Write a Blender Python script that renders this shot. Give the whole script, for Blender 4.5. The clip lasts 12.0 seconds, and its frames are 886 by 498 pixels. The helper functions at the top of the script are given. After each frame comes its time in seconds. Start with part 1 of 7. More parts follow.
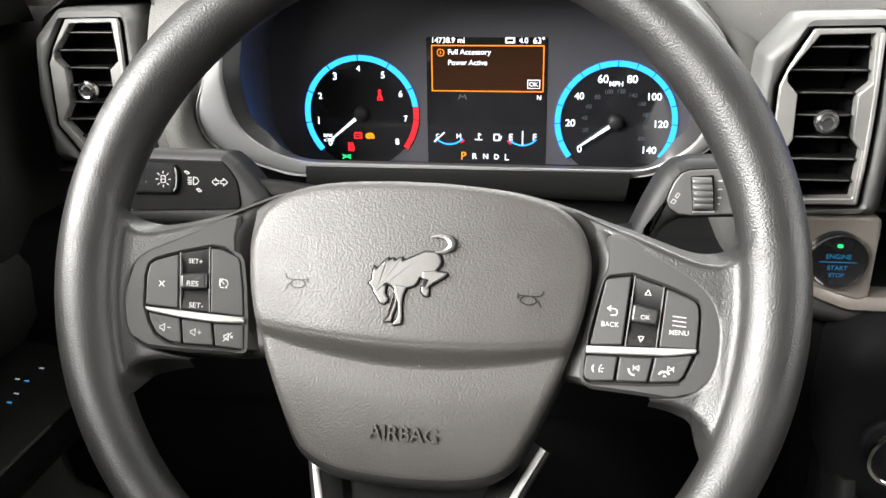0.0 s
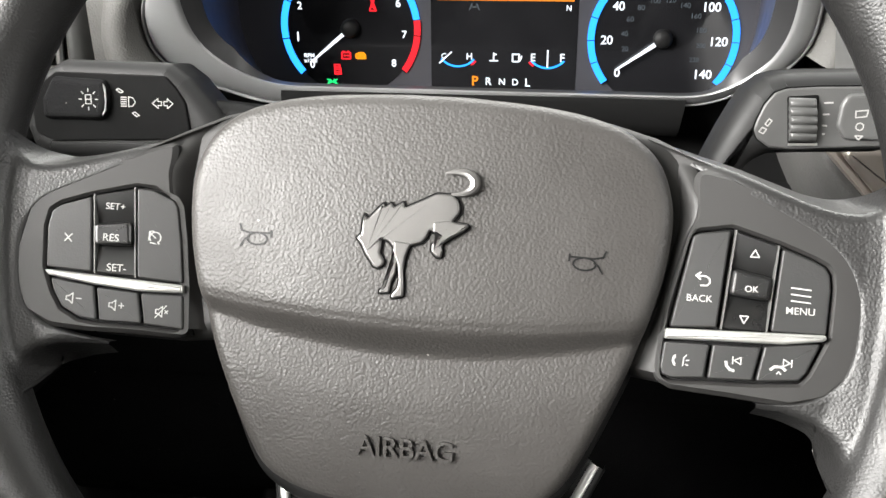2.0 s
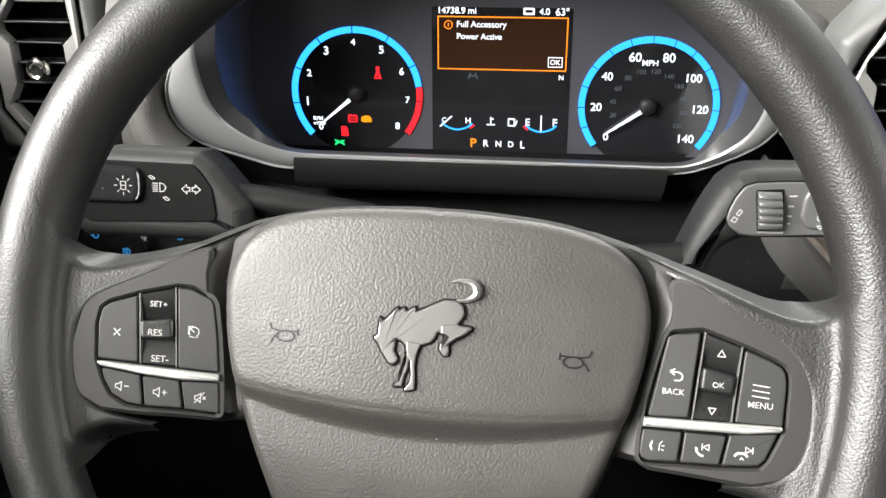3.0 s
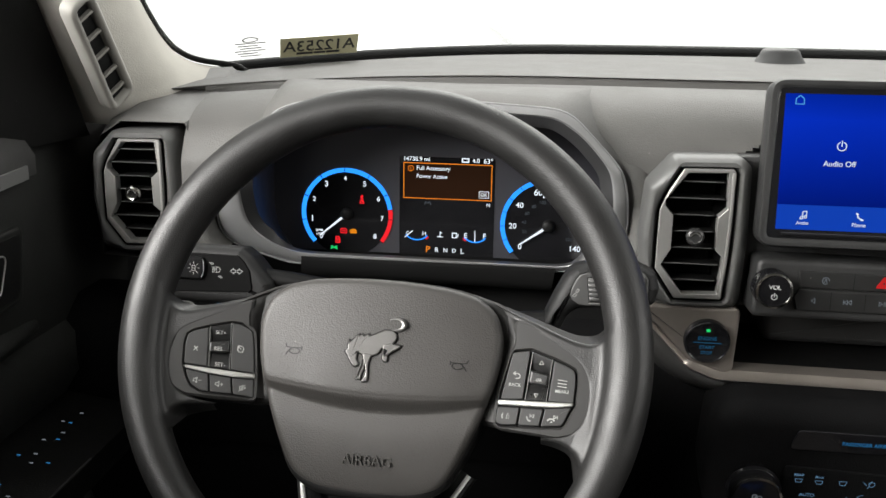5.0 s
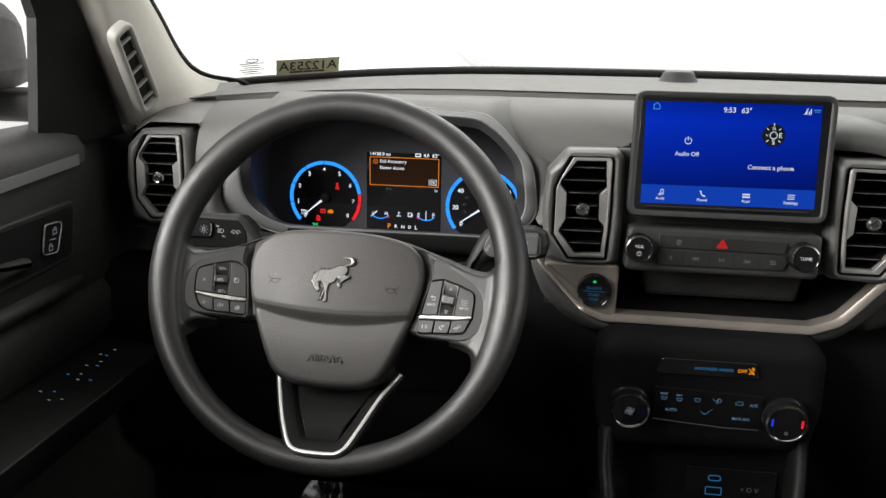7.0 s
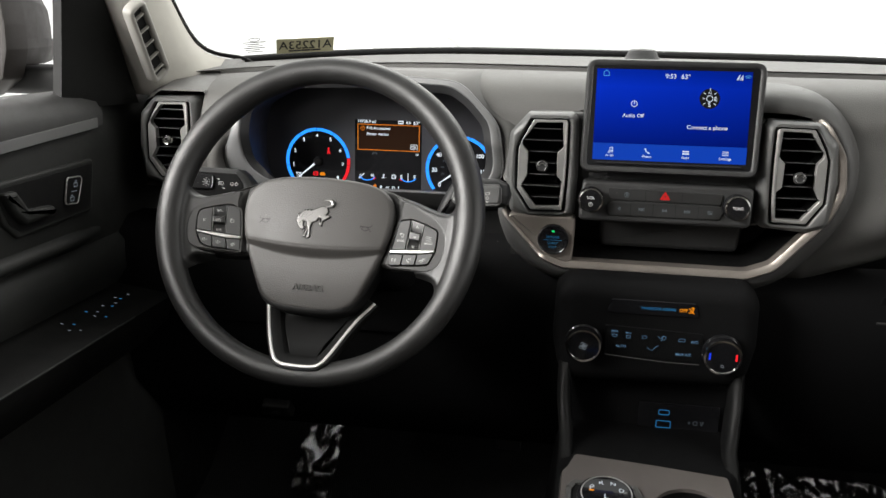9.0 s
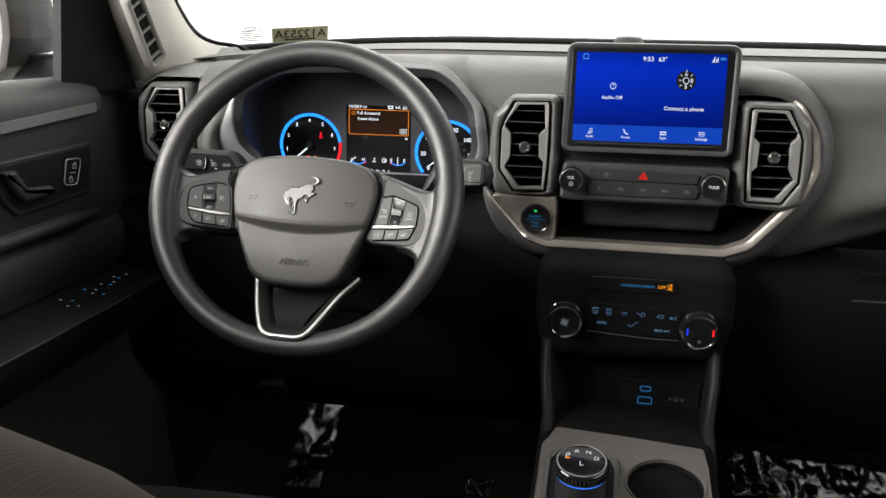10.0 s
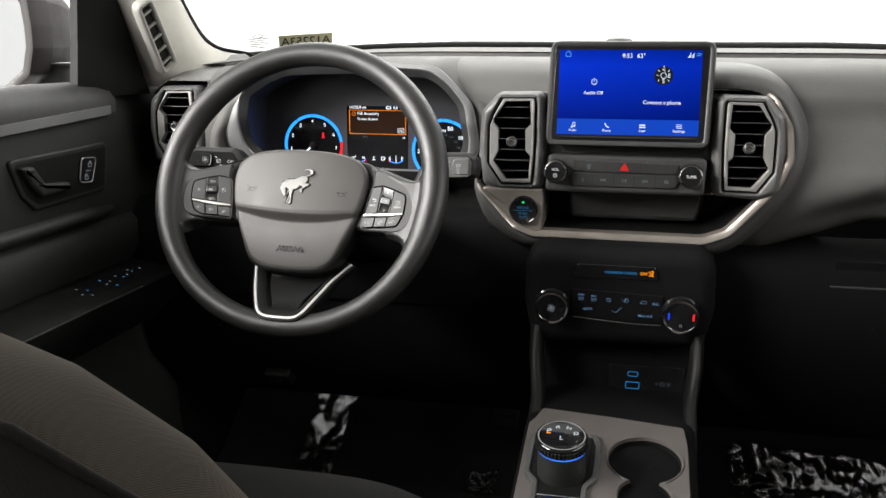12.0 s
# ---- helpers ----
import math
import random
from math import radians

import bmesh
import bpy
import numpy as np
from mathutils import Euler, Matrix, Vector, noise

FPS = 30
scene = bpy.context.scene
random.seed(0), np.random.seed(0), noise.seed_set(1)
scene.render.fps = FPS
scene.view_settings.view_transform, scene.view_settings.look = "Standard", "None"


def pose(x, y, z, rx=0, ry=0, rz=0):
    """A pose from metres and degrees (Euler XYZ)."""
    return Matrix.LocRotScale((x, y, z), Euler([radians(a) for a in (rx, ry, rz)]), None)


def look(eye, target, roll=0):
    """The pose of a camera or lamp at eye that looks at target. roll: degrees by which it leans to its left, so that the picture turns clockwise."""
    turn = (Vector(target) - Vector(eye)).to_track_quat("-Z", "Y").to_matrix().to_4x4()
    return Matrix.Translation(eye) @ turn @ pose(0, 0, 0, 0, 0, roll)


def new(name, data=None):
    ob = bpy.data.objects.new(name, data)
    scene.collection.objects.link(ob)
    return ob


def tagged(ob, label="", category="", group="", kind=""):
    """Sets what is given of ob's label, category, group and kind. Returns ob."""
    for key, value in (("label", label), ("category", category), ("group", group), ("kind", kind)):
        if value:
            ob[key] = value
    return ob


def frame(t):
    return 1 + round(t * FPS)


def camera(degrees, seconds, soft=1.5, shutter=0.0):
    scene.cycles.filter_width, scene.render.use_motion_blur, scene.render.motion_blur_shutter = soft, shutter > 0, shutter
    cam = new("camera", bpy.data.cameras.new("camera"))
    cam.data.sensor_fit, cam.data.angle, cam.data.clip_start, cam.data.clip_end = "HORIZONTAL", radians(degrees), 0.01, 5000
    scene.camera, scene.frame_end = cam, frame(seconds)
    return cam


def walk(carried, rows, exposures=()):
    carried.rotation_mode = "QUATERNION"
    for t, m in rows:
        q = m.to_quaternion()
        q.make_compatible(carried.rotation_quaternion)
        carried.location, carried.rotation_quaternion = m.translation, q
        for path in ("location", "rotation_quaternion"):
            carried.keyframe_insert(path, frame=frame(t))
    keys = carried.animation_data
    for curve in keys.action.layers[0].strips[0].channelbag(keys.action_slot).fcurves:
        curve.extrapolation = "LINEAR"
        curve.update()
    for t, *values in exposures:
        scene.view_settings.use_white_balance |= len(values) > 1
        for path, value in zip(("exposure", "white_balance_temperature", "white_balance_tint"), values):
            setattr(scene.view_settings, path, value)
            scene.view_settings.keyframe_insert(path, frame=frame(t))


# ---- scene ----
# camera and walk
cam = camera(51.8, 12.0)
METRES, EYE, TILT, LEAN, TURN = 0.98, 1.2, -19.6, 0.7, 7.6
ROWS = [
    (0.0, 0.0, 0.0, 0.0, 0.0, 0.0, -0.0),
    (0.5, -0.0003, 0.0407, 0.0009, 0.02, -1.86, 0.05),
    (1.0, -0.0011, 0.0808, -0.0012, -0.19, -2.54, -0.07),
    (1.5, -0.0066, 0.1124, -0.0033, -0.36, -2.86, -0.17),
    (2.0, -0.0087, 0.1262, -0.0028, -0.44, -3.15, -0.26),
    (2.5, -0.0116, 0.1134, 0.0175, -0.62, -3.31, -0.22),
    (3.0, -0.014, 0.086, 0.0384, -0.84, -3.44, -0.25),
    (5.0, 0.0213, -0.1785, 0.0097, -0.75, 4.12, -1.35),
    (5.5, 0.0386, -0.2447, -0.0105, -0.6, 4.66, -1.56),
    (6.0, 0.0486, -0.3081, -0.0274, -0.4, 5.21, -1.65),
    (6.5, 0.0657, -0.362, -0.0483, -0.24, 5.49, -1.68),
    (7.0, 0.0873, -0.411, -0.0678, -0.09, 5.78, -1.89),
    (9.0, 0.1432, -0.5253, -0.1424, 1.04, 6.08, -2.37),
    (9.5, 0.1595, -0.5418, -0.1592, 1.46, 6.15, -2.45),
    (10.0, 0.1803, -0.5548, -0.1726, 1.89, 6.15, -2.48),
    (10.5, 0.1986, -0.57, -0.1833, 2.46, 6.31, -2.55),
    (11.0, 0.2136, -0.5824, -0.1925, 2.95, 6.6, -2.41),
    (11.5, 0.2253, -0.5936, -0.2022, 3.43, 6.84, -2.37),
    (12.0, 0.2347, -0.6052, -0.2121, 3.87, 7.17, -2.35),
]
EXPOSURES = [(0.0, 1.19), (1.5, 0.9), (3.0, 1.0), (5.0, 0.0), (6.5, -0.1), (9.0, 0.05), (10.5, 0.25), (12.0, 0.35)]
walk(cam, [(t, pose(0, 0, EYE, TILT, LEAN, TURN) @ pose(METRES * x, METRES * y, METRES * z, 90 + pitch, roll, yaw)) for t, x, y, z, yaw, pitch, roll in ROWS], EXPOSURES)

# world and lights: a white photo booth round the car
world = bpy.data.worlds.new("booth")
scene.world = world
world.use_nodes = True
world.node_tree.nodes["Background"].inputs[0].default_value = (1.0, 0.992, 0.975, 1)
world.node_tree.nodes["Background"].inputs[1].default_value = 1.2


def panel_light(name, eye, target, sx, sy, watts, color=(1.0, 0.98, 0.945)):
    data = bpy.data.lights.new(name, "AREA")
    data.shape, data.size, data.size_y, data.energy, data.color = "RECTANGLE", sx, sy, watts, color
    ob = new(name, data)
    ob.matrix_world = look(eye, target)
    return ob


panel_light("booth_light_front", (0.3, 2.6, 3.0), (0.3, 0.8, 1.2), 3.0, 1.6, 100)
panel_light("booth_light_rear", (-0.6, -4.2, 2.0), (0.0, 0.3, 1.15), 2.6, 1.0, 45)
panel_light("booth_light_left", (-2.0, -0.90, 2.15), (-0.05, 0.40, 1.08), 2.0, 1.1, 262)
panel_light("booth_light_right", (3.0, -0.4, 2.1), (0.3, 0.2, 1.15), 2.4, 1.3, 46)


# materials
def material(name):
    m = bpy.data.materials.new(name)
    m.use_nodes = True
    t = m.node_tree
    return m, t, t.nodes["Principled BSDF"]


def node(t, kind, **inputs):
    n = t.nodes.new(kind)
    for k, v in inputs.items():
        n.inputs[k.replace("_", " ")].default_value = v
    return n


def coords(t, scale=(1, 1, 1)):
    c = t.nodes.new("ShaderNodeTexCoord")
    m = t.nodes.new("ShaderNodeMapping")
    m.inputs["Scale"].default_value = scale
    t.links.new(c.outputs["Object"], m.inputs["Vector"])
    return m.outputs["Vector"]


def plastic(name, color, rough=0.5, grain=0.0, size=0.0012, vary=0.12, metal=0.0, coat=0.0, mottle=0.03, spec=0.5, deep=0.35, stretch=(1, 1, 1)):
    """A moulded surface: cell grain of the given size in metres, faint mottling, uneven gloss and a little dust."""
    m, t, b = material(name)
    vec = coords(t)
    big = node(t, "ShaderNodeTexNoise", Scale=1 / mottle, Detail=5.0, Roughness=0.65)
    t.links.new(vec, big.inputs["Vector"])
    fine = node(t, "ShaderNodeTexNoise", Scale=900.0, Detail=2.0)
    t.links.new(vec, fine.inputs["Vector"])
    ramp = node(t, "ShaderNodeMapRange", From_Min=0.3, From_Max=0.7, To_Min=1 - vary, To_Max=1 + vary)
    t.links.new(big.outputs["Fac"], ramp.inputs["Value"])
    mix = t.nodes.new("ShaderNodeVectorMath")
    mix.operation = "SCALE"
    mix.inputs[0].default_value = color
    t.links.new(ramp.outputs[0], mix.inputs["Scale"])
    t.links.new(mix.outputs[0], b.inputs["Base Color"])
    if grain:
        speck = node(t, "ShaderNodeTexVoronoi", Scale=70.0)
        t.links.new(vec, speck.inputs["Vector"])
        near = node(t, "ShaderNodeMapRange", From_Min=0.022, From_Max=0.030, To_Min=0.35, To_Max=0.0)
        t.links.new(speck.outputs["Distance"], near.inputs["Value"])
        dust = t.nodes.new("ShaderNodeMix")
        dust.data_type = "RGBA"
        t.links.new(near.outputs[0], dust.inputs[0])
        t.links.new(mix.outputs[0], dust.inputs[6])
        dust.inputs[7].default_value = (0.45, 0.44, 0.41, 1)
        t.links.new(dust.outputs[2], b.inputs["Base Color"])
    rr = node(t, "ShaderNodeMapRange", From_Min=0.3, From_Max=0.7, To_Min=max(rough - 0.07, 0.02), To_Max=min(rough + 0.07, 1))
    t.links.new(big.outputs["Fac"], rr.inputs["Value"])
    t.links.new(rr.outputs[0], b.inputs["Roughness"])
    b.inputs["Metallic"].default_value = metal
    b.inputs["Coat Weight"].default_value = coat
    b.inputs["Specular IOR Level"].default_value = spec
    if grain:
        v = node(t, "ShaderNodeTexVoronoi", Scale=1 / size)
        v.feature = "SMOOTH_F1"
        v.inputs["Smoothness"].default_value = 0.45
        warp = node(t, "ShaderNodeTexNoise", Scale=0.6 / size, Detail=1.0)
        t.links.new(vec, warp.inputs["Vector"])
        shift = t.nodes.new("ShaderNodeVectorMath")
        shift.operation = "MULTIPLY_ADD"
        shift.inputs[1].default_value = (0.5 * size, 0.5 * size, 0.5 * size)
        t.links.new(warp.outputs["Color"], shift.inputs[0])
        t.links.new(coords(t, stretch), shift.inputs[2])
        t.links.new(shift.outputs[0], v.inputs["Vector"])
        bump = node(t, "ShaderNodeBump", Strength=grain, Distance=size * deep)
        bump.invert = True
        t.links.new(v.outputs["Distance"], bump.inputs["Height"])
        t.links.new(bump.outputs["Normal"], b.inputs["Normal"])
    else:
        bump = node(t, "ShaderNodeBump", Strength=0.08, Distance=0.0002)
        t.links.new(fine.outputs["Fac"], bump.inputs["Height"])
        t.links.new(bump.outputs["Normal"], b.inputs["Normal"])
    return m


def glow(name, color, strength):
    m, t, b = material(name)
    b.inputs["Base Color"].default_value = (*[0.04 * c for c in color], 1)
    b.inputs["Specular IOR Level"].default_value = 0.06
    b.inputs["Emission Color"].default_value = (*color, 1)
    b.inputs["Emission Strength"].default_value = strength
    return m


def fabric(name, color, size=0.0022, rough=0.95, bump_by=0.8):
    """A coarse woven cloth with two thread directions."""
    m, t, b = material(name)
    vec = coords(t)
    big = node(t, "ShaderNodeTexNoise", Scale=14.0, Detail=6.0)
    t.links.new(vec, big.inputs["Vector"])
    waves = []
    for rot in (0.7, -0.7):
        mp = t.nodes.new("ShaderNodeMapping")
        mp.inputs["Rotation"].default_value = (0.3, rot, 0.2)
        t.links.new(vec, mp.inputs["Vector"])
        w = node(t, "ShaderNodeTexWave", Scale=0.32 / size, Distortion=0.7, Detail=2.0, Detail_Scale=2.0)
        t.links.new(mp.outputs[0], w.inputs["Vector"])
        waves.append(w)
    mul = t.nodes.new("ShaderNodeMath")
    mul.operation = "MULTIPLY"
    t.links.new(waves[0].outputs["Fac"], mul.inputs[0])
    t.links.new(waves[1].outputs["Fac"], mul.inputs[1])
    ramp = node(t, "ShaderNodeMapRange", To_Min=0.86, To_Max=1.10)
    t.links.new(mul.outputs[0], ramp.inputs["Value"])
    r2 = node(t, "ShaderNodeMapRange", From_Min=0.3, From_Max=0.7, To_Min=0.85, To_Max=1.15)
    t.links.new(big.outputs["Fac"], r2.inputs["Value"])
    m2 = t.nodes.new("ShaderNodeMath")
    m2.operation = "MULTIPLY"
    t.links.new(ramp.outputs[0], m2.inputs[0])
    t.links.new(r2.outputs[0], m2.inputs[1])
    sc = t.nodes.new("ShaderNodeVectorMath")
    sc.operation = "SCALE"
    sc.inputs[0].default_value = color
    t.links.new(m2.outputs[0], sc.inputs["Scale"])
    t.links.new(sc.outputs[0], b.inputs["Base Color"])
    b.inputs["Roughness"].default_value = rough
    b.inputs["Specular IOR Level"].default_value = 0.15
    b.inputs["Sheen Weight"].default_value = 0.02
    bump = node(t, "ShaderNodeBump", Strength=bump_by, Distance=size * 0.4)
    t.links.new(mul.outputs[0], bump.inputs["Height"])
    t.links.new(bump.outputs["Normal"], b.inputs["Normal"])
    return m


def clear(name, tint=(1, 1, 1), gloss=0.05, rough=0.02):
    """Thin glass or film: lets light straight through, with a glossy skin that grows at grazing angles."""
    m, t, b = material(name)
    t.nodes.remove(b)
    tr = node(t, "ShaderNodeBsdfTransparent", Color=(*tint, 1))
    gl = node(t, "ShaderNodeBsdfGlossy", Roughness=rough)
    fr = node(t, "ShaderNodeLayerWeight", Blend=0.5)
    power = t.nodes.new("ShaderNodeMath")
    power.operation, power.inputs[1].default_value = "POWER", 4.0
    t.links.new(fr.outputs["Facing"], power.inputs[0])
    mul = t.nodes.new("ShaderNodeMath")
    mul.operation, mul.inputs[1].default_value, mul.inputs[2].default_value = "MULTIPLY_ADD", 0.6, gloss
    mul.use_clamp = True
    t.links.new(power.outputs[0], mul.inputs[0])
    mix = t.nodes.new("ShaderNodeMixShader")
    t.links.new(mul.outputs[0], mix.inputs[0])
    t.links.new(tr.outputs[0], mix.inputs[1])
    t.links.new(gl.outputs[0], mix.inputs[2])
    t.links.new(mix.outputs[0], t.nodes["Material Output"].inputs["Surface"])
    return m


RIM = plastic("rim_urethane", (0.012, 0.0118, 0.0116), 0.44, 0.40, 0.0009, 0.1, spec=0.42)
HUB = plastic("airbag_cover_plastic", (0.033, 0.031, 0.029), 0.50, 0.46, 0.00105, 0.08, spec=0.42)
SPOKE = plastic("spoke_plastic", (0.0135, 0.013, 0.0125), 0.54, spec=0.35)
STALK = plastic("stalk_plastic", (0.011, 0.011, 0.011), 0.56, spec=0.28)
# Paler than STALK: light on the wiper stalk's face is put in the colour.
WIPER = plastic("lit_wiper_face_plastic", (0.058, 0.058, 0.057), 0.42, 0.1, 0.0007, spec=0.45)
LIPGREY = plastic("hood_lip_paint", (0.24, 0.24, 0.242), 0.34, metal=0.3, vary=0.05)
DASH = plastic("dash_soft_plastic", (0.078, 0.076, 0.072), 0.62, 0.5, 0.0012, 0.1)
DASH_HARD = plastic("dash_hard_plastic", (0.021, 0.021, 0.021), 0.5, 0.4, 0.0010, 0.12)
# Black plastic deepened: the shade on the lower panels is in the colour.
LOWBLACK = plastic("shade_darkened_black", (0.0045, 0.0045, 0.0048), 0.75, 0.4, 0.0012, spec=0.10)
# Deeper still, for the shade under the passenger dashboard.
STACKBLACK = plastic("shade_darkened_glove_black", (0.0030, 0.0030, 0.0032), 0.7, 0.4, 0.0012, spec=0.06)
VOID = plastic("vent_black", (0.003, 0.003, 0.003), 0.8, spec=0.1)
BLACK = plastic("black_plastic", (0.007, 0.007, 0.007), 0.50, 0.2, 0.0010, spec=0.18)
GLOSS = plastic("gloss_black", (0.008, 0.008, 0.009), 0.12, vary=0.2)
BUTTON = plastic("button_plastic", (0.012, 0.012, 0.0118), 0.5, 0.1, 0.0007, spec=0.4)
CHROME = plastic("bright_chrome", (0.75, 0.74, 0.71), 0.16, metal=1.0, vary=0.05)
SATIN = plastic("satin_silver", (0.46, 0.455, 0.44), 0.36, metal=0.65, vary=0.06)
GREYTRIM = plastic("grey_bezel_paint", (0.085, 0.085, 0.082), 0.42, metal=0.2, vary=0.06)
VENTFRAME = plastic("satin_grey_vent_frame", (0.27, 0.266, 0.257), 0.36, metal=0.4, vary=0.06)
VENTGREY = plastic("vent_surround_plastic", (0.085, 0.085, 0.083), 0.42, vary=0.08)
KNOBGREY = plastic("satin_grey_knob", (0.045, 0.045, 0.045), 0.3, metal=0.3, vary=0.04)
ROCKER = plastic("rocker_plastic", (0.005, 0.005, 0.005), 0.30, spec=0.45)
ROLLER = plastic("ribbed_roller_plastic", (0.050, 0.050, 0.049), 0.4, vary=0.05)
PLATEGREY = plastic("console_plate_paint", (0.135, 0.121, 0.113), 0.42, metal=0.4, vary=0.06)
BRONZE = plastic("warm_grey_trim_paint", (0.31, 0.278, 0.25), 0.35, metal=0.6, vary=0.06)
PILLAR = plastic("pale_lining_cloth", (0.40, 0.385, 0.35), 0.9, 0.35, 0.0016, 0.05, spec=0.15)
SEAT = fabric("seat_cloth", (0.036, 0.029, 0.0222), 0.0009, bump_by=0.6)
SEATSIDE = fabric("seat_side_cloth", (0.009, 0.0085, 0.008), 0.0010, bump_by=0.3)
# Seat cloth darkened for the cushion: its shade is put into the colour.
CUSHION = fabric("shaded_cushion_cloth", (0.0026, 0.0025, 0.0024), 0.0016, bump_by=0.4)
CARPET = fabric("carpet", (0.018, 0.018, 0.018), 0.003)
FILM = clear("plastic_film", (0.86, 0.85, 0.80), 0.15, 0.14)
# For unseen rear panes, added to cut the light into the cabin.
TINT = clear("light_cutting_glass", (0.16, 0.165, 0.16), 0.05)
GLASS = clear("window_glass", (0.96, 0.985, 0.965), 0.03)
PAINT = plastic("pale_car_paint", (0.40, 0.40, 0.40), 0.25, coat=0.6, vary=0.03)
DARKPAINT = plastic("mirror_housing_plastic", (0.017, 0.0148, 0.0136), 0.55, 0.2, 0.001, spec=0.25)
# Darker than the door panel: shade on armrest and sail is in the colour.
ARMBLACK = plastic("shaded_door_plastic", (0.0045, 0.0045, 0.0043), 0.6, 0.4, 0.0012, spec=0.15)
DOORBLACK = plastic("door_panel_plastic", (0.016, 0.0165, 0.0155), 0.62, 0.4, 0.0012, spec=0.25)
DOORTRIM = plastic("door_strip_paint", (0.16, 0.16, 0.158), 0.42, metal=0.25, vary=0.05)
BOOTH = plastic("booth_floor_paint", (0.75, 0.75, 0.73), 0.6, vary=0.04, mottle=0.5)
MIRROR = plastic("mirror_glass", (0.55, 0.56, 0.56), 0.02, metal=1.0, vary=0.01)
STICKER = plastic("sticker_paper", (0.55, 0.52, 0.33), 0.6, vary=0.05)
INK = plastic("dark_ink", (0.02, 0.02, 0.02), 0.6)
PALEINK = plastic("white_print", (0.50, 0.51, 0.50), 0.6, vary=0.03)
GREYMARK = plastic("grey_print", (0.30, 0.30, 0.29), 0.6)
G_BLUE = glow("gauge_blue", (0.02, 0.25, 0.95), 1.6)
# Lifted from black: haze on the dial glass is put into this colour.
DIALFACE = plastic("dial_face_with_haze", (0.036, 0.036, 0.042), 0.36, vary=0.03, spec=0.4)
G_WHITE = glow("gauge_white", (0.85, 0.92, 1.0), 1.1)
G_DIM = glow("gauge_dim_white", (0.6, 0.7, 0.8), 0.06)
G_RED = glow("warning_red", (1.0, 0.02, 0.03), 0.9)
G_AMBER = glow("warning_amber", (1.0, 0.32, 0.01), 0.75)
G_ORANGE = glow("message_orange", (1.0, 0.28, 0.02), 0.8)
G_GREEN = glow("lamp_green", (0.02, 0.8, 0.2), 0.8)
B_BLUE = glow("switch_backlight_blue", (0.06, 0.40, 0.90), 0.30)
B_PALE = glow("key_backlight_pale_blue", (0.30, 0.58, 0.90), 0.34)
B_WHITE = glow("switch_backlight_white", (0.75, 0.85, 0.95), 0.16)
KEYLIT = glow("selector_letter_white", (0.85, 0.92, 1.0), 0.55)
BRIGHT = plastic("brushed_bright_trim", (0.74, 0.73, 0.71), 0.42, metal=0.7, vary=0.05)
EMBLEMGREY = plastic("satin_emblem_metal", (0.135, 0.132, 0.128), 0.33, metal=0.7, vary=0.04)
B_DIM = glow("button_backlight", (0.06, 0.42, 0.85), 0.13)
EDGE = plastic("silver_strip", (0.50, 0.50, 0.48), 0.34, metal=0.8, vary=0.05)
BEVELGREY = plastic("hood_bevel_plastic", (0.030, 0.030, 0.031), 0.45, vary=0.05)
SHROUD = plastic("hood_inner_plastic", (0.026, 0.026, 0.034), 0.40, spec=0.55)
PADROLL = plastic("stack_roll_plastic", (0.058, 0.057, 0.055), 0.55, 0.45, 0.0012, 0.1)
PILLARGREY = plastic("pillar_vent_plastic", (0.27, 0.262, 0.24), 0.6, vary=0.05)
ROLL = plastic("door_roll_plastic", (0.020, 0.0195, 0.0188), 0.6, 0.4, 0.0012)
MSG = glow("message_panel", (0.30, 0.11, 0.04), 0.02)


# building helpers
def thing(name, label, category, m=None, group="", kind=""):
    ob = new(name)
    ob.empty_display_size = 0.02
    ob.matrix_basis = m or Matrix()
    return tagged(ob, label, category, group, kind)


def mesh_from(name, bm, mat, smooth=50):
    me = bpy.data.meshes.new(name)
    bmesh.ops.recalc_face_normals(bm, faces=bm.faces)
    bm.to_mesh(me)
    bm.free()
    me.materials.append(mat)
    if smooth:
        me.shade_smooth()
        me.set_sharp_from_angle(angle=radians(smooth))
    return me


def part(name, bm, mat, parent, label="", smooth=50):
    ob = new(name, mesh_from(name, bm, mat, smooth))
    ob.parent = parent
    return tagged(ob, label)


def solo(name, bm, mat, label, category, m=None, group="", kind="", smooth=50):
    ob = new(name, mesh_from(name, bm, mat, smooth))
    ob.matrix_basis = m or Matrix()
    return tagged(ob, label, category, group, kind)


def upright(x, y, z, tilt=0.0, turn=0.0, spin=0.0):
    """A frame on a face towards the driver: u to the right, v up the face, w out towards the driver; tilt leans its top away."""
    return pose(x, y, z, 90 - tilt, 0, turn) @ pose(0, 0, 0, 0, 0, spin)


def rounded(pts, r, n=4):
    """A polygon with its corners rounded; r is one radius or one for each corner."""
    out, k = [], len(pts)
    for i, p in enumerate(pts):
        p, a, b = Vector(p), Vector(pts[i - 1]), Vector(pts[(i + 1) % k])
        ri = r[i] if isinstance(r, (list, tuple)) else r
        da, db = (a - p), (b - p)
        la, lb = da.length, db.length
        da.normalize(), db.normalize()
        ang = max(da.angle(db), 0.05)
        d = min(ri / math.tan(ang / 2), 0.49 * la, 0.49 * lb)
        if d < 1e-6 or ang > 3.1:
            out.append(tuple(p))
            continue
        s, e = p + da * d, p + db * d
        for j in range(n + 1):
            f = j / n
            out.append(tuple((1 - f) ** 2 * s + 2 * f * (1 - f) * p + f * f * e))
    return out


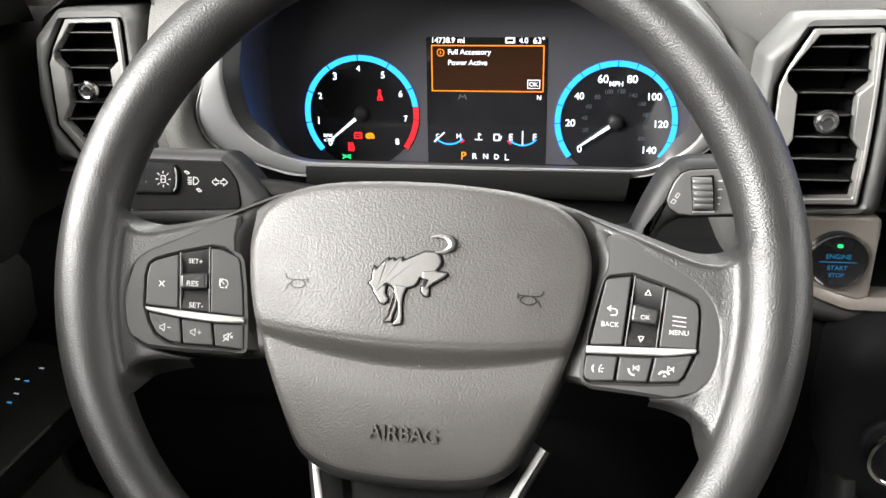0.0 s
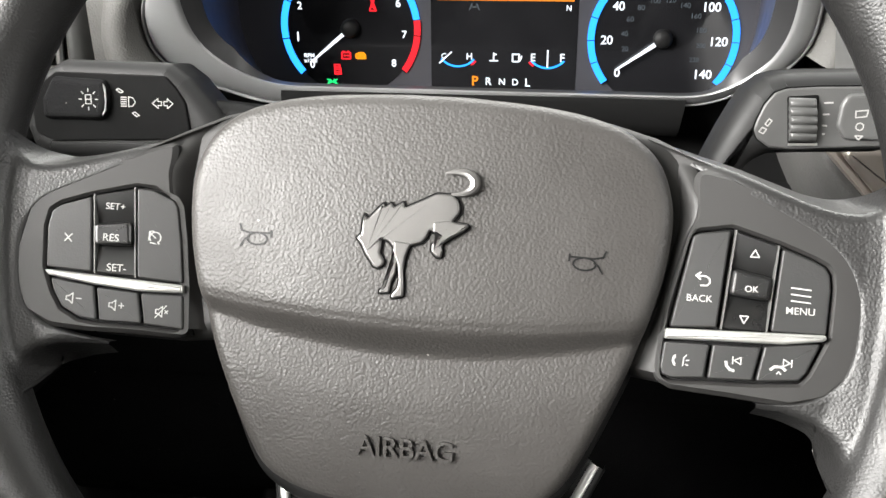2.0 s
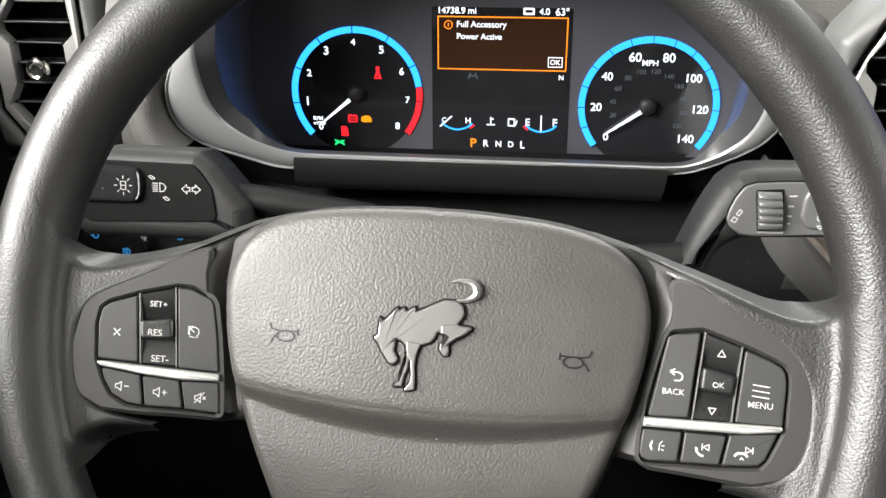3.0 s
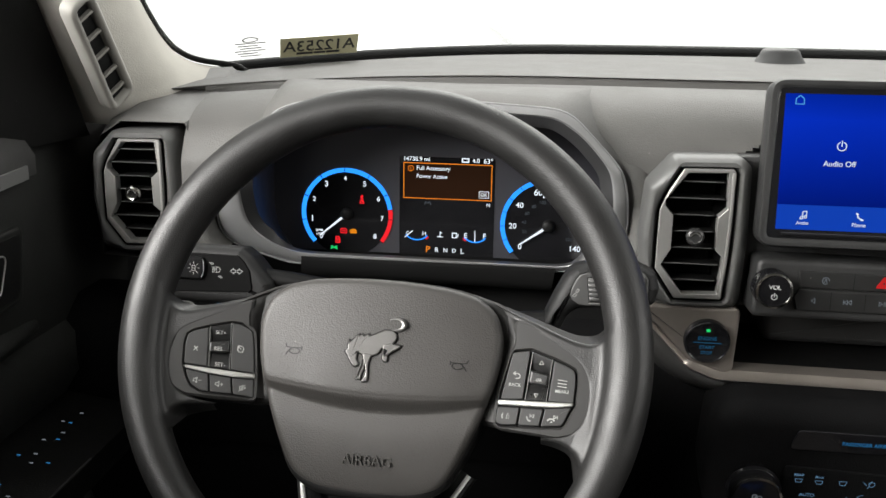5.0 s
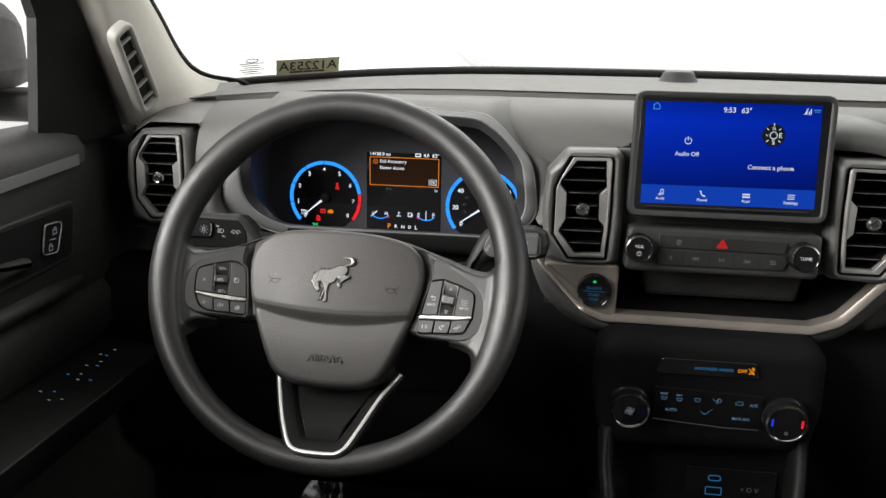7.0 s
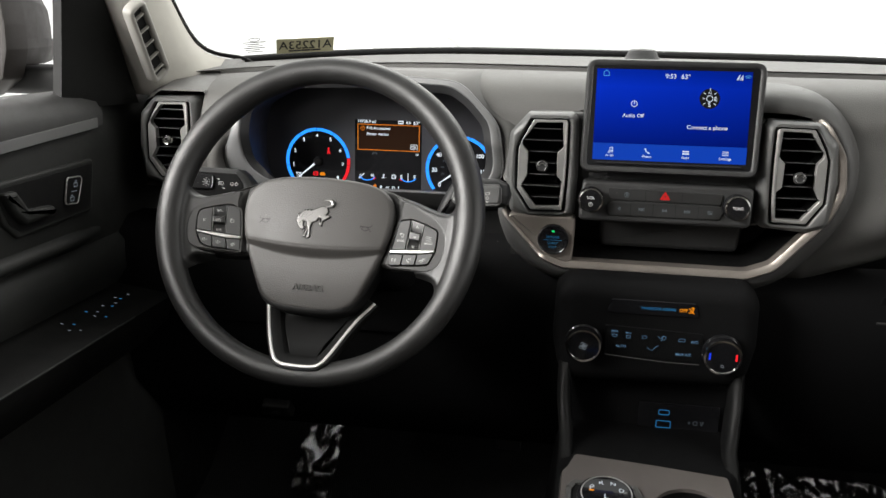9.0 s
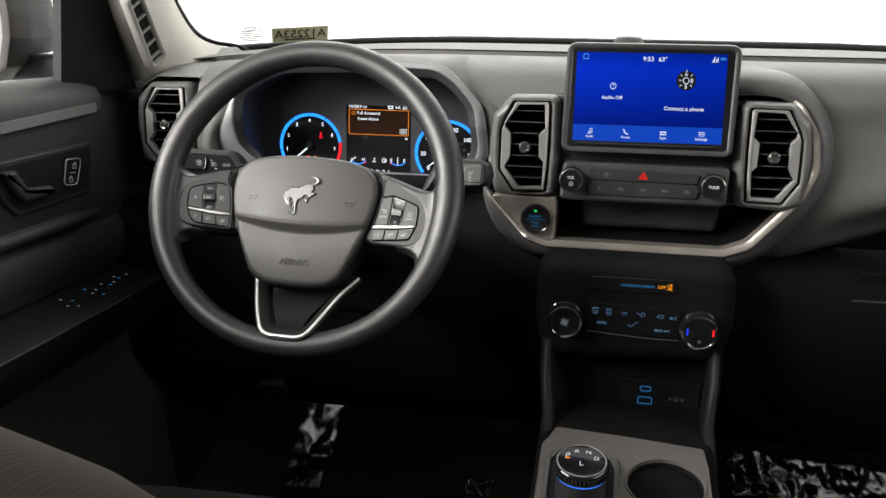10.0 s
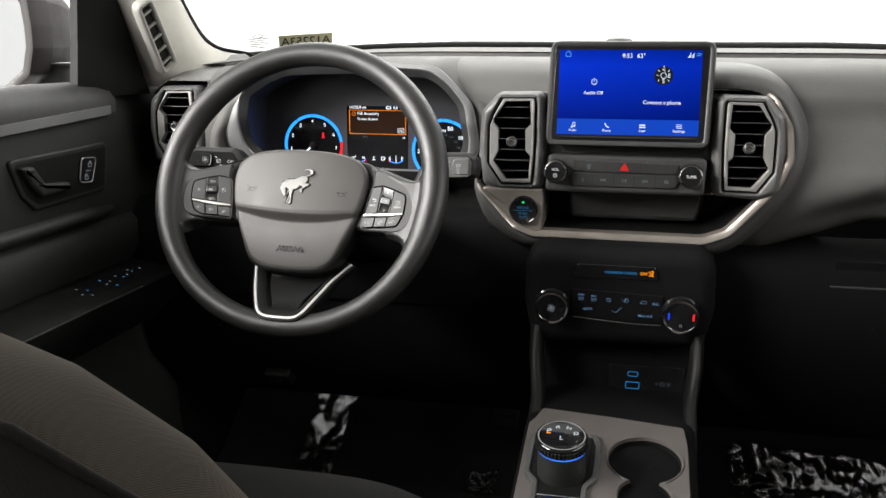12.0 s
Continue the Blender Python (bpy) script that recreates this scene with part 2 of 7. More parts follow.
def rect(cx, cy, w, h, r=0.0, n=4):
    pts = [(cx - w / 2, cy - h / 2), (cx + w / 2, cy - h / 2), (cx + w / 2, cy + h / 2), (cx - w / 2, cy + h / 2)]
    return rounded(pts, r, n) if r else pts


def circle(cx, cy, r, n=32, a0=0.0):
    return [(cx + r * math.cos(a0 + 2 * math.pi * i / n), cy + r * math.sin(a0 + 2 * math.pi * i / n)) for i in range(n)]


def inset(pts, d):
    """A polygon moved inwards by d (outwards when d is negative)."""
    k = len(pts)
    area = sum(pts[i - 1][0] * pts[i][1] - pts[i][0] * pts[i - 1][1] for i in range(k))
    sgn = 1 if area > 0 else -1
    out = []
    for i in range(k):
        p, a, b = Vector(pts[i]), Vector(pts[i - 1]), Vector(pts[(i + 1) % k])
        e1, e2 = (p - a), (b - p)
        if e1.length < 1e-9 or e2.length < 1e-9:
            e1 = e2 = b - a
        e1.normalize(), e2.normalize()
        n1, n2 = Vector((-e1.y, e1.x)) * sgn, Vector((-e2.y, e2.x)) * sgn
        nn = n1 + n2
        if nn.length < 1e-6:
            nn = n1
        nn.normalize()
        out.append(tuple(p + nn * (d / max(nn.dot(n1), 0.5))))
    return out


def stack(loops, cap0=True, cap1=True, closed=True):
    """A skin over loops of 3D points of one length."""
    bm = bmesh.new()
    rows = [[bm.verts.new(p) for p in l] for l in loops]
    n = len(rows[0])
    for a, b in zip(rows, rows[1:]):
        for i in range(n if closed else n - 1):
            j = (i + 1) % n
            bm.faces.new((a[i], a[j], b[j], b[i]))
    if cap0:
        bm.faces.new(rows[0])
    if cap1:
        bm.faces.new(rows[-1])
    return bm


def slab(pts, w0, w1, bevel=0.0, crown=0.0):
    """A plate of that outline from w0 to w1 with a rounded front edge; crown domes the front."""
    loops = [[(x, y, w0) for x, y in pts]]
    if bevel:
        for a in (0.0, 30.0, 60.0, 90.0):
            q = inset(pts, bevel * (1 - math.cos(radians(a))))
            loops.append([(x, y, w1 - bevel + bevel * math.sin(radians(a))) for x, y in q])
        loops.append([(x, y, w1) for x, y in inset(pts, bevel * 1.15)])
    else:
        loops.append([(x, y, w1) for x, y in pts])
    if crown:
        cx, cy = sum(p[0] for p in pts) / len(pts), sum(p[1] for p in pts) / len(pts)
        top = loops[-1]
        for f in (0.75, 0.5, 0.25):
            loops.append([(cx + (x - cx) * f, cy + (y - cy) * f, w1 + crown * (1 - f * f)) for x, y, _ in top])
    return stack(loops)


def band(outer, inner, w0, w1, bevel=0.0008):
    """A flat ring between two outlines of one length, with softened edges."""
    b = bevel
    o2, i2 = inset(outer, b), inset(inner, -b)
    loops = [[(x, y, w0) for x, y in outer], [(x, y, w1 - b) for x, y in outer], [(x, y, w1) for x, y in o2],
             [(x, y, w1) for x, y in i2], [(x, y, w1 - b) for x, y in inner], [(x, y, w0) for x, y in inner]]
    return stack(loops + [loops[0]], False, False)


def holed(outer, hole, w0, w1, bevel=0.0):
    """A plate of one outline with a hole of another through it."""
    bm = bmesh.new()

    def ring(pts, z):
        vs = [bm.verts.new((x, y, z)) for x, y in pts]
        return vs, [bm.edges.new((vs[i], vs[(i + 1) % len(vs)])) for i in range(len(vs))]
    o, oe = ring(inset(outer, bevel), w1)
    h, he = ring(inset(hole, -bevel * 0.6), w1)
    bmesh.ops.triangle_fill(bm, edges=oe + he, use_beauty=True)
    sides = [(o, outer, w1 - bevel), (h, hole, w1 - bevel * 0.6)]
    for top, pts, z in sides:
        last = top
        for zz in ((z, w0) if bevel else (w0,)):
            nxt = [bm.verts.new((x, y, zz)) for x, y in pts]
            for i in range(len(nxt)):
                j = (i + 1) % len(nxt)
                bm.faces.new((last[i], last[j], nxt[j], nxt[i]))
            last = nxt
    return bm


def lathe(profile, n=40, cx=0.0, cy=0.0):
    """A body of turning about the w axis; profile: (radius, w)."""
    return stack([[(cx + r * math.cos(2 * math.pi * i / n), cy + r * math.sin(2 * math.pi * i / n), w) for i in range(n)] for r, w in profile])


def tube(path, r, n=10, closed=False, flat=1.0):
    """A rod along a path of 3D points; r is one radius or one for each point; flat squeezes it along its second axis."""
    path = [Vector(p) for p in path]
    k = len(path)
    loops, up = [], Vector((0, 0, 1))
    for i, p in enumerate(path):
        d = path[(i + 1) % k] - path[i - 1] if closed else path[min(i + 1, k - 1)] - path[max(i - 1, 0)]
        d.normalize()
        if abs(d.dot(up)) > 0.97:
            up = Vector((0, 1, 0)) if abs(d.y) < 0.9 else Vector((1, 0, 0))
        a = d.cross(up).normalized()
        b = a.cross(d).normalized()
        up = b
        ri = r[i] if isinstance(r, (list, tuple)) else r
        loops.append([tuple(p + ri * (math.cos(2 * math.pi * j / n) * a + flat * math.sin(2 * math.pi * j / n) * b)) for j in range(n)])
    if closed:
        return stack(loops + [loops[0]], False, False)
    return stack(loops)


def smooth_path(pts, n=6, closed=False):
    """A Catmull-Rom curve through the points."""
    pts = [Vector(p) for p in pts]
    k, out = len(pts), []
    for i in range(k if closed else k - 1):
        if closed:
            p0, p1, p2, p3 = pts[i - 1], pts[i], pts[(i + 1) % k], pts[(i + 2) % k]
        else:
            p0, p1, p2, p3 = pts[max(i - 1, 0)], pts[i], pts[i + 1], pts[min(i + 2, k - 1)]
        for j in range(n):
            t = j / n
            out.append(0.5 * (2 * p1 + (p2 - p0) * t + (2 * p0 - 5 * p1 + 4 * p2 - p3) * t * t + (3 * p1 - p0 - 3 * p2 + p3) * t ** 3))
    if not closed:
        out.append(pts[-1])
    return [tuple(p) for p in out]


def box(x0, x1, y0, y1, z0, z1, bevel=0.0):
    bm = bmesh.new()
    bmesh.ops.create_cube(bm, size=1.0, matrix=Matrix.LocRotScale(((x0 + x1) / 2, (y0 + y1) / 2, (z0 + z1) / 2), None, (x1 - x0, y1 - y0, z1 - z0)))
    if bevel:
        bmesh.ops.bevel(bm, geom=bm.edges[:], offset=bevel, segments=3, affect="EDGES", profile=0.5)
    return bm


def merge(*bms):
    out = bmesh.new()
    for b in bms:
        me = bpy.data.meshes.new("x")
        b.to_mesh(me)
        b.free()
        out.from_mesh(me)
        bpy.data.meshes.remove(me)
    return out


def moved(bm, m):
    bmesh.ops.transform(bm, matrix=m, verts=bm.verts[:])
    return bm


def letters(body, u, v, width, w=0.0, deep=0.0002, spin=0.0, align="c", bold=0.0):
    """Text of that width with its middle at u, v."""
    c = bpy.data.curves.new("text", "FONT")
    c.body, c.extrude, c.align_x, c.offset = body, 0.01, "CENTER", bold
    ob = bpy.data.objects.new("text", c)
    me = bpy.data.meshes.new_from_object(ob)
    bm = bmesh.new()
    bm.from_mesh(me)
    bpy.data.objects.remove(ob)
    bpy.data.curves.remove(c)
    bpy.data.meshes.remove(me)
    xs, ys = [q.co.x for q in bm.verts], [q.co.y for q in bm.verts]
    s = width / (max(xs) - min(xs))
    mx, my = (max(xs) + min(xs)) / 2, (max(ys) + min(ys)) / 2
    for q in bm.verts:
        q.co = ((q.co.x - mx) * s, (q.co.y - my) * s, deep if q.co.z > 0 else 0.0)
    return moved(bm, pose(u, v, w, 0, 0, spin))


def strokes(lines, width, w=0.0, deep=0.0002):
    """Flat line work: each line is a list of (u, v)."""
    bms = []
    for l in lines:
        for a, b in zip(l, l[1:]):
            a, b = Vector(a), Vector(b)
            d = b - a
            if d.length < 1e-7:
                continue
            d.normalize()
            s = Vector((-d.y, d.x)) * width / 2
            e = d * width * 0.3
            q = [a - e + s, a - e - s, b + e - s, b + e + s]
            bms.append(stack([[(p.x, p.y, w) for p in q], [(p.x, p.y, w + deep) for p in q]]))
    return merge(*bms)


def arc(cx, cy, r, a0, a1, n=24):
    return [(cx + r * math.cos(radians(a0 + (a1 - a0) * i / n)), cy + r * math.sin(radians(a0 + (a1 - a0) * i / n))) for i in range(n + 1)]


def arc_band(cx, cy, r0, r1, a0, a1, w0, w1, n=40):
    o, i = arc(cx, cy, r1, a0, a1, n), arc(cx, cy, r0, a0, a1, n)
    return slab(o + i[::-1], w0, w1)


def inside(p, poly):
    c = False
    for i in range(len(poly)):
        (x1, y1), (x2, y2) = poly[i - 1], poly[i]
        if (y1 > p[1]) != (y2 > p[1]) and p[0] < (x2 - x1) * (p[1] - y1) / (y2 - y1) + x1:
            c = not c
    return c


def mm(pts):
    return [(a / 1000, b / 1000) for a, b in pts]


# ---------------------------------------------------------------- steering wheel
WHEEL = upright(-0.0675, 0.3957, 1.0456, 26.0, -1.0, -1.2)
wheel = thing("steering_wheel", "dark grey grained steering wheel with chrome trimmed lower spoke", "steering wheel", WHEEL)


def rim_radius(deg):
    """The rim's thickness, a little fuller at the upper grips."""
    return 0.0141 + sum(math.exp(-((deg - c + 180) % 360 - 180) ** 2 / (2 * k * k)) * h for c, k, h in ((40, 16, 0.0011), (140, 16, 0.0011), (0, 22, 0.0010), (180, 22, 0.0010), (270, 45, -0.0016)))


def rim_ring(deg):
    """The radius of the rim's middle line."""
    swell = 0.0045 * math.exp(-((deg - 310 + 180) % 360 - 180) ** 2 / (2 * 24 * 24))
    return RIM_R + 0.0141 - rim_radius(deg) + swell


RIM_R, RIM_W = 0.1620, 0.0070


def build_rim():
    n, m, loops = 200, 36, []
    for i in range(n):
        a = 2 * math.pi * i / n
        r = rim_radius(math.degrees(a) % 360)
        big = rim_ring(math.degrees(a) % 360)
        loops.append([((big + r * math.cos(b)) * math.cos(a), (big + r * math.cos(b)) * math.sin(a), RIM_W + r * math.sin(b))
                      for b in [2 * math.pi * j / m for j in range(m)]])
    return stack(loops + [loops[0]], False, False)


bm = build_rim()
bmesh.ops.remove_doubles(bm, verts=bm.verts[:], dist=1e-6)
part("rim", bm, RIM, wheel, "grained urethane rim, shiny from use", smooth=180)

HUB_R = [(0, 42.3), (14, 42.3), (40, 40.5), (58, 37), (68, 32.5), (76, 25), (80.2, 15), (81.5, 4), (79.4, -13), (75, -30), (70, -45), (63, -62), (56.5, -76), (51, -85.5), (45, -91), (36, -95.5), (24, -98), (0, -99)]


HUB_R = [(max(p[0], 0), p[1]) for p in smooth_path([(a, b, 0) for a, b in HUB_R], 4)]


def hub_half(v):
    q = sorted((b, a) for a, b in HUB_R if a)
    return float(np.interp(v, [b for b, a in q], [a for b, a in q], left=0, right=0))


def hub_depth(u, v):
    vc = -33.4 + 5.4 * (u / 74) ** 2
    s = v - vc
    top = 11.5 - 2.8 * (max(s - 14, 0) / 60) ** 2 - 6.6 * (u / 82) ** 2
    if s > 0:
        return top - 0.9 * math.exp(-s / 1.6)
    wide = 12.0 - 5.5 * min((u / 72) ** 2, 1)
    deep = 8.5 - 4.5 * min((u / 72) ** 2, 1)
    f = min(-s / wide, 1)
    f = f * f * (3 - 2 * f)
    past = max(-s - wide, 0)
    low = 0.8 * min(past / 14, 1) - 8.0 * (max(past - 4, 0) / 48) ** 2
    return top - 0.9 - deep * f + low


def build_hub():
    edge = np.array([(a, b) for a, b in HUB_R] + [(-a, b) for a, b in HUB_R[::-1]])
    dense = np.concatenate([np.linspace(edge[i - 1], edge[i], 12, endpoint=False) for i in range(len(edge))])
    vs = list(np.concatenate([np.linspace(42.2, 36, 9), np.linspace(34.5, -26, 34), np.linspace(-27, -48, 43), np.linspace(-49.5, -90, 26), np.linspace(-91.5, -98.9, 10)]))
    bm = bmesh.new()
    rows, n = [], 72
    for v in vs:
        hw = hub_half(v) if v < 42.2 else 14.0
        if v < -98:
            hw = 24 * max((99 + v) / 1.0, 0.0) + 4
        row = []
        for j in range(n + 1):
            u = -hw * math.cos(math.pi * j / n)
            d = float(np.min(np.hypot(dense[:, 0] - u, dense[:, 1] - v)))
            roll = 5.0 - math.sqrt(max(25 - max(5 - d, 0) ** 2, 0))
            row.append(bm.verts.new((u / 1000, v / 1000, (hub_depth(u, v) - roll) / 1000)))
        rows.append(row)
    for a, b in zip(rows, rows[1:]):
        for j in range(n):
            bm.faces.new((a[j], b[j], b[j + 1], a[j + 1]))
    rim = rows[0] + [r[-1] for r in rows[1:]] + rows[-1][-2::-1] + [r[0] for r in rows[-2:0:-1]]
    low = [bm.verts.new((q.co.x, q.co.y, -0.012)) for q in rim]
    for i in range(len(rim)):
        j = (i + 1) % len(rim)
        bm.faces.new((rim[i], rim[j], low[j], low[i]))
    return bm


cover = part("airbag_cover", build_hub(), HUB, wheel, "grained grey airbag cover with a raised upper half", smooth=60)
word = letters("AIRBAG", -0.0003, -0.0748, 0.0325, 0.0, 0.0017, 0.6, bold=0.008)
for vert in word.verts:
    vert.co.z += hub_depth(1000 * vert.co.x, 1000 * vert.co.y) / 1000 - 0.0002
part("lettering", word, HUB, cover, "raised letters reading AIRBAG", smooth=30)


def taper(pts, radii, w, flat=0.5):
    path = smooth_path([(a / 1000, b / 1000, w) for a, b in pts], 5)
    rr = [float(np.interp(i / (len(path) - 1), np.linspace(0, 1, len(radii)), radii)) / 1000 for i in range(len(path))]
    return tube(path, rr, 8, flat=flat)


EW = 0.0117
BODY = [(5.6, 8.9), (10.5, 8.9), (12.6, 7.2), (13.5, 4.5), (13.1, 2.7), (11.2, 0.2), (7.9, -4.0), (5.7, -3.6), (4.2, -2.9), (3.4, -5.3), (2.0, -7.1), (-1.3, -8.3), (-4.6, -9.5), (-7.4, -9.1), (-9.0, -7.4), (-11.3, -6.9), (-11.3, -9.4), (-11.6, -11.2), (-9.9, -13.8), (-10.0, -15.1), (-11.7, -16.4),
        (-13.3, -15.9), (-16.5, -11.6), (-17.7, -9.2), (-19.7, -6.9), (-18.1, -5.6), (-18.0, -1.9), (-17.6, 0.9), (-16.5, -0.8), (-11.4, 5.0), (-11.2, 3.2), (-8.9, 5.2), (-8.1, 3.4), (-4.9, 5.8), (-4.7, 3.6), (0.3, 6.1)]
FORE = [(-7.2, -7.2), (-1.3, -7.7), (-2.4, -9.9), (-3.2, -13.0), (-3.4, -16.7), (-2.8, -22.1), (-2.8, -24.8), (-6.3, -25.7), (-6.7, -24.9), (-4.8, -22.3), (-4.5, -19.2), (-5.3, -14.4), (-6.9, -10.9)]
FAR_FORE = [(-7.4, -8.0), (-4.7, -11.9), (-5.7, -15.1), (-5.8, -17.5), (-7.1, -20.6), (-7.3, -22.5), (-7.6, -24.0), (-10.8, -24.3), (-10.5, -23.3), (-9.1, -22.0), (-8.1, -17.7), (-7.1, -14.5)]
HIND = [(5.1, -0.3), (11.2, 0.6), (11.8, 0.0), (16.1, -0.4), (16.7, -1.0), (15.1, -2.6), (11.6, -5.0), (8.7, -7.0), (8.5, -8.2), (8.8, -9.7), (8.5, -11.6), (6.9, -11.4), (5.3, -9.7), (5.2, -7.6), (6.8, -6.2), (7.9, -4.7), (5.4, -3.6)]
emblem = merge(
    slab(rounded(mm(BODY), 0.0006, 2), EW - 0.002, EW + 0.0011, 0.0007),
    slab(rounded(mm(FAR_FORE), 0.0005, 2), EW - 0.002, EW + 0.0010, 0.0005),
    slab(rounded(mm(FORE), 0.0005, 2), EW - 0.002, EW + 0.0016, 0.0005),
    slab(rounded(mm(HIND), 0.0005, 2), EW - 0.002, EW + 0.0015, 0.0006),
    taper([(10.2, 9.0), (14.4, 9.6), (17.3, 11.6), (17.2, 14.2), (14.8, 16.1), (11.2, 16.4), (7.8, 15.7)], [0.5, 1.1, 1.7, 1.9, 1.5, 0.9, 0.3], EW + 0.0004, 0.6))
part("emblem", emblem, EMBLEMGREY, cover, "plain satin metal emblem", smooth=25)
# Dark plates behind the emblem draw the shade round its outline.
part("emblem_gap", merge(*[slab(inset(rounded(mm(q), 0.0006, 2), -0.0006), EW - 0.002, EW + 0.0001) for q in (BODY, FAR_FORE, FORE, HIND)]), VOID, cover, "dark outline painted for the shade round the emblem", smooth=20)


def horn_mark(k):
    """An engraved horn, its bell towards -u for k = 1."""
    return strokes([[(-6.0 * k, 3.6), (-5.2 * k, 1.6), (-2.6 * k, 1.0), (5.4 * k, 1.2)], [(-5.2 * k, -3.6), (-3.8 * k, -1.2), (-2.4 * k, -0.4)], [(5.4 * k, 2.0), (5.5 * k, -0.2)],
                    [(0.6 * k + 3.6 * math.cos(radians(a)), -0.9 + 2.0 * math.sin(radians(a))) for a in range(0, 361, 24)]], 0.6)


for u, v, k in ((-54.8, -8.6, 1), (54.6, -9.2, -1)):
    m = horn_mark(k)
    bmesh.ops.scale(m, vec=(0.001, 0.001, 1), verts=m.verts[:])
    for vert in m.verts:
        vert.co.z += (hub_depth(u + 1000 * vert.co.x, v + 1000 * vert.co.y) - hub_depth(u, v)) / 1000
    part("horn_mark", moved(m, pose(u / 1000, v / 1000, hub_depth(u, v) / 1000 + 0.00008)), BLACK, cover, "engraved horn symbol")

HUB_OUT = inset(rounded(mm(HUB_R[1:-1] + [(-x, y) for x, y in HUB_R[-2:0:-1]]), 0.004, 2), -0.0022)
# Blacker than the spokes, for the shade beside the airbag cover.
part("hub_plate", slab(HUB_OUT, -0.03, -0.005, 0.005), BLACK, wheel, "hub surround, blackened for the shade beside the hub", smooth=60)


def lean_by(x):
    """The spokes and their switch pads face a little towards the hub."""
    return 0.15 * (max(abs(x), 0.075) - 0.108)


def leaned(ob):
    for vert in ob.data.vertices:
        vert.co.z += lean_by(vert.co.x)
    return ob


SPOKE_R = [(87, 25), (99.7, 21.5), (117, 14), (128, 7.5), (136, 0), (139.6, -12), (140, -27), (137, -39), (130, -46.5), (120, -49.6), (101, -48.4), (84, -47.6), (78.8, -45), (78.8, -36), (81, -17), (85.6, 1.4), (88.2, 9)]
SPOKE_L = [(-88, 24), (-104, 17), (-117, 13), (-131, 5), (-138, -4), (-141, -18.6), (-140, -31), (-136, -40), (-127, -44.6), (-113, -45.4), (-98, -45.2), (-83, -45.4), (-80.2, -43.4), (-81.5, -29.6), (-84, -11.6), (-88, 3.1), (-89.4, 11.3)]
FIELD_R = [(87.6, 2.6), (90, 3.8), (99.8, 5.4), (101.4, 5.0), (114.6, 0.8), (124.6, -3.2), (128.4, -5.3), (129.8, -8.0), (130.2, -12.4), (129.6, -27.6), (124.5, -39.3), (122.2, -42.2), (109, -43.6), (94.1, -44.2), (83.7, -44.9), (80.6, -43.6), (79.6, -40.8), (80.4, -31), (81.8, -27.9)]
FIELD_L = [(-129.9, -24.5), (-130.8, -10.5), (-129.7, -4.4), (-126.5, -1.8), (-115.6, 2.2), (-101.3, 6.1), (-95.1, 5.8), (-87.2, 2.5), (-85.5, -0.2), (-83.3, -11.7), (-81.1, -28), (-80.1, -43.3), (-94.4, -42.5), (-110.2, -42.4), (-117, -41.6), (-123.2, -38.2), (-126.7, -32.6)]


def spoke(outline, field):
    """A side spoke with a real opening for the switches."""
    bm = holed(rounded(mm(outline), 0.006, 4), rounded(mm(field), 0.0016, 3), -0.016, 0.0036, 0.0016)
    return leaned(part("side_spoke", bm, SPOKE, wheel, "dark side spoke", smooth=25))


spoke(SPOKE_R, FIELD_R)
spoke(SPOKE_L[::-1], FIELD_L[::-1])
for k in (1, -1):
    root = [(36, 41), (45, 41.2), (60, 39.2), (75.8, 34.8), (86.4, 30.2), (96.8, 25.4), (107, 21), (117, 16.6), (124, 11), (130, 4), (132, -8), (132, -34), (118, -47), (84, -47), (60, -44), (52, -36)]
    part("spoke_root", slab(rounded(mm([(k * x, y) for x, y in root][::k]), 0.006, 3), -0.028, -0.0050, 0.006), SPOKE, wheel, "dark shoulder beside the hub", smooth=60)
for k, flank in ((1, [(104, 20.6, 72, 34), (90, 25, 76, 31), (88.6, 20, 80, 25), (88.8, 9, 82.6, 12), (86, 1.4, 82.6, 2), (81.4, -17, 79.6, -16), (79.2, -36, 74.4, -35), (79.2, -43, 72, -42)]),
                 (-1, [(-104, 17, -72, 34), (-91, 23, -76, 31), (-88.8, 20, -80, 25), (-89.8, 11, -82.6, 12), (-88.4, 3, -82.6, 2), (-84.4, -11.6, -80.6, -12), (-82, -30, -76, -30), (-80.8, -42, -73, -42)])):
    a_path, b_path = smooth_path([(x, y, 0) for x, y, _, _ in flank], 5), smooth_path([(x, y, 0) for _, _, x, y in flank], 5)
    rows = []
    for f in (0.0, 0.06, 0.15, 0.3, 0.5, 0.75, 1.0):
        row = []
        for p, q in zip(a_path, b_path):
            x, y = p[0] + (q[0] - p[0]) * f, p[1] + (q[1] - p[1]) * f
            w = 3.3 + 1000 * lean_by(p[0] / 1000) - 4 * min(max((p[1] - 14) / 10, 0), 1)
            row.append((x / 1000, y / 1000, (w - 0.2 - (w + 6.5) * f ** 1.3) / 1000))
        rows.append(row)
    part("spoke_flank", stack(rows, False, False, False), SPOKE, wheel, "dark flank that dips to the hub", smooth=70)


def edge_distance(p, path):
    best = 1e9
    for a, b in zip(path, path[1:]):
        ax, ay, dx, dy = a[0], a[1], b[0] - a[0], b[1] - a[1]
        f = min(max(((p[0] - ax) * dx + (p[1] - ay) * dy) / (dx * dx + dy * dy), 0), 1)
        best = min(best, math.hypot(p[0] - ax - f * dx, p[1] - ay - f * dy))
    return best


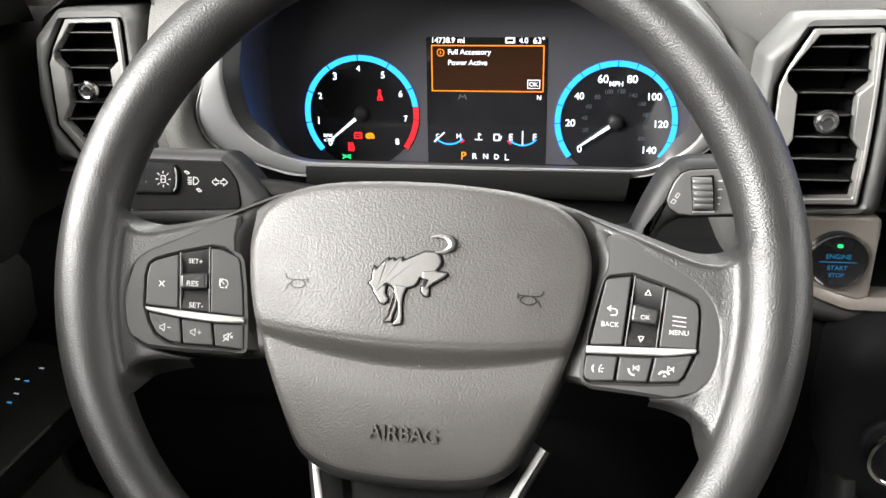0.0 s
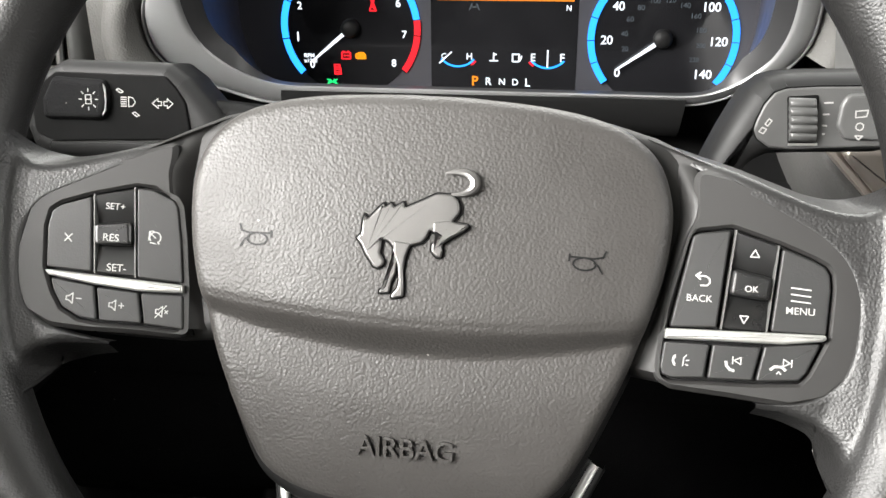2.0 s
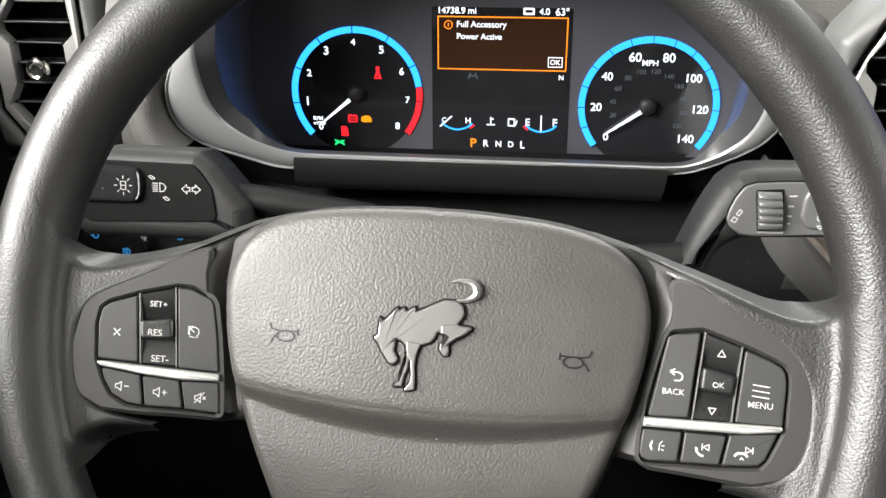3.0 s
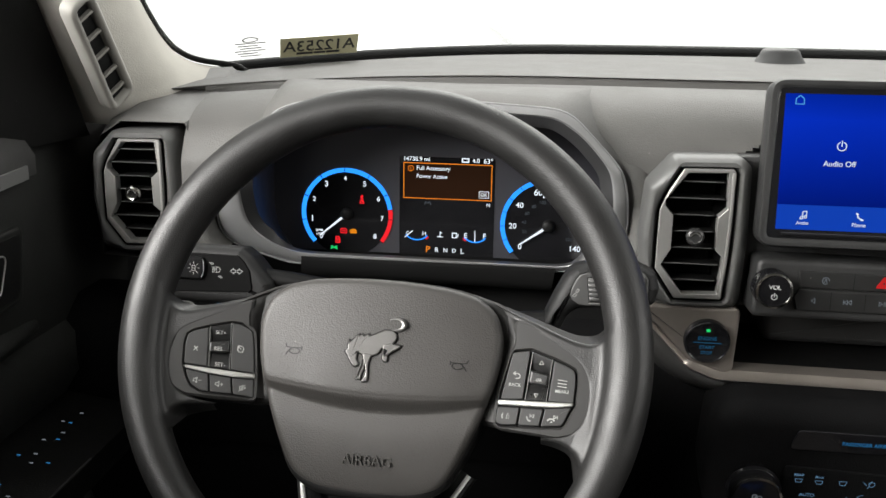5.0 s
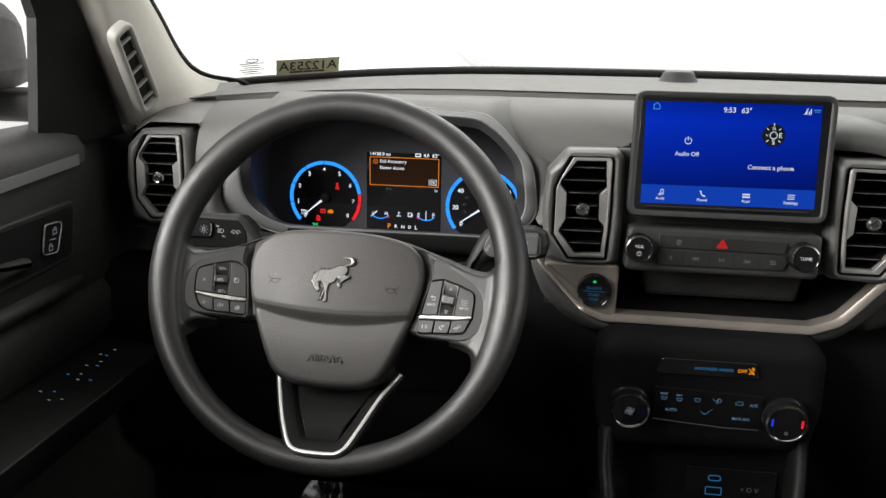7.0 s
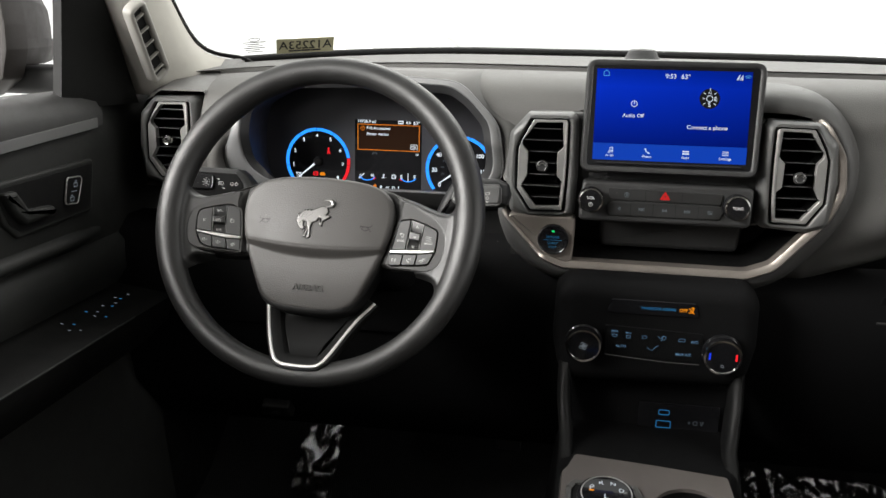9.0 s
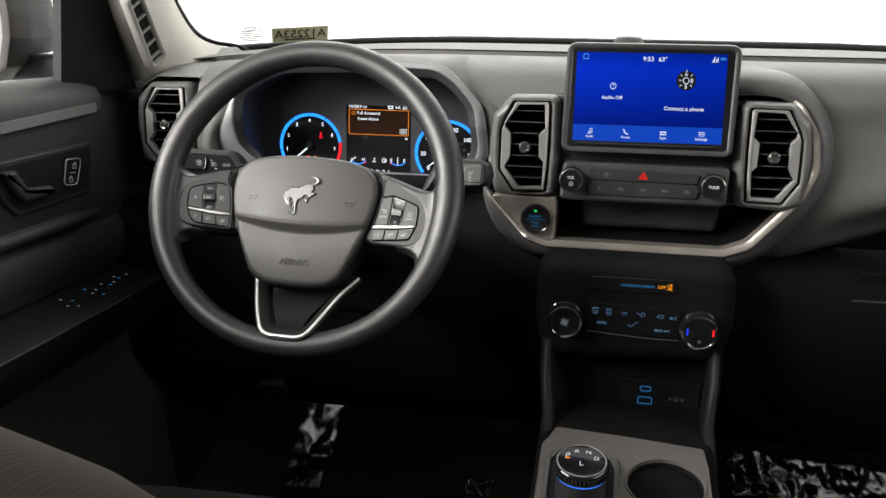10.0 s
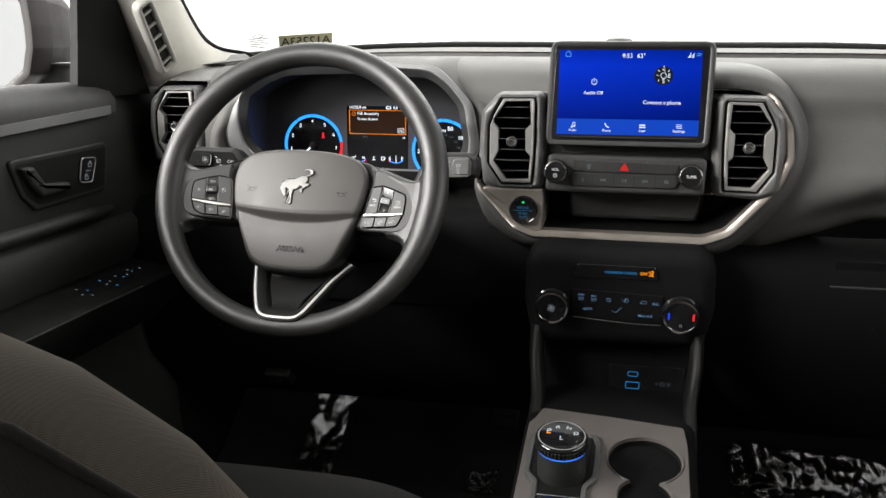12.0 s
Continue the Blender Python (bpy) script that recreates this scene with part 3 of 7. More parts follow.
def thumb_rest(side, seam, upper, lower, fan):
    """The grained skin that sweeps from the spoke out onto the rim: a sheet with rolled edges, filleted into the tube; fan: where each line from the seam ends."""
    gaps = [smooth_path([(side * x, y, 0) for x, y in path], 4) for path in (upper, lower)]
    rooms = [gaps[0] + [(side * 130, 70, 0), (side * 60, 70, 0)], gaps[1] + [(side * 100, -110, 0), (side * 60, -80, 0)]]

    def height(x, y, k):
        sheet = 3.7 + 1000 * lean_by(min(abs(x), 139) / 1000) + 0.25 * min(max(math.hypot(x, y) - 139, 0), 11)
        for gap, room in zip(gaps, rooms):
            d = edge_distance((x, y), gap)
            if inside((x, y), [p[:2] for p in room]):
                sheet -= 4 + 3 * d
            elif d < 4:
                sheet -= 4 - math.sqrt(16 - (4 - d) ** 2)
        deg = math.degrees(math.atan2(y, x)) % 360
        r = 1000 * rim_radius(deg)
        off = math.hypot(x, y) - 1000 * rim_ring(deg)
        tube = 1000 * RIM_W + (math.sqrt(r * r - off * off) if abs(off) < r else -3 * (abs(off) - r)) - 0.04
        h = max(k - abs(sheet - tube), 0) / k
        return max(sheet, tube) + 0.25 * k * h * h
    a_path, b_path = smooth_path([(side * x, y, 0) for x, y in seam], 5), smooth_path([(side * x, y, 0) for x, y in fan], 5)
    cols = []
    for i, (a, b) in enumerate(zip(a_path, b_path)):
        col, far = [], min(i, len(a_path) - 1 - i) / len(a_path)
        k = 5 + 9 * min(max((far - 0.16) / 0.16, 0), 1)
        for f in np.linspace(0, 1, 34):
            x, y = a[0] + (b[0] - a[0]) * f, a[1] + (b[1] - a[1]) * f
            col.append((x / 1000, y / 1000, max(height(x, y, k), -16) / 1000))
        sink = 0.007 * max(1 - i / 14, 0) ** 2
        col = [(x, y, w - sink) for x, y, w in col]
        col = [(col[0][0], col[0][1], col[0][2] - 0.006), (col[0][0], col[0][1], col[0][2] - 0.0004)] + col[1:]
        cols.append(col)
    return stack(cols, False, False, False)


UPPER_R = [(70, 34.5), (80.5, 31.6), (90.5, 27.6), (99.7, 24.2), (111, 19.4), (122, 15.0), (131, 12.4), (138, 12.2), (144, 14.6), (148.2, 20), (149.5, 28), (149, 40)]
LOWER_R = [(90, -51), (104.7, -51.6), (115, -51.8), (122.5, -53.2), (128.4, -56.2), (132.4, -60.6), (134, -66), (133, -73), (128, -83), (120, -95)]
SEAM_R = [(82, 27.6), (91, 22.6), (99.5, 18.4), (110, 12.9), (119.5, 7.5), (126, 3.5), (130.5, -0.8), (133.2, -4.4), (135.6, -9.5), (137.2, -15), (137.8, -20.5), (137.6, -26.5), (136.6, -33), (134.8, -38.5), (132.2, -42), (128.6, -45.2), (124.4, -47.4), (118, -49), (110, -49.4)]
FAN_R = [(80, 34), (91, 30), (101, 26.5), (113, 22.5), (125, 19), (134, 18.5), (143, 20), (151, 30), (158, 40), (163, 25), (166, 8), (166, -10), (163, -30), (157, -50), (147, -75), (135, -85), (130, -62), (122, -56), (110, -53.5)]
UPPER_L = [(70, 34.5), (80.4, 31.4), (92.2, 24.2), (104.3, 19.6), (115, 15.8), (125, 13.0), (132.5, 11.6), (138.5, 12.4), (143.4, 16.4), (147, 24), (148.5, 32), (148, 42)]
LOWER_L = [(90, -51), (112, -50), (126, -51.6), (133, -57), (137, -68), (134, -82), (124, -95)]
SEAM_L = [(82, 26), (91, 20.2), (101, 15.8), (112, 10.5), (122, 5.4), (129.5, 1.4), (133.5, -1.6), (136.2, -5.4), (138.2, -11), (139.2, -16), (139.2, -22), (138.6, -28), (137.4, -33), (135.6, -37.4), (132.4, -41), (128, -44), (122, -46), (115, -47.4), (106, -48.4)]
FAN_L = [(80, 34), (93, 27), (106, 22.5), (117, 19.5), (127, 17.5), (135, 17), (142, 19), (150, 30), (158, 42), (163, 25), (166, 8), (166, -10), (163, -30), (157, -50), (149, -72), (137, -85), (131, -62), (122, -56), (108, -53)]
part("thumb_rest", thumb_rest(1, SEAM_R, UPPER_R, LOWER_R, FAN_R), RIM, wheel, "grained skin between pad and rim", smooth=80)
part("thumb_rest", thumb_rest(-1, SEAM_L, UPPER_L, LOWER_L, FAN_L), RIM, wheel, "grained skin between pad and rim", smooth=80)


def pad(name, field, keys, rocker, strip):
    """A field of switches set into the spoke: flat keys, a rocker between two sloping flanks, and a metal strip."""
    host = part(name, slab(inset(mm(field), -0.001), -0.010, -0.0005), BLACK, wheel, "dark switch pad", smooth=50)
    for pts in keys:
        part("button", slab(rounded(inset(mm(pts), 0.0002), 0.0009, 3), -0.001, 0.0043, 0.0006), BUTTON, host, smooth=50)
    tl, tr, br, bl = [Vector(p) / 1000 for p in rocker]
    for a, b, c, d in ((tl, tr, tl.lerp(bl, 0.46), tr.lerp(br, 0.46)), (bl, br, bl.lerp(tl, 0.46), br.lerp(tr, 0.46))):
        rows = [[(*a.lerp(c, f), w), (*b.lerp(d, f), w)] for f, w in ((0, 0.0028), (0.04, 0.0038), (0.4, 0.0030), (0.8, 0.0012), (1.0, 0.0002))]
        part("rocker_flank", stack(rows, False, False, False), ROCKER, host, smooth=40)
    mid = [tl.lerp(bl, 0.36), tr.lerp(br, 0.36), tr.lerp(br, 0.67), tl.lerp(bl, 0.67)]
    part("rocker", slab(rounded([tuple(p) for p in inset([tuple(q) for q in mid], 0.0007)][::-1], 0.0014, 4), -0.001, 0.0060, 0.0011), ROCKER, host, "raised glossy rocker", smooth=25)
    for a, b in ((tl, bl), (tr, br)):
        part("slot_edge", strokes([[tuple(a), tuple(b)]], 0.00045, 0.0020, 0.0023), GREYTRIM, host, "thin edge of the rocker slot")
    part("strip", slab(rounded(mm(strip), 0.0006, 2), 0.002, 0.0058, 0.0009), EDGE, host, "bright metal strip")
    return host


left_pad = pad("left_switch_pad", FIELD_L,
               [[(-113.3, -25.1), (-115.8, 1.4), (-126.2, -2.3), (-129.2, -4.7), (-130.2, -10.5), (-129.3, -24.5)], [(-101.0, 5.4), (-95.3, 5.2), (-87.6, 2.0), (-86.1, -0.3), (-83.9, -11.7), (-81.9, -26.8), (-98.2, -25.9)][::-1],
                [(-127.7, -27.6), (-112.2, -29.5), (-110.2, -41.7), (-116.7, -41.0), (-122.7, -37.8), (-126.1, -32.4)], [(-111.7, -29.8), (-97.1, -30.6), (-94.9, -41.7), (-109.7, -41.7)], [(-96.6, -30.8), (-81.7, -30.3), (-80.6, -42.7), (-94.4, -41.8)]],
               [(-115.2, 1.9), (-101.6, 5.3), (-98.7, -25.6), (-112.6, -25.2)], [(-129.6, -25.2), (-106.0, -26.2), (-81.7, -27.1), (-81.4, -30.0), (-96.0, -30.4), (-112.2, -29.2), (-127.4, -27.1)])
right_pad = pad("right_switch_pad", FIELD_R,
                [[(87.9, 2.0), (90.0, 3.1), (99.6, 4.6), (97.0, -27.0), (82.3, -27.9)], [(114.8, -0.2), (124.3, -3.8), (127.8, -5.7), (129.1, -8.1), (129.6, -12.4), (129.0, -26.8), (112.6, -26.9)],
                 [(81.0, -32.3), (95.4, -31.9), (94.1, -43.2), (83.9, -44.2), (81.1, -43.2), (80.2, -40.8)], [(95.9, -31.9), (110.7, -31.5), (108.5, -42.7), (94.7, -43.4)], [(111.2, -31.2), (127.9, -28.8), (123.9, -38.9), (121.8, -41.3), (109.0, -42.9)]],
                [(101.0, 4.4), (113.8, 0.3), (111.6, -27.0), (98.2, -27.2)], [(81.2, -28.2), (128.4, -26.4), (128.9, -27.6), (127.9, -28.5), (116.5, -30.4), (81.0, -31.6)])


def legend(host, body, u, v, width, w=0.0044):
    part("legend", letters(body, u / 1000, v / 1000, width / 1000, w, 0.0001, bold=0.003), GREYMARK, host, "white printed legend " + body if body.isalpha() else "white printed legend")


def sign(host, lines, width, w, mat=None):
    part("symbol", strokes([mm(l) for l in lines], width / 1000, w, 0.0001), mat or GREYMARK, host, "small printed symbol")


def shifted(u, v, lines, k=1.0):
    return [[(u + k * a, v + k * b) for a, b in l] for l in lines]


legend(left_pad, "SET+", -107.8, -1.7, 6.6, 0.0037)
legend(left_pad, "RES", -107.2, -12.7, 5.3, 0.0061)
legend(left_pad, "SET-", -105.5, -22.9, 6.6, 0.0037)
sign(left_pad, shifted(-122.5, -13.7, [[(-1.2, -1.3), (1.2, 1.3)], [(-1.2, 1.3), (1.2, -1.3)]]), 0.42, 0.0044)
sign(left_pad, shifted(-93.0, -11.5, [arc(0, 0, 1.9, -60, 215, 16), [(0.1, -0.1), (-1.9, 1.6)], [(-2.1, -1.0), (-2.1, 2.0)], [(-0.6, 2.2), (-2.1, 2.0)], [(-1.6, -1.8), (0.3, -2.1)], [(1.2, -2.0), (1.6, -2.0)]]), 0.40, 0.0044)
SPEAKER = [[(-1.9, -0.7), (-1.0, -0.7), (0.3, -1.8), (0.3, 1.8), (-1.0, 0.7), (-1.9, 0.7), (-1.9, -0.7)]]
sign(left_pad, shifted(-119.3, -34.5, SPEAKER + [[(1.5, 0.1), (3.3, 0.0)]]), 0.36, 0.0044)
sign(left_pad, shifted(-104.6, -35.8, SPEAKER + [[(1.4, 0), (3.2, 0)], [(2.3, -0.9), (2.3, 0.9)]]), 0.36, 0.0044)
sign(left_pad, shifted(-88.6, -36.8, SPEAKER + [[(-2.0, -2.2), (1.6, 2.2)], [(1.2, -0.5), (2.2, 0.5)], [(1.2, 0.5), (2.2, -0.5)]]), 0.36, 0.0044)
legend(right_pad, "BACK", 91.1, -17.9, 7.8)
legend(right_pad, "OK", 106.2, -13.9, 4.0, 0.0061)
legend(right_pad, "MENU", 121.0, -19.7, 8.2)
sign(right_pad, shifted(120.9, -14.8, [[(-2.8, 2.2), (2.8, 1.8)], [(-2.8, 0.2), (2.8, -0.2)], [(-2.8, -1.8), (2.8, -2.2)]]), 0.42, 0.0044)
sign(right_pad, shifted(107.0, -2.6, [[(0, 1.2), (-1.3, -1.1), (1.3, -1.1), (0, 1.2)]]), 0.36, 0.0037)
sign(right_pad, shifted(104.9, -23.6, [[(0, -1.2), (-1.3, 1.1), (1.3, 1.1), (0, -1.2)]]), 0.36, 0.0037)
sign(right_pad, shifted(91.6, -12.0, [[(-1.8, 1.3), (1.2, 1.2), (2.2, 0.4), (2.3, -0.8), (1.6, -1.7), (-0.4, -1.8)], [(-0.6, 2.4), (-2.0, 1.3), (-0.6, 0.2)]]), 0.50, 0.0044)
sign(right_pad, shifted(86.9, -38.2, [arc(-1.2, 0, 1.3, 125, 235, 6), arc(-0.6, 0, 2.2, 130, 230, 6), [(0.4, -1.6), (0.6, 0.9), (1.4, 1.9)], [(1.4, 0.2), (2.2, 0.3)], [(1.2, -1.1), (2.0, -1.3)]]), 0.40, 0.0044)
sign(right_pad, shifted(102.0, -37.6, [[(-1.8, 0.4), (-1.5, -0.9), (-0.6, -1.9), (0.6, -2.2)]]), 0.85, 0.0044)
sign(right_pad, shifted(102.4, -37.4, [[(-0.2, 1.9), (-0.2, -0.3)], [(2.2, 1.9), (0.2, 0.8), (2.2, -0.3), (2.2, 1.9)]]), 0.36, 0.0044)
sign(right_pad, shifted(115.6, -37.6, [[(-2.2, -0.8), (-1.2, 0.2), (1.0, 0.3), (2.0, -0.6)]]), 0.85, 0.0044)
sign(right_pad, shifted(116.8, -36.2, [[(2.6, 1.3), (2.6, -0.9)], [(0.2, 1.3), (2.2, 0.2), (0.2, -0.9), (0.2, 1.3)], [(-1.6, -3.4), (-1.0, -2.6), (-0.4, -3.4)]]), 0.36, 0.0044)
for host in (left_pad, right_pad):
    for ob in [host] + list(host.children):
        leaned(ob)

# lower spoke: bright U over a dark insert
U_PATH = [(-53, -80, -33), (-45, -100, -18), (-33, -126, 2), (-22, -145, 17), (-16, -153, 21.5), (-8, -156.8, 22.6), (7, -157.5, 23), (23, -156.8, 22.6), (31, -153, 21.5), (36, -145, 17), (43, -126, 2), (52, -102, -17), (64, -80, -35)]
uu = smooth_path([(a / 1000, b / 1000, c / 1000) for a, b, c in U_PATH], 6)


def u_row(d, lift):
    """The U moved inwards by d in its face and towards the driver by lift."""
    row = []
    for i, p in enumerate(uu):
        a, b = Vector(uu[max(i - 1, 0)]), Vector(uu[min(i + 1, len(uu) - 1)])
        n = Vector((-(b - a).y, (b - a).x)).normalized()
        row.append((p[0] + d * n.x, p[1] + d * n.y, p[2] + lift))
    return row


lower = part("lower_spoke", stack([u_row(-0.0045, -0.014), u_row(-0.0042, -0.004), u_row(-0.0030, -0.0012), u_row(-0.0012, -0.001)], False, False, False), BLACK, wheel, "dark lower spoke", smooth=60)
part("bright_edge", stack([u_row(-0.0013, -0.002), u_row(-0.0012, 0.0), u_row(-0.0004, 0.0008), u_row(0.0012, 0.0006), u_row(0.0020, -0.0006), u_row(0.0020, -0.004)], False, False, False), BRIGHT, lower, "bright U shaped edging", smooth=50)
part("bevel", stack([u_row(0.0020, -0.0015), u_row(0.006, -0.004), u_row(0.010, -0.010)], False, False, False), BLACK, lower, "dark inner bevel", smooth=40)
part("insert", stack([u_row(0.0095, -0.0095), u_row(0.013, -0.018), [(0.8 * x, 0.78 * y - 0.012, z - 0.024) for x, y, z in uu]], False, True, False), BLACK, lower, "black recessed insert", smooth=40)

# ---------------------------------------------------------------- steering column and stalks
column = thing("steering_column", "black plastic steering column shroud behind the wheel", "steering column")
axis = [(-0.067, 0.42 + 0.30 * f, 1.03 - 0.12 * f) for f in (0, 0.25, 0.5, 0.75, 1)]
part("shroud", stack([[(x + 0.062 * k * a, y, z + 0.045 * k * b) for a, b in rounded([(-1, -1), (1, -1), (1, 1), (-1, 1)], 0.5, 3)] for (x, y, z), k in zip(axis, (0.7, 1, 1.05, 1.1, 1.1))]), LOWBLACK, column)
part("cowl", stack([[(x, y, z) for x in (-0.235, -0.1, 0.0, 0.11)] for y, z in ((0.70, 1.024), (0.668, 1.020), (0.655, 1.005), (0.640, 0.985), (0.628, 0.960))], False, False, False), VOID, column, "black cowl under the instruments", smooth=60)
stalk = thing("indicator_stalk", "black headlamp and indicator stalk with white symbols", "stalk", upright(-0.222, 0.5, 1.056, 12))
st = part("paddle", slab(rounded(mm([(-48, -10), (-45, -19), (-37, -24.5), (50, -25), (49, -6), (40, 4.2), (31.6, 13.8), (23, 20), (-28, 20.6), (-37, 16), (-44, 5)]), 0.006, 5), -0.026, 0.001, 0.007), STALK, stalk, smooth=60)
part("face", slab(rounded(mm([(-41, -13), (-32, -16.5), (34, -14), (31.4, 2.5), (27, 9), (22, 14.1), (-30, 15), (-38, 9), (-42, -2)]), 0.004, 4), -0.004, 0.0022, 0.0008), VOID, st, "black printed face", smooth=25)
cap = part("end_cap", slab(rounded(mm([(-35.6, -6.2), (-7, -6.0), (-4.0, 0), (-3.6, 7), (-5.4, 11.8), (-30, 13), (-35.4, 3)]), 0.003, 4), 0.001, 0.0056, 0.0026), LOWBLACK, st, smooth=25)
part("cap_edge", slab(rounded(mm([(-7.2, -5.2), (-5.0, -1.6), (-4.4, 3), (-4.6, 8), (-6, 10.8), (-5.2, 6), (-5.0, 2), (-5.4, -1.6)]), 0.0006, 2), 0.003, 0.0054, 0.0003), EDGE, cap, "thin bright strip on the cap edge")
sign(cap, [rect(-12.6, 3.0, 2.6, 4.0) + [(-13.9, 1.0)], [(-13.6, 3.0), (-11.6, 3.0)]] + [[(-12.6 + 3.2 * math.cos(a), 3.0 + 3.4 * math.sin(a)), (-12.6 + 4.6 * math.cos(a), 3.0 + 4.8 * math.sin(a))] for a in [k * math.pi / 4 for k in range(8)]], 0.42, 0.0057, GREYMARK)
sign(st, [[(-0.9, 7.5), (0.4, 8.0), (2.4, 6.6), (1.1, 6.1), (-0.9, 7.5)], [(6.4, -2.8), (7.7, -2.3), (9.6, -3.8), (8.3, -4.3), (6.4, -2.8)], [(1.2, 4.2), (3.8, 4.2)], [(1.2, 3.2), (3.8, 3.2)], [(1.2, 2.2), (3.8, 2.2)], [(1.2, 1.2), (3.8, 1.2)], [(1.2, 0.2), (3.8, 0.2)], [(4.8, 4.4), (4.8, 0.0), (6.8, 0.4), (8.0, 2.2), (6.8, 4.0), (4.8, 4.4)]], 0.42, 0.0023, GREYMARK)
part("arm", tube([(0.02, -0.002, -0.012), (0.06, -0.006, -0.016), (0.11, -0.012, -0.012)], 0.008, 10), BLACK, stalk)
sign(st, [[(s * a + 21.0, b + 1.8) for a, b in ((2.2, 2.2), (4.8, 0), (2.2, -2.2), (2.2, -0.9), (0.6, -0.9), (0.6, 0.9), (2.2, 0.9), (2.2, 2.2))] for s in (1, -1)], 0.4, 0.0025, GREYMARK)
wiper = thing("wiper_stalk", "black wiper stalk with a ribbed grey roller", "stalk", upright(0.075, 0.5, 1.055, 8))
wp = part("arm", slab(rounded(mm([(-42, -34), (-34.6, -14.8), (-29.5, -3.2), (-24.5, 6.9), (-19.8, 14.8), (-14, 19.5), (-7, 21.6), (5.6, 22.4), (32, 23), (45, 17), (48, 5), (45, -7), (33, -10.5), (4, -11.7), (-9.7, -12.4), (-15.9, -15.7), (-20.4, -21), (-25, -34)]), 0.005, 5), -0.026, 0.001, 0.0085), STALK, wiper, smooth=70)
part("root", tube([(-0.03, -0.025, -0.010), (-0.07, -0.03, -0.014), (-0.10, -0.03, -0.012)], 0.009, 10), BLACK, wiper)
WFACE = rounded(mm([(-18.4, -1.5), (-17.6, 2.5), (-15, 9.1), (-11.2, 14.4), (-6.3, 16.3), (6, 17.3), (36, 18.2), (40, 12), (40, -4), (35, -7.6), (-3.6, -9.8), (-11.3, -9.3), (-16.8, -5.5)]), 0.003, 4)
part("seam", slab(WFACE, -0.004, 0.0013), VOID, wp, "dark joint round the face")
part("cap_face", slab(inset(WFACE, 0.0005), -0.004, 0.0020, 0.0010), WIPER, wp, "raised face, paled for the light on it", smooth=50)
part("wash_switch", slab(rounded(mm([(14.6, 1), (15.4, 9.5), (17.6, 14.4), (37, 15.4), (37, -4.6), (18, -4.6)]), 0.004, 4), 0.001, 0.0042, 0.0018), WIPER, wp, "raised washer switch", smooth=25)
part("window", slab(rounded(mm([(-5.9, 12.6), (6.6, 13.6), (7.6, -5.4), (5.6, -7), (-3.8, -6.8)]), 0.001, 2), 0.0, 0.0024), VOID, wp, "dark roller slot")
rows = [(v, 0.0022 + 0.0042 * math.cos(math.pi * (v - 3.2) / 27) + 0.0010 * abs(math.sin(math.pi * k / 5)) ** 0.5) for k, v in enumerate(np.linspace(-5.6, 12.2, 26))]
roller = part("roller", stack([[(u / 1000, v / 1000, -0.002), (u / 1000, v / 1000, w - 0.0006), ((u + 0.7) / 1000, v / 1000, w), ((u + 9.8) / 1000, v / 1000, w), ((u + 10.5) / 1000, v / 1000, w - 0.0006), ((u + 10.5) / 1000, v / 1000, -0.002)] for u, v, w in [(-4.4 + 0.10 * (3 - v), v, w) for v, w in rows]], True, True, False), ROLLER, wp, "ribbed grey roller", smooth=50)
part("edge", tube([(-0.0036, -0.0072, 0.0024), (0.008, -0.0068, 0.0026)], 0.0005, 6), EDGE, wp, "thin bright edge under the roller")
sign(wp, [[(-15.8, -2.2), (-14.6, -0.4), (-12.8, -1.2), (-14.0, -3.0), (-15.8, -2.2)], [(-13.6, 1.0), (-12.2, 3.2), (-11.0, 2.4), (-12.4, 0.2), (-13.6, 1.0)]], 0.5, 0.0021, GREYMARK)
sign(wp, [[(9.2, 10.3), (12.4, 10.5)], [(9.2, 5.6), (11.4, 5.7)], [(9.4, 1.0), (11.0, 1.0)], [(9.8, -2.5), (10.4, -2.5)]], 0.7, 0.0021, GREYMARK)
sign(wp, [arc(23.4, 1.2, 1.5, 0, 360, 12), [(22.0, -2.6), (25.0, -2.6), (23.5, -4.2), (22.0, -2.6)], [(21.4, 4.8), (25.6, 5.4), (26, 8), (21.2, 7.4), (21.4, 4.8)]], 0.5, 0.0043, GREYMARK)


# ---------------------------------------------------------------- dashboard
MID = 0.30
HOOD_OUT = [(-0.2, 1.0265), (0.056, 1.0315), (0.0651, 1.0353), (0.075, 1.0406), (0.0869, 1.0474), (0.0979, 1.0557), (0.1045, 1.066), (0.1055, 1.077), (0.1035, 1.095), (0.1014, 1.117), (0.097, 1.132), (0.0535, 1.177), (0.043, 1.1805), (-0.06, 1.186), (-0.165, 1.1825), (-0.195, 1.174), (-0.236, 1.125), (-0.245, 1.0985), (-0.255, 1.086), (-0.2588, 1.07), (-0.2588, 1.061), (-0.2552, 1.051), (-0.246, 1.043), (-0.232, 1.038)]
HOOD_IN = [(-0.185, 1.0385), (0.055, 1.0375), (0.0631, 1.0413), (0.0737, 1.0475), (0.0823, 1.0531), (0.0897, 1.063), (0.0925, 1.0739), (0.0935, 1.0843), (0.0927, 1.0942), (0.0905, 1.116), (0.088, 1.1315), (0.0643, 1.1584), (0.0412, 1.1741), (-0.06, 1.179), (-0.16, 1.176), (-0.19, 1.165), (-0.225, 1.142), (-0.2301, 1.113), (-0.2315, 1.09), (-0.232, 1.076), (-0.2282, 1.063), (-0.2195, 1.053), (-0.205, 1.044)]


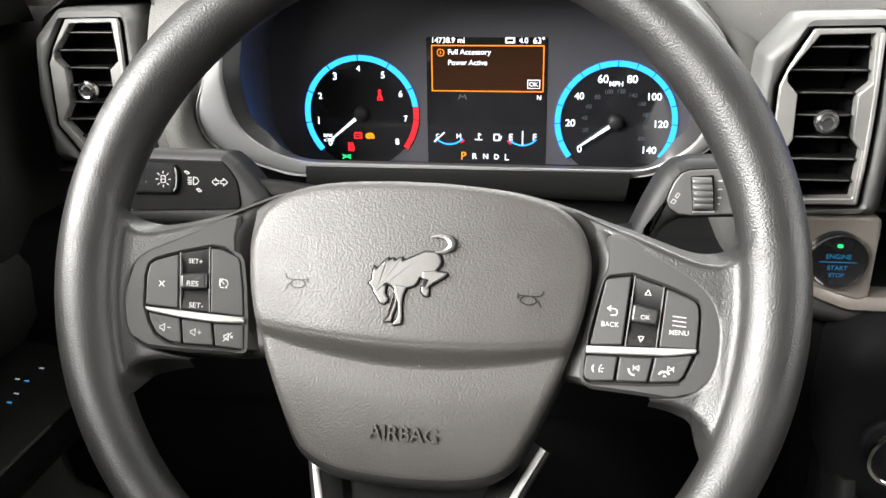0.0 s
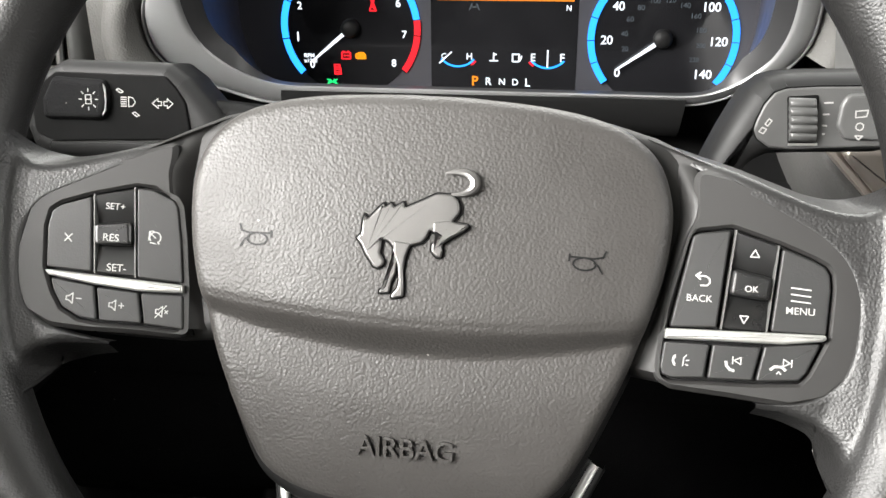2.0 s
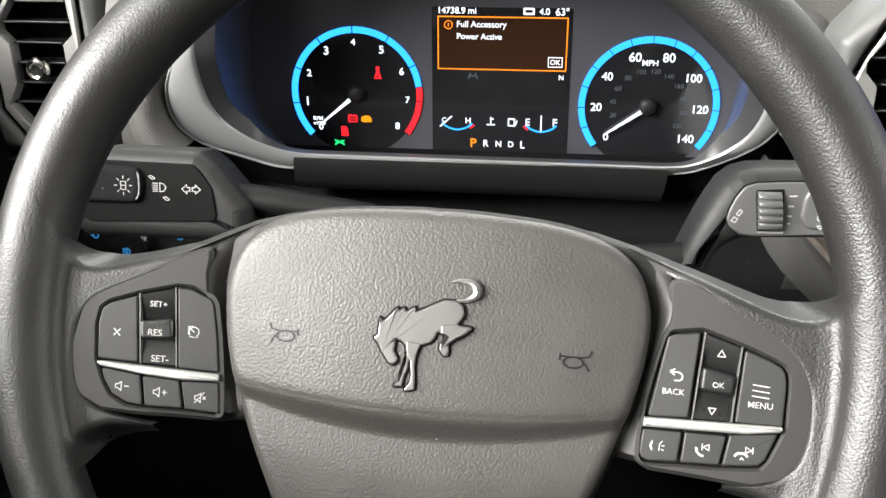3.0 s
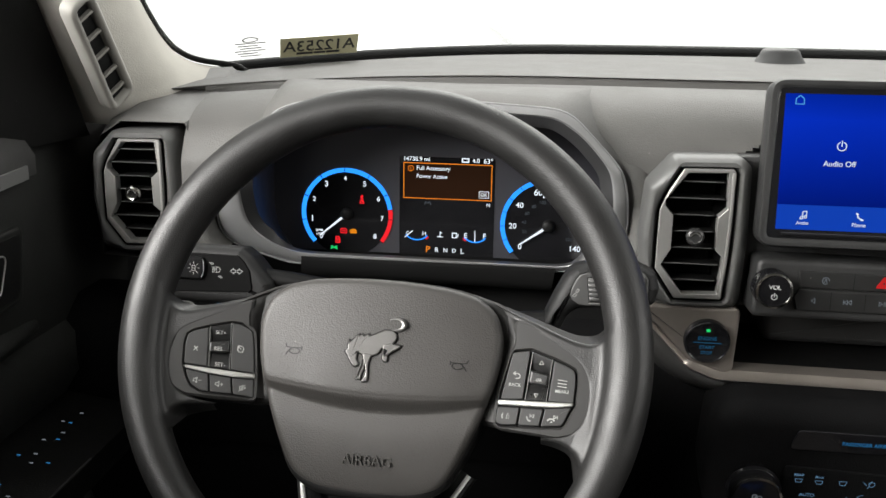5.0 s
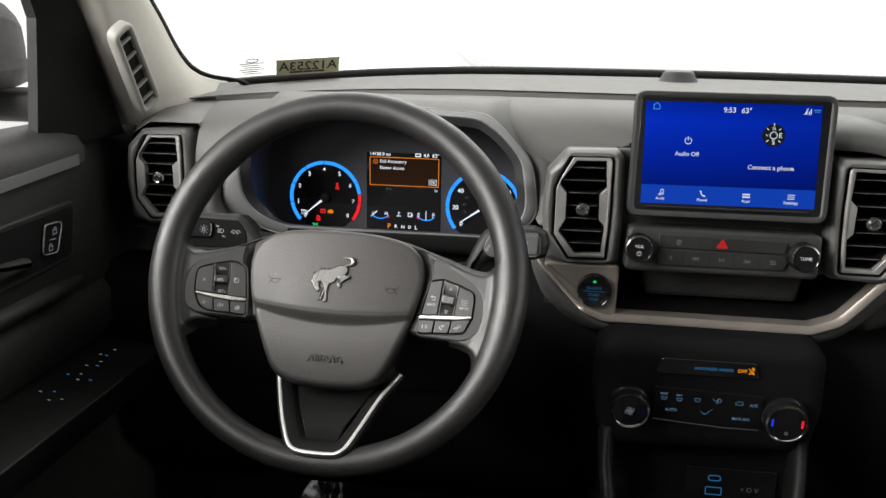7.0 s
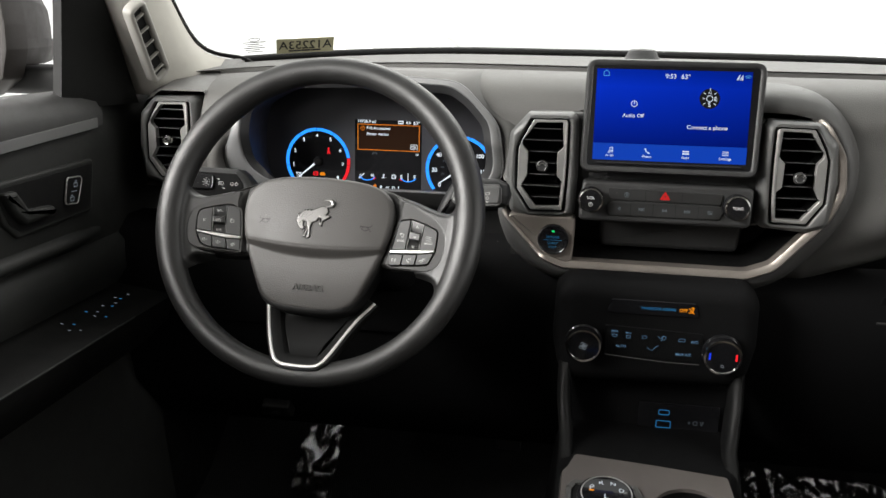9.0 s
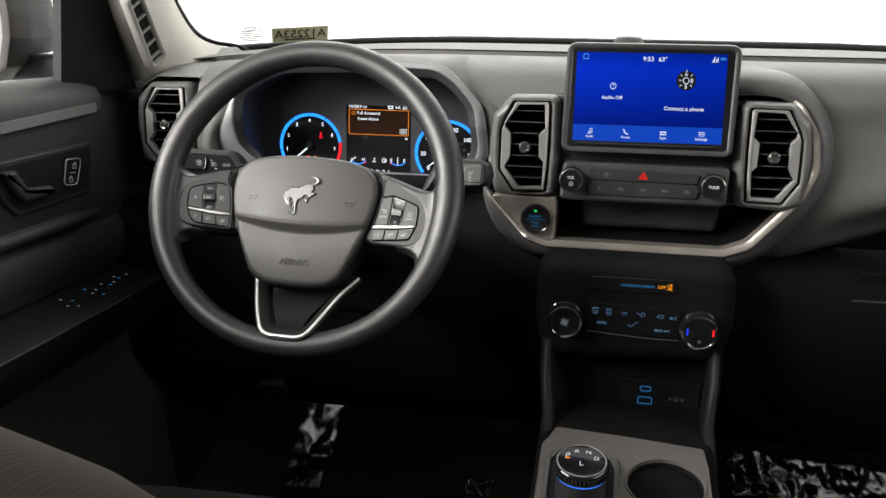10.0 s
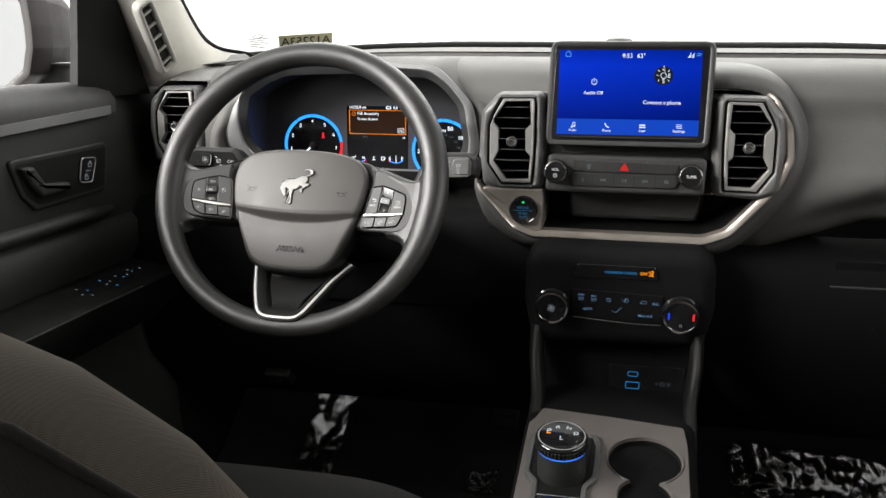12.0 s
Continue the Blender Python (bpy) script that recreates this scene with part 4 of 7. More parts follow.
def evened(pts, n, rounds):
    """A closed outline with n evenly spaced points, softened a number of rounds."""
    q = [Vector(p) for p in pts]
    steps = [0.0]
    for i in range(len(q)):
        steps.append(steps[-1] + (q[(i + 1) % len(q)] - q[i]).length)
    at = np.arange(n) * steps[-1] / n
    xs = np.interp(at, steps, [p.x for p in q] + [q[0].x])
    ys = np.interp(at, steps, [p.y for p in q] + [q[0].y])
    for _ in range(rounds):
        xs = 0.5 * xs + 0.25 * (np.roll(xs, 1) + np.roll(xs, -1))
        ys = 0.5 * ys + 0.25 * (np.roll(ys, 1) + np.roll(ys, -1))
    return [(float(a), float(b)) for a, b in zip(xs, ys)]


HOOD_OUT, HOOD_IN = evened(rounded(HOOD_OUT, 0.008, 4), 140, 3), evened(rounded(HOOD_IN, 0.008, 4), 140, 3)
NEST_CORNERS = [(0.104, 1.030), (0.158, 0.974), (0.182, 0.9645), (0.398, 0.9635), (0.428, 0.975), (0.482, 1.036), (0.496, 1.070), (0.4915, 1.110), (0.466, 1.153), (0.43, 1.157), (0.16, 1.157), (0.130, 1.151), (0.108, 1.10)]
NEST = rounded(NEST_CORNERS, 0.030, 4)
dash = thing("dashboard", "dark grey soft plastic dashboard with a stepped top", "dashboard")


def screen_foot(x):
    return 0.985 - 0.42 * (x - MID) ** 2


def pad_section(x):
    """The dashboard's outline from the windscreen foot down to the knees."""
    d = abs(x - MID)
    foot, zt = screen_foot(x), 1.203 - 0.028 * max(d - 0.25, 0) ** 2 / 0.2
    side = min(max((x - 0.42) / 0.12, 0), 1)
    pts = [(foot + 0.05, zt - 0.012), (foot, zt), (0.5 * foot + 0.36, zt + 0.0005), (0.712, zt - 0.004), (0.704, zt - 0.007), (0.702, zt - 0.014), (0.697, zt - 0.013),
           (0.680, zt - 0.012), (0.645, zt - 0.019), (0.618, zt - 0.034), (0.604, zt - 0.056), (0.600 + 0.004 * side, 1.115), (0.600 - 0.008 * side, 1.07), (0.602 - 0.016 * side, 1.03), (0.604 - 0.014 * side, 1.00),
           (0.610, 0.972), (0.630, 0.95), (0.665, 0.94)]
    lift = 0.045 * min(max((x - 0.47) / 0.13, 0), 1)
    back = 0.09 * min(max((-0.286 - x) / 0.006, 0), 1)
    pts = [(y + back * min(max((1.172 - z) / 0.006, 0), 1), z) for y, z in pts]
    return [(y, z + lift * min(max((1.07 - z) / 0.09, 0), 1)) for y, z in pts]


def build_pad():
    bm = bmesh.new()
    xs = list(np.linspace(-0.40, -0.30, 11)) + list(np.arange(-0.2975, 0.53, 0.0025)) + list(np.linspace(0.54, 1.0, 47))
    cols = []
    for x in xs:
        s = smooth_path([(x, y, z) for y, z in pad_section(x)], 10)
        cols.append([bm.verts.new(p) for p in s])
    hole, wide, nest = inset(HOOD_OUT, -0.004), inset(HOOD_OUT, -0.011), rounded(NEST_CORNERS[:9] + [(0.43, 1.157), (0.21, 1.157), (0.19, 1.1445), (0.139, 1.1435), (0.120, 1.122), (0.117, 1.08), (0.114, 1.05)], 0.006, 3)
    for a, b in zip(cols, cols[1:]):
        for i in range(len(a) - 1):
            q = (a[i], a[i + 1], b[i + 1], b[i])
            c = sum((v.co for v in q), Vector()) / 4
            if c.x < -0.287 and c.y < 0.70:
                continue
            if -0.262 < c.x < 0.118 and c.z < (1.042 if c.x < 0.05 else 1.064):
                continue
            if c.y < 0.66 and (inside((c.x, c.z), wide if c.z < 1.118 else hole) or inside((c.x, c.z), nest)):
                continue
            bm.faces.new(q)
    bmesh.ops.delete(bm, geom=[v for v in bm.verts if not v.link_faces], context="VERTS")
    return bm


part("top_pad", build_pad(), DASH, dash, "grained grey top pad", smooth=40)
dome = part("speaker_dome", lathe([(0.036, -0.010), (0.033, 0.004), (0.026, 0.010), (0.0215, 0.017), (0.0195, 0.0215), (0.016, 0.0235), (0.001, 0.0245)], 32), DASH_HARD, dash, "black sensor dome")
dome.matrix_basis = pose(0.276, 0.885, 1.1945)
HF = upright(0, 0.59, 0)
hood = thing("cluster_hood", "grey instrument hood with a dark inner shroud", "instrument hood", HF)


def hood_back(z):
    """The hood's mouth leans back towards its foot."""
    return 0.040 * min(max((1.105 - z) / 0.075, 0), 1)


def hood_ring(ring, out, w, top=1.3):
    row = []
    for (x, z), (bx, bz) in zip(inset(ring, -out), ring):
        f = min(max((bz - 1.040) / 0.012, 0), 1) if out < 0 else 1
        x, z = bx + (x - bx) * f, bz + (z - bz) * f
        row.append((x, min(z, top), w - hood_back(z)))
    return row


def visor_ring(out, w_top, w_side, keep):
    """Above, the visor runs back into the dashboard; at the sides it flares out to the dashboard's face; its foot is left open."""
    row = []
    for x, z in inset(HOOD_OUT, -out):
        g = min(max((1.16 - z) / 0.03, 0), 1)
        row.append((x, min(z, 1.190), (1 - g) * w_top + g * (w_side - keep * hood_back(z))))
    k = next(i for i, p in enumerate(HOOD_OUT) if p[0] > 0.09 and p[1] > 1.062)
    return [p for p, (bx, bz) in list(zip(row, HOOD_OUT))[k:] if bx > -0.1 or bz > 1.046]


part("visor", stack([visor_ring(0.026, -0.105, -0.030, 0.0), visor_ring(0.021, -0.075, -0.0100, 0.0), visor_ring(0.014, -0.045, -0.0065, 0.0), visor_ring(0.006, -0.022, -0.0070, 0.06), visor_ring(0.0, -0.0105, -0.0105, 1.0)], False, False, False), DASH, hood, "grey grained visor", smooth=70)
foot = [(x, z) for x, z in HOOD_OUT if z < 1.066]
foot = sorted(foot, key=lambda p: math.atan2(p[1] - 1.09, p[0] + 0.07))
part("foot_skirt", stack([[(x + dx * (1 if x > -0.07 else -1) * min(abs(x + 0.07) / 0.15, 1), z - dz, -0.012 - dw - hood_back(z)) for x, z in foot] for dx, dz, dw in ((0, 0, 0), (0.004, 0.004, 0.002), (0.006, 0.016, 0.010), (0.004, 0.040, 0.030))], False, False, False), VOID, hood, "black skirt under the lip", smooth=60)
between = [[(a[0] + (b[0] - a[0]) * f, a[1] + (b[1] - a[1]) * f) for a, b in zip(HOOD_OUT, HOOD_IN)] for f in (0.10, 0.3, 0.9)]
part("lip", stack([hood_ring(HOOD_OUT, 0.0, -0.014), hood_ring(HOOD_OUT, 0.0, -0.005)] + [[(x, z, w - hood_back(z)) for x, z in ring] for ring, w in zip(between, (-0.0015, 0.0, 0.0012))] + [hood_ring(HOOD_IN, 0.0, 0.0006), hood_ring(HOOD_IN, -0.001, -0.001)], False, False), LIPGREY, hood, "satin grey lip", smooth=50)
part("lip_bead", tube([(x, z, w + 0.001) for x, z, w in hood_ring(HOOD_OUT, -0.0002, -0.0035)], 0.0011, 6, True), LIPGREY, hood, "thin raised bead round the lip", smooth=60)
part("inner_bevel", stack([hood_ring(HOOD_IN, -0.0008, -0.001), hood_ring(HOOD_IN, -0.006, -0.004), hood_ring(HOOD_IN, -0.0105, -0.008)], False, False), BEVELGREY, hood, "dark inner bevel", smooth=60)
FACE_OUT = [(-0.072 + (x + 0.072) * 1.0, 1.10 + (z - 1.10) * (0.86 if z > 1.10 else 1.5)) for x, z in HOOD_IN]
part("shroud", stack([hood_ring(HOOD_IN, -0.0104, -0.0078), [(x, z, -0.104) for x, z in FACE_OUT]], False, False), SHROUD, hood, "black inner shroud", smooth=60)
part("lower_bar", stack([[(-0.186, z, w), (-0.12, z, w), (-0.02, z, w), (0.046 + 0.15 * (z - 1.0365), z - 0.001, w)] for z, w in ((1.0330, -0.050), (1.0368, -0.046), (1.0375, -0.041), (1.0362, -0.0365), (1.0325, -0.0345), (1.022, -0.0350), (1.0160, -0.0370), (1.0135, -0.0430), (1.0130, -0.055))], False, False, False), VOID, hood, "black bar under the dials", smooth=50)

# instrument cluster
CF = upright(0, 0.694, 0)
cluster = thing("instrument_cluster", "lit instrument cluster with two blue ringed gauges and a centre display", "instruments", CF)
part("face", slab(inset(FACE_OUT, -0.006), -0.01, 0.0), DIALFACE, cluster, "black dial face paled for haze on its glass")


def dial(cx, cy, r, a0, a1, red=None):
    g = part("gauge", slab(circle(cx, cy, r * 0.97, 64), 0.0, 0.0004), GLOSS, cluster, "round black dial")
    split = red if red is not None else a1
    part("blue_ring", arc_band(cx, cy, r * 0.935, r * 1.03, a0, split, 0.0004, 0.0012, 60), G_BLUE, g, "glowing blue ring")
    if red is not None:
        part("red_zone", arc_band(cx, cy, r * 0.94, r * 1.03, red - 1, a1, 0.0004, 0.0012, 20), G_RED, g, "glowing red zone")
    return g


tach = dial(-0.1585, 1.0610, 0.0440, 222, -38, 8)
for k in range(9):
    a = radians(222 - 260 * k / 8)
    part("numeral", letters(str(k), -0.1585 + 0.0352 * math.cos(a), 1.061 + 0.0352 * math.sin(a), 0.0030 if k != 1 else 0.0010, 0.0006, 0.0002, bold=0.012), G_WHITE, tach)
    part("tick", strokes([[(-0.1585 + q * math.cos(a), 1.061 + q * math.sin(a)) for q in (0.0405, 0.0452)]], 0.0007, 0.0012), GLOSS, tach)
part("legend", letters("RPM", -0.1865, 1.0432, 0.0066, 0.0006, bold=0.01), G_WHITE, tach)
part("legend", letters("x1000", -0.1858, 1.0398, 0.0086, 0.0006, bold=0.01), G_WHITE, tach)
speed = dial(0.0375, 1.0575, 0.0445, 219, -39)
for k in range(8):
    a = radians(219 - 258 * k / 7)
    part("numeral", letters(str(20 * k), 0.0375 + 0.0340 * math.cos(a), 1.0575 + 0.0340 * math.sin(a), (0.0034, 0.0072, 0.0072, 0.0078, 0.0078, 0.0098, 0.0098, 0.0100)[k], 0.0006, 0.0002, bold=0.012), G_WHITE, speed)
for k in range(1, 12):
    a = radians(219 - 258 * k / 11.3)
    part("numeral", letters(str(20 * k), 0.0375 + 0.0235 * math.cos(a), 1.0575 + 0.0235 * math.sin(a), 0.0042 if k < 5 else 0.0056, 0.0006, 0.0002), G_DIM, speed)
for k in range(15):
    a = radians(219 - 258 * k / 14)
    part("tick", strokes([[(0.0375 + q * math.cos(a), 1.0575 + q * math.sin(a)) for q in (0.0412, 0.0459)]], 0.0005, 0.0012), GLOSS, speed)
part("legend", letters("MPH", 0.0365, 1.0862, 0.0100, 0.0006, bold=0.008), G_WHITE, speed)
for g, cx, cy, a in ((tach, -0.1585, 1.061, 219.5), (speed, 0.0375, 1.0575, 215)):
    a = radians(a)
    tip, root = (cx + 0.034 * math.cos(a), cy + 0.034 * math.sin(a)), (cx + 0.004 * math.cos(a), cy + 0.004 * math.sin(a))
    n = (-math.sin(a), math.cos(a))
    part("needle", slab([(root[0] + 0.0013 * n[0], root[1] + 0.0013 * n[1]), (tip[0] + 0.0005 * n[0], tip[1] + 0.0005 * n[1]), (tip[0] - 0.0005 * n[0], tip[1] - 0.0005 * n[1]), (root[0] - 0.0013 * n[0], root[1] - 0.0013 * n[1])], 0.003, 0.0038), G_WHITE, g, "white pointer")
    part("needle_hub", lathe([(0.0060, 0.0), (0.0057, 0.004), (0.0040, 0.0055), (0.001, 0.0058)], 24, cx, cy), BLACK, g, "black pointer hub")

disp = part("display", slab(rect(-0.0605, 1.071, 0.092, 0.098, 0.002), 0.0, 0.0003), GLOSS, cluster, "centre display")
part("message_panel", slab(rect(-0.0600, 1.0967, 0.0840, 0.0336), 0.0003, 0.0005), MSG, disp)
part("message_edge", strokes([rect(-0.0600, 1.0967, 0.0845, 0.0342) + [(-0.10225, 1.0796)]], 0.0008, 0.0005), G_ORANGE, disp, "orange message border")
W = [("14738.9 mi", -0.0895, 1.1178, 0.0245), ("4.0", -0.0330, 1.1178, 0.0068), ("63\u00b0", -0.0215, 1.1178, 0.0085), ("Full Accessory", -0.0735, 1.1085, 0.0325), ("Power Active", -0.0750, 1.1012, 0.0295), ("OK", -0.0248, 1.0852, 0.0066), ("N", -0.0205, 1.0752, 0.0030),
     ("R", -0.0695, 1.0288, 0.0036), ("N", -0.0610, 1.0287, 0.0038), ("D", -0.0525, 1.0286, 0.0036), ("L", -0.0445, 1.0285, 0.0030), ("H", -0.0820, 1.0445, 0.0034), ("E", -0.0415, 1.0445, 0.0028), ("F", -0.0232, 1.0445, 0.0028), ("C", -0.0985, 1.0445, 0.0028)]
for s, u, v, k in W:
    part("legend", letters(s, u, v, k, 0.0005, bold=0.008), G_WHITE, disp)
part("legend", letters("P", -0.0782, 1.0290, 0.0040, 0.0005, bold=0.02), G_ORANGE, disp, "orange letter P")
part("symbol", strokes([rect(-0.0248, 1.0852, 0.0090, 0.0062) + [(-0.0293, 1.0821)]], 0.0005, 0.0005), G_WHITE, disp)
part("symbol", strokes([arc(-0.0955, 1.1085, 0.0026, 0, 360, 18), [(-0.0955, 1.1075), (-0.0955, 1.1095)]], 0.0006, 0.0005), G_ORANGE, disp)
part("symbol", strokes([rect(-0.0430, 1.1178, 0.0060, 0.0032) + [(-0.046, 1.1162)]], 0.0012, 0.0005), G_WHITE, disp)
part("symbol", strokes([[(-0.0820, 1.0735), (-0.0805, 1.0770)], [(-0.0775, 1.0770), (-0.0760, 1.0735)], [(-0.0800, 1.0752), (-0.0780, 1.0752)]], 0.0008, 0.0005), G_DIM, disp)
for cx in (-0.0895, -0.0325):
    part("small_arc", arc_band(cx, 1.0520, 0.0135, 0.0146, 222, 318, 0.0003, 0.0006, 20), G_BLUE, disp, "blue arc of a small gauge")
part("red_mark", arc_band(-0.0895, 1.0520, 0.0150, 0.0162, 304, 318, 0.0003, 0.0006, 6), G_RED, disp)
part("red_mark", arc_band(-0.0325, 1.0520, 0.0150, 0.0162, 222, 236, 0.0003, 0.0006, 6), G_RED, disp)
part("pointer", strokes([[(-0.1010, 1.0400), (-0.0935, 1.0470)]], 0.0009, 0.0006), G_WHITE, disp)
part("pointer", strokes([[(-0.0325, 1.0385), (-0.0325, 1.0490)]], 0.0009, 0.0006), G_WHITE, disp)
part("symbol", strokes([[(-0.0690, 1.0420), (-0.0640, 1.0420)], [(-0.0665, 1.0420), (-0.0665, 1.0470)], [(-0.0665, 1.0460), (-0.0648, 1.0460)]], 0.0008, 0.0005), G_WHITE, disp)
part("symbol", strokes([rect(-0.0525, 1.0440, 0.0040, 0.0046) + [(-0.0545, 1.0417)], [(-0.0500, 1.0420), (-0.0488, 1.0450)]], 0.0009, 0.0005), G_WHITE, disp)


def warning(u, v, lines, mat, label):
    part("warning_light", strokes([[(u + a / 1000, v + b / 1000) for a, b in l] for l in lines], 0.0009, 0.0007), mat, cluster, label)


warning(-0.1435, 1.0755, [[(-2, -3.4), (0, 3), (2, -3.4), (-2, -3.4)], [(-0.6, 0), (0.8, -2)], arc(0, 3.2, 1.0, 0, 360, 8), [(-1, -1), (1, -1)]], G_RED, "red seat belt warning light")
warning(-0.1620, 1.0435, [rect(0, 0, 5.6, 4.0) + [(-2.8, -2.0)], [(-2, 2.6), (-1, 2.6)], [(1, 2.6), (2, 2.6)], [(-1.4, 0), (-0.4, 0)], [(0.6, 0), (1.8, 0)]], G_RED, "red battery warning light")
warning(-0.1525, 1.0435, [[(-3, -1.4), (-3, 1), (-1, 2), (2, 2), (3.2, 0.4), (3.2, -1.6), (-2, -1.8), (-3, -1.4)], [(-2, 0), (2.4, 0)], [(-2, 1), (2.4, 1)], [(-2, -1), (2.4, -1)]], G_AMBER, "amber engine warning light")
warning(-0.1680, 1.0345, [[(-2, -3), (-2, 3), (1.2, 3), (2, 0), (2, -3), (-2, -3)], [(-1.6, 0), (1.6, 0)], [(-1.6, 1.4), (1.0, 1.4)], [(-1, -1.6), (1.4, -1.6)]], G_RED, "red door warning light")
warning(-0.1720, 1.0262, [[(-3, -1.6), (-1.2, 1.6)], [(3, -1.6), (1.2, 1.6)], [(-2.4, 0), (2.4, 0)], [(-3.2, 1.6), (3.2, -1.2)], [(3.2, 1.6), (-3.2, -1.2)]], G_GREEN, "green lamp indicator light")

# ---------------------------------------------------------------- air vents
VENT_MOUTH = [(-12.8, 50), (18, 51), (19.8, 22), (12.8, 15), (13.3, -12), (19.4, -18.4), (17.5, -48.5), (-10.5, -49.5), (-28.8, -26), (-21.5, -12), (-21.8, 15), (-28.4, 22.5), (-28.6, 27.7)]
VENT_LIP = [(-16.2, 53.5), (21.8, 54), (24, 50.8), (24.4, 3.3), (23, -30), (21.3, -53), (-16.2, -53.6), (-32.8, -29), (-33, -6), (-32.7, 19.5), (-28.5, 31)]
VENT_HULL = [(-23, 61), (29, 62), (36, 56), (38, -3), (36, -60), (-19, -64), (-41, -57), (-47, -6.5), (-43.5, 38)]


def air_vent(name, m, flip, scale=1.0, label="", wide=1.0, knob=CHROME):
    ob = thing(name, label, "air vent", m, group="dashboard air vents")
    sx = -1 if flip else 1

    def fit_to(pts):
        return [(sx * wide * x / 1000, y * scale / 1000) for x, y in pts][::sx]
    mouth = rounded(fit_to(VENT_MOUTH), 0.0012, 3)
    lip = rounded(fit_to(VENT_LIP), 0.002, 3)
    hull = rounded(fit_to(VENT_HULL), 0.009, 4)
    ditch = inset(lip, -0.0015)
    part("surround", holed(hull, ditch, -0.045, 0.0, 0.006), VENTGREY, ob, "grey angular surround", smooth=50)
    part("ditch", stack([[(x, y, -0.001) for x, y in ditch], [(x, y, -0.006) for x, y in inset(lip, 0.0005)]], False, False), VOID, ob, "dark gap round the frame")
    part("bright_frame", holed(lip, mouth, -0.010, -0.0004, 0.0010), VENTFRAME, ob, "satin grey inner frame with two tabs", smooth=30)
    part("silver_strip", slab(rounded(fit_to([(20.6, 51), (22.6, 51.5), (23.4, 49), (23.6, 3.3), (22.2, -30), (20.6, -51.5), (18.9, -50), (20.6, -19), (21.2, 21)]), 0.0006, 2), -0.002, 0.0006, 0.0006), SATIN, ob, "bright silver side strip", smooth=40)
    part("throat", stack([[(x, y, -0.0016) for x, y in inset(mouth, -0.0004)], [(x, y, -0.034) for x, y in inset(mouth, 0.001)]], False, True), VOID, ob, "deep black vent mouth")
    core = inset(mouth, 0.0006)
    for k in range(7):
        v = (-39.5 + 13.5 * k) * scale / 1000
        us = [u for u in np.linspace(-0.045, 0.045, 181) if inside((u, v), core)]
        if us:
            lou = part("louvre", slab([(v - 0.0006, -0.024), (v + 0.0006, -0.024), (v + 0.0016, -0.0048), (v + 0.0012, -0.0040), (v + 0.0002, -0.0048)], min(us), max(us)), BLACK, ob)
            part("louvre_edge", box(min(us) + 0.002, max(us) - 0.002, v + 0.0011, v + 0.0017, -0.0046, -0.0037), VENTGREY, ob)
            lou.data.transform(Matrix(((0, 0, 1, 0), (1, 0, 0, 0), (0, 1, 0, 0), (0, 0, 0, 1))))
    ku, kv = sx * -0.0040, -0.0005
    part("stem", lathe([(0.0036, -0.016), (0.0036, 0.001)], 16, ku, kv), BLACK, ob)
    kn = part("knob", lathe([(0.0050, -0.002), (0.0068, -0.0008), (0.0074, 0.0022), (0.0066, 0.0046), (0.0052, 0.0056), (0.0040, 0.0050), (0.0004, 0.0046)], 14, ku, kv), knob, ob, "round vent knob", smooth=20)
    part("grip_mark", strokes([arc(ku, kv, 0.0036, 20, 160, 10)], 0.0011, 0.0052), SATIN, kn)
    return ob


air_vent("air_vent", upright(0.1585, 0.5665, 1.0865, 0), False, 1.0, "black slatted air vent in a grey angular frame beside the screen", 1.0, KNOBGREY)
air_vent("air_vent", upright(0.4390, 0.560, 1.0862, 0), True, 1.0, "black slatted air vent in a grey angular frame, passenger side", 1.0, KNOBGREY)
air_vent("air_vent", upright(-0.3290, 0.605, 1.0935, 0), False, 0.90, "black slatted air vent with a bright knob by the driver's door", 0.98, CHROME)

# pod round the door-side vent
pod = part("side_pod", stack([
    [(-0.374, 0.618, 1.03), (-0.290, 0.612, 1.03), (-0.282, 0.612, 1.06), (-0.278, 0.612, 1.140), (-0.286, 0.615, 1.156), (-0.345, 0.615, 1.156), (-0.366, 0.615, 1.142), (-0.378, 0.618, 1.115)],
    [(-0.385, 0.66, 1.03), (-0.285, 0.66, 1.03), (-0.276, 0.66, 1.06), (-0.272, 0.66, 1.146), (-0.281, 0.66, 1.166), (-0.350, 0.66, 1.164), (-0.376, 0.66, 1.152), (-0.392, 0.66, 1.125)],
    [(-0.43, 0.78, 1.03), (-0.285, 0.78, 1.03), (-0.276, 0.78, 1.06), (-0.280, 0.78, 1.178), (-0.300, 0.78, 1.193), (-0.360, 0.78, 1.188), (-0.40, 0.78, 1.176), (-0.43, 0.78, 1.165)]], False), DASH, dash, "rounded end of the dashboard by the door", smooth=60)

# ---------------------------------------------------------------- centre nest: tray, trim band, bolster
NF = upright(0, 0.566, 0)
nest = thing("centre_stack", "dark centre stack framed by a warm grey trim band", "centre stack", NF)
OPEN = slice(2, 46)


def along(rows, ends=6):
    """Strips that follow the open lower side of the nest; rows: how far out, and depth."""
    loops = []
    for d, w in rows:
        q, base = inset(NEST, -d)[OPEN], NEST[OPEN]
        n, row = len(q), []
        for i, ((x, y), (bx, by)) in enumerate(zip(q, base)):
            f = min(min(i, 1.0 * (n - 1 - i)) / ends, 1)
            row.append((bx + (x - bx) * (0.3 + 0.7 * f), by + (y - by) * (0.3 + 0.7 * f), w - (0.016 if i < n / 2 else 0.05) * (1 - f) ** 2))
        loops.append(row)
    return stack(loops, False, False, False)


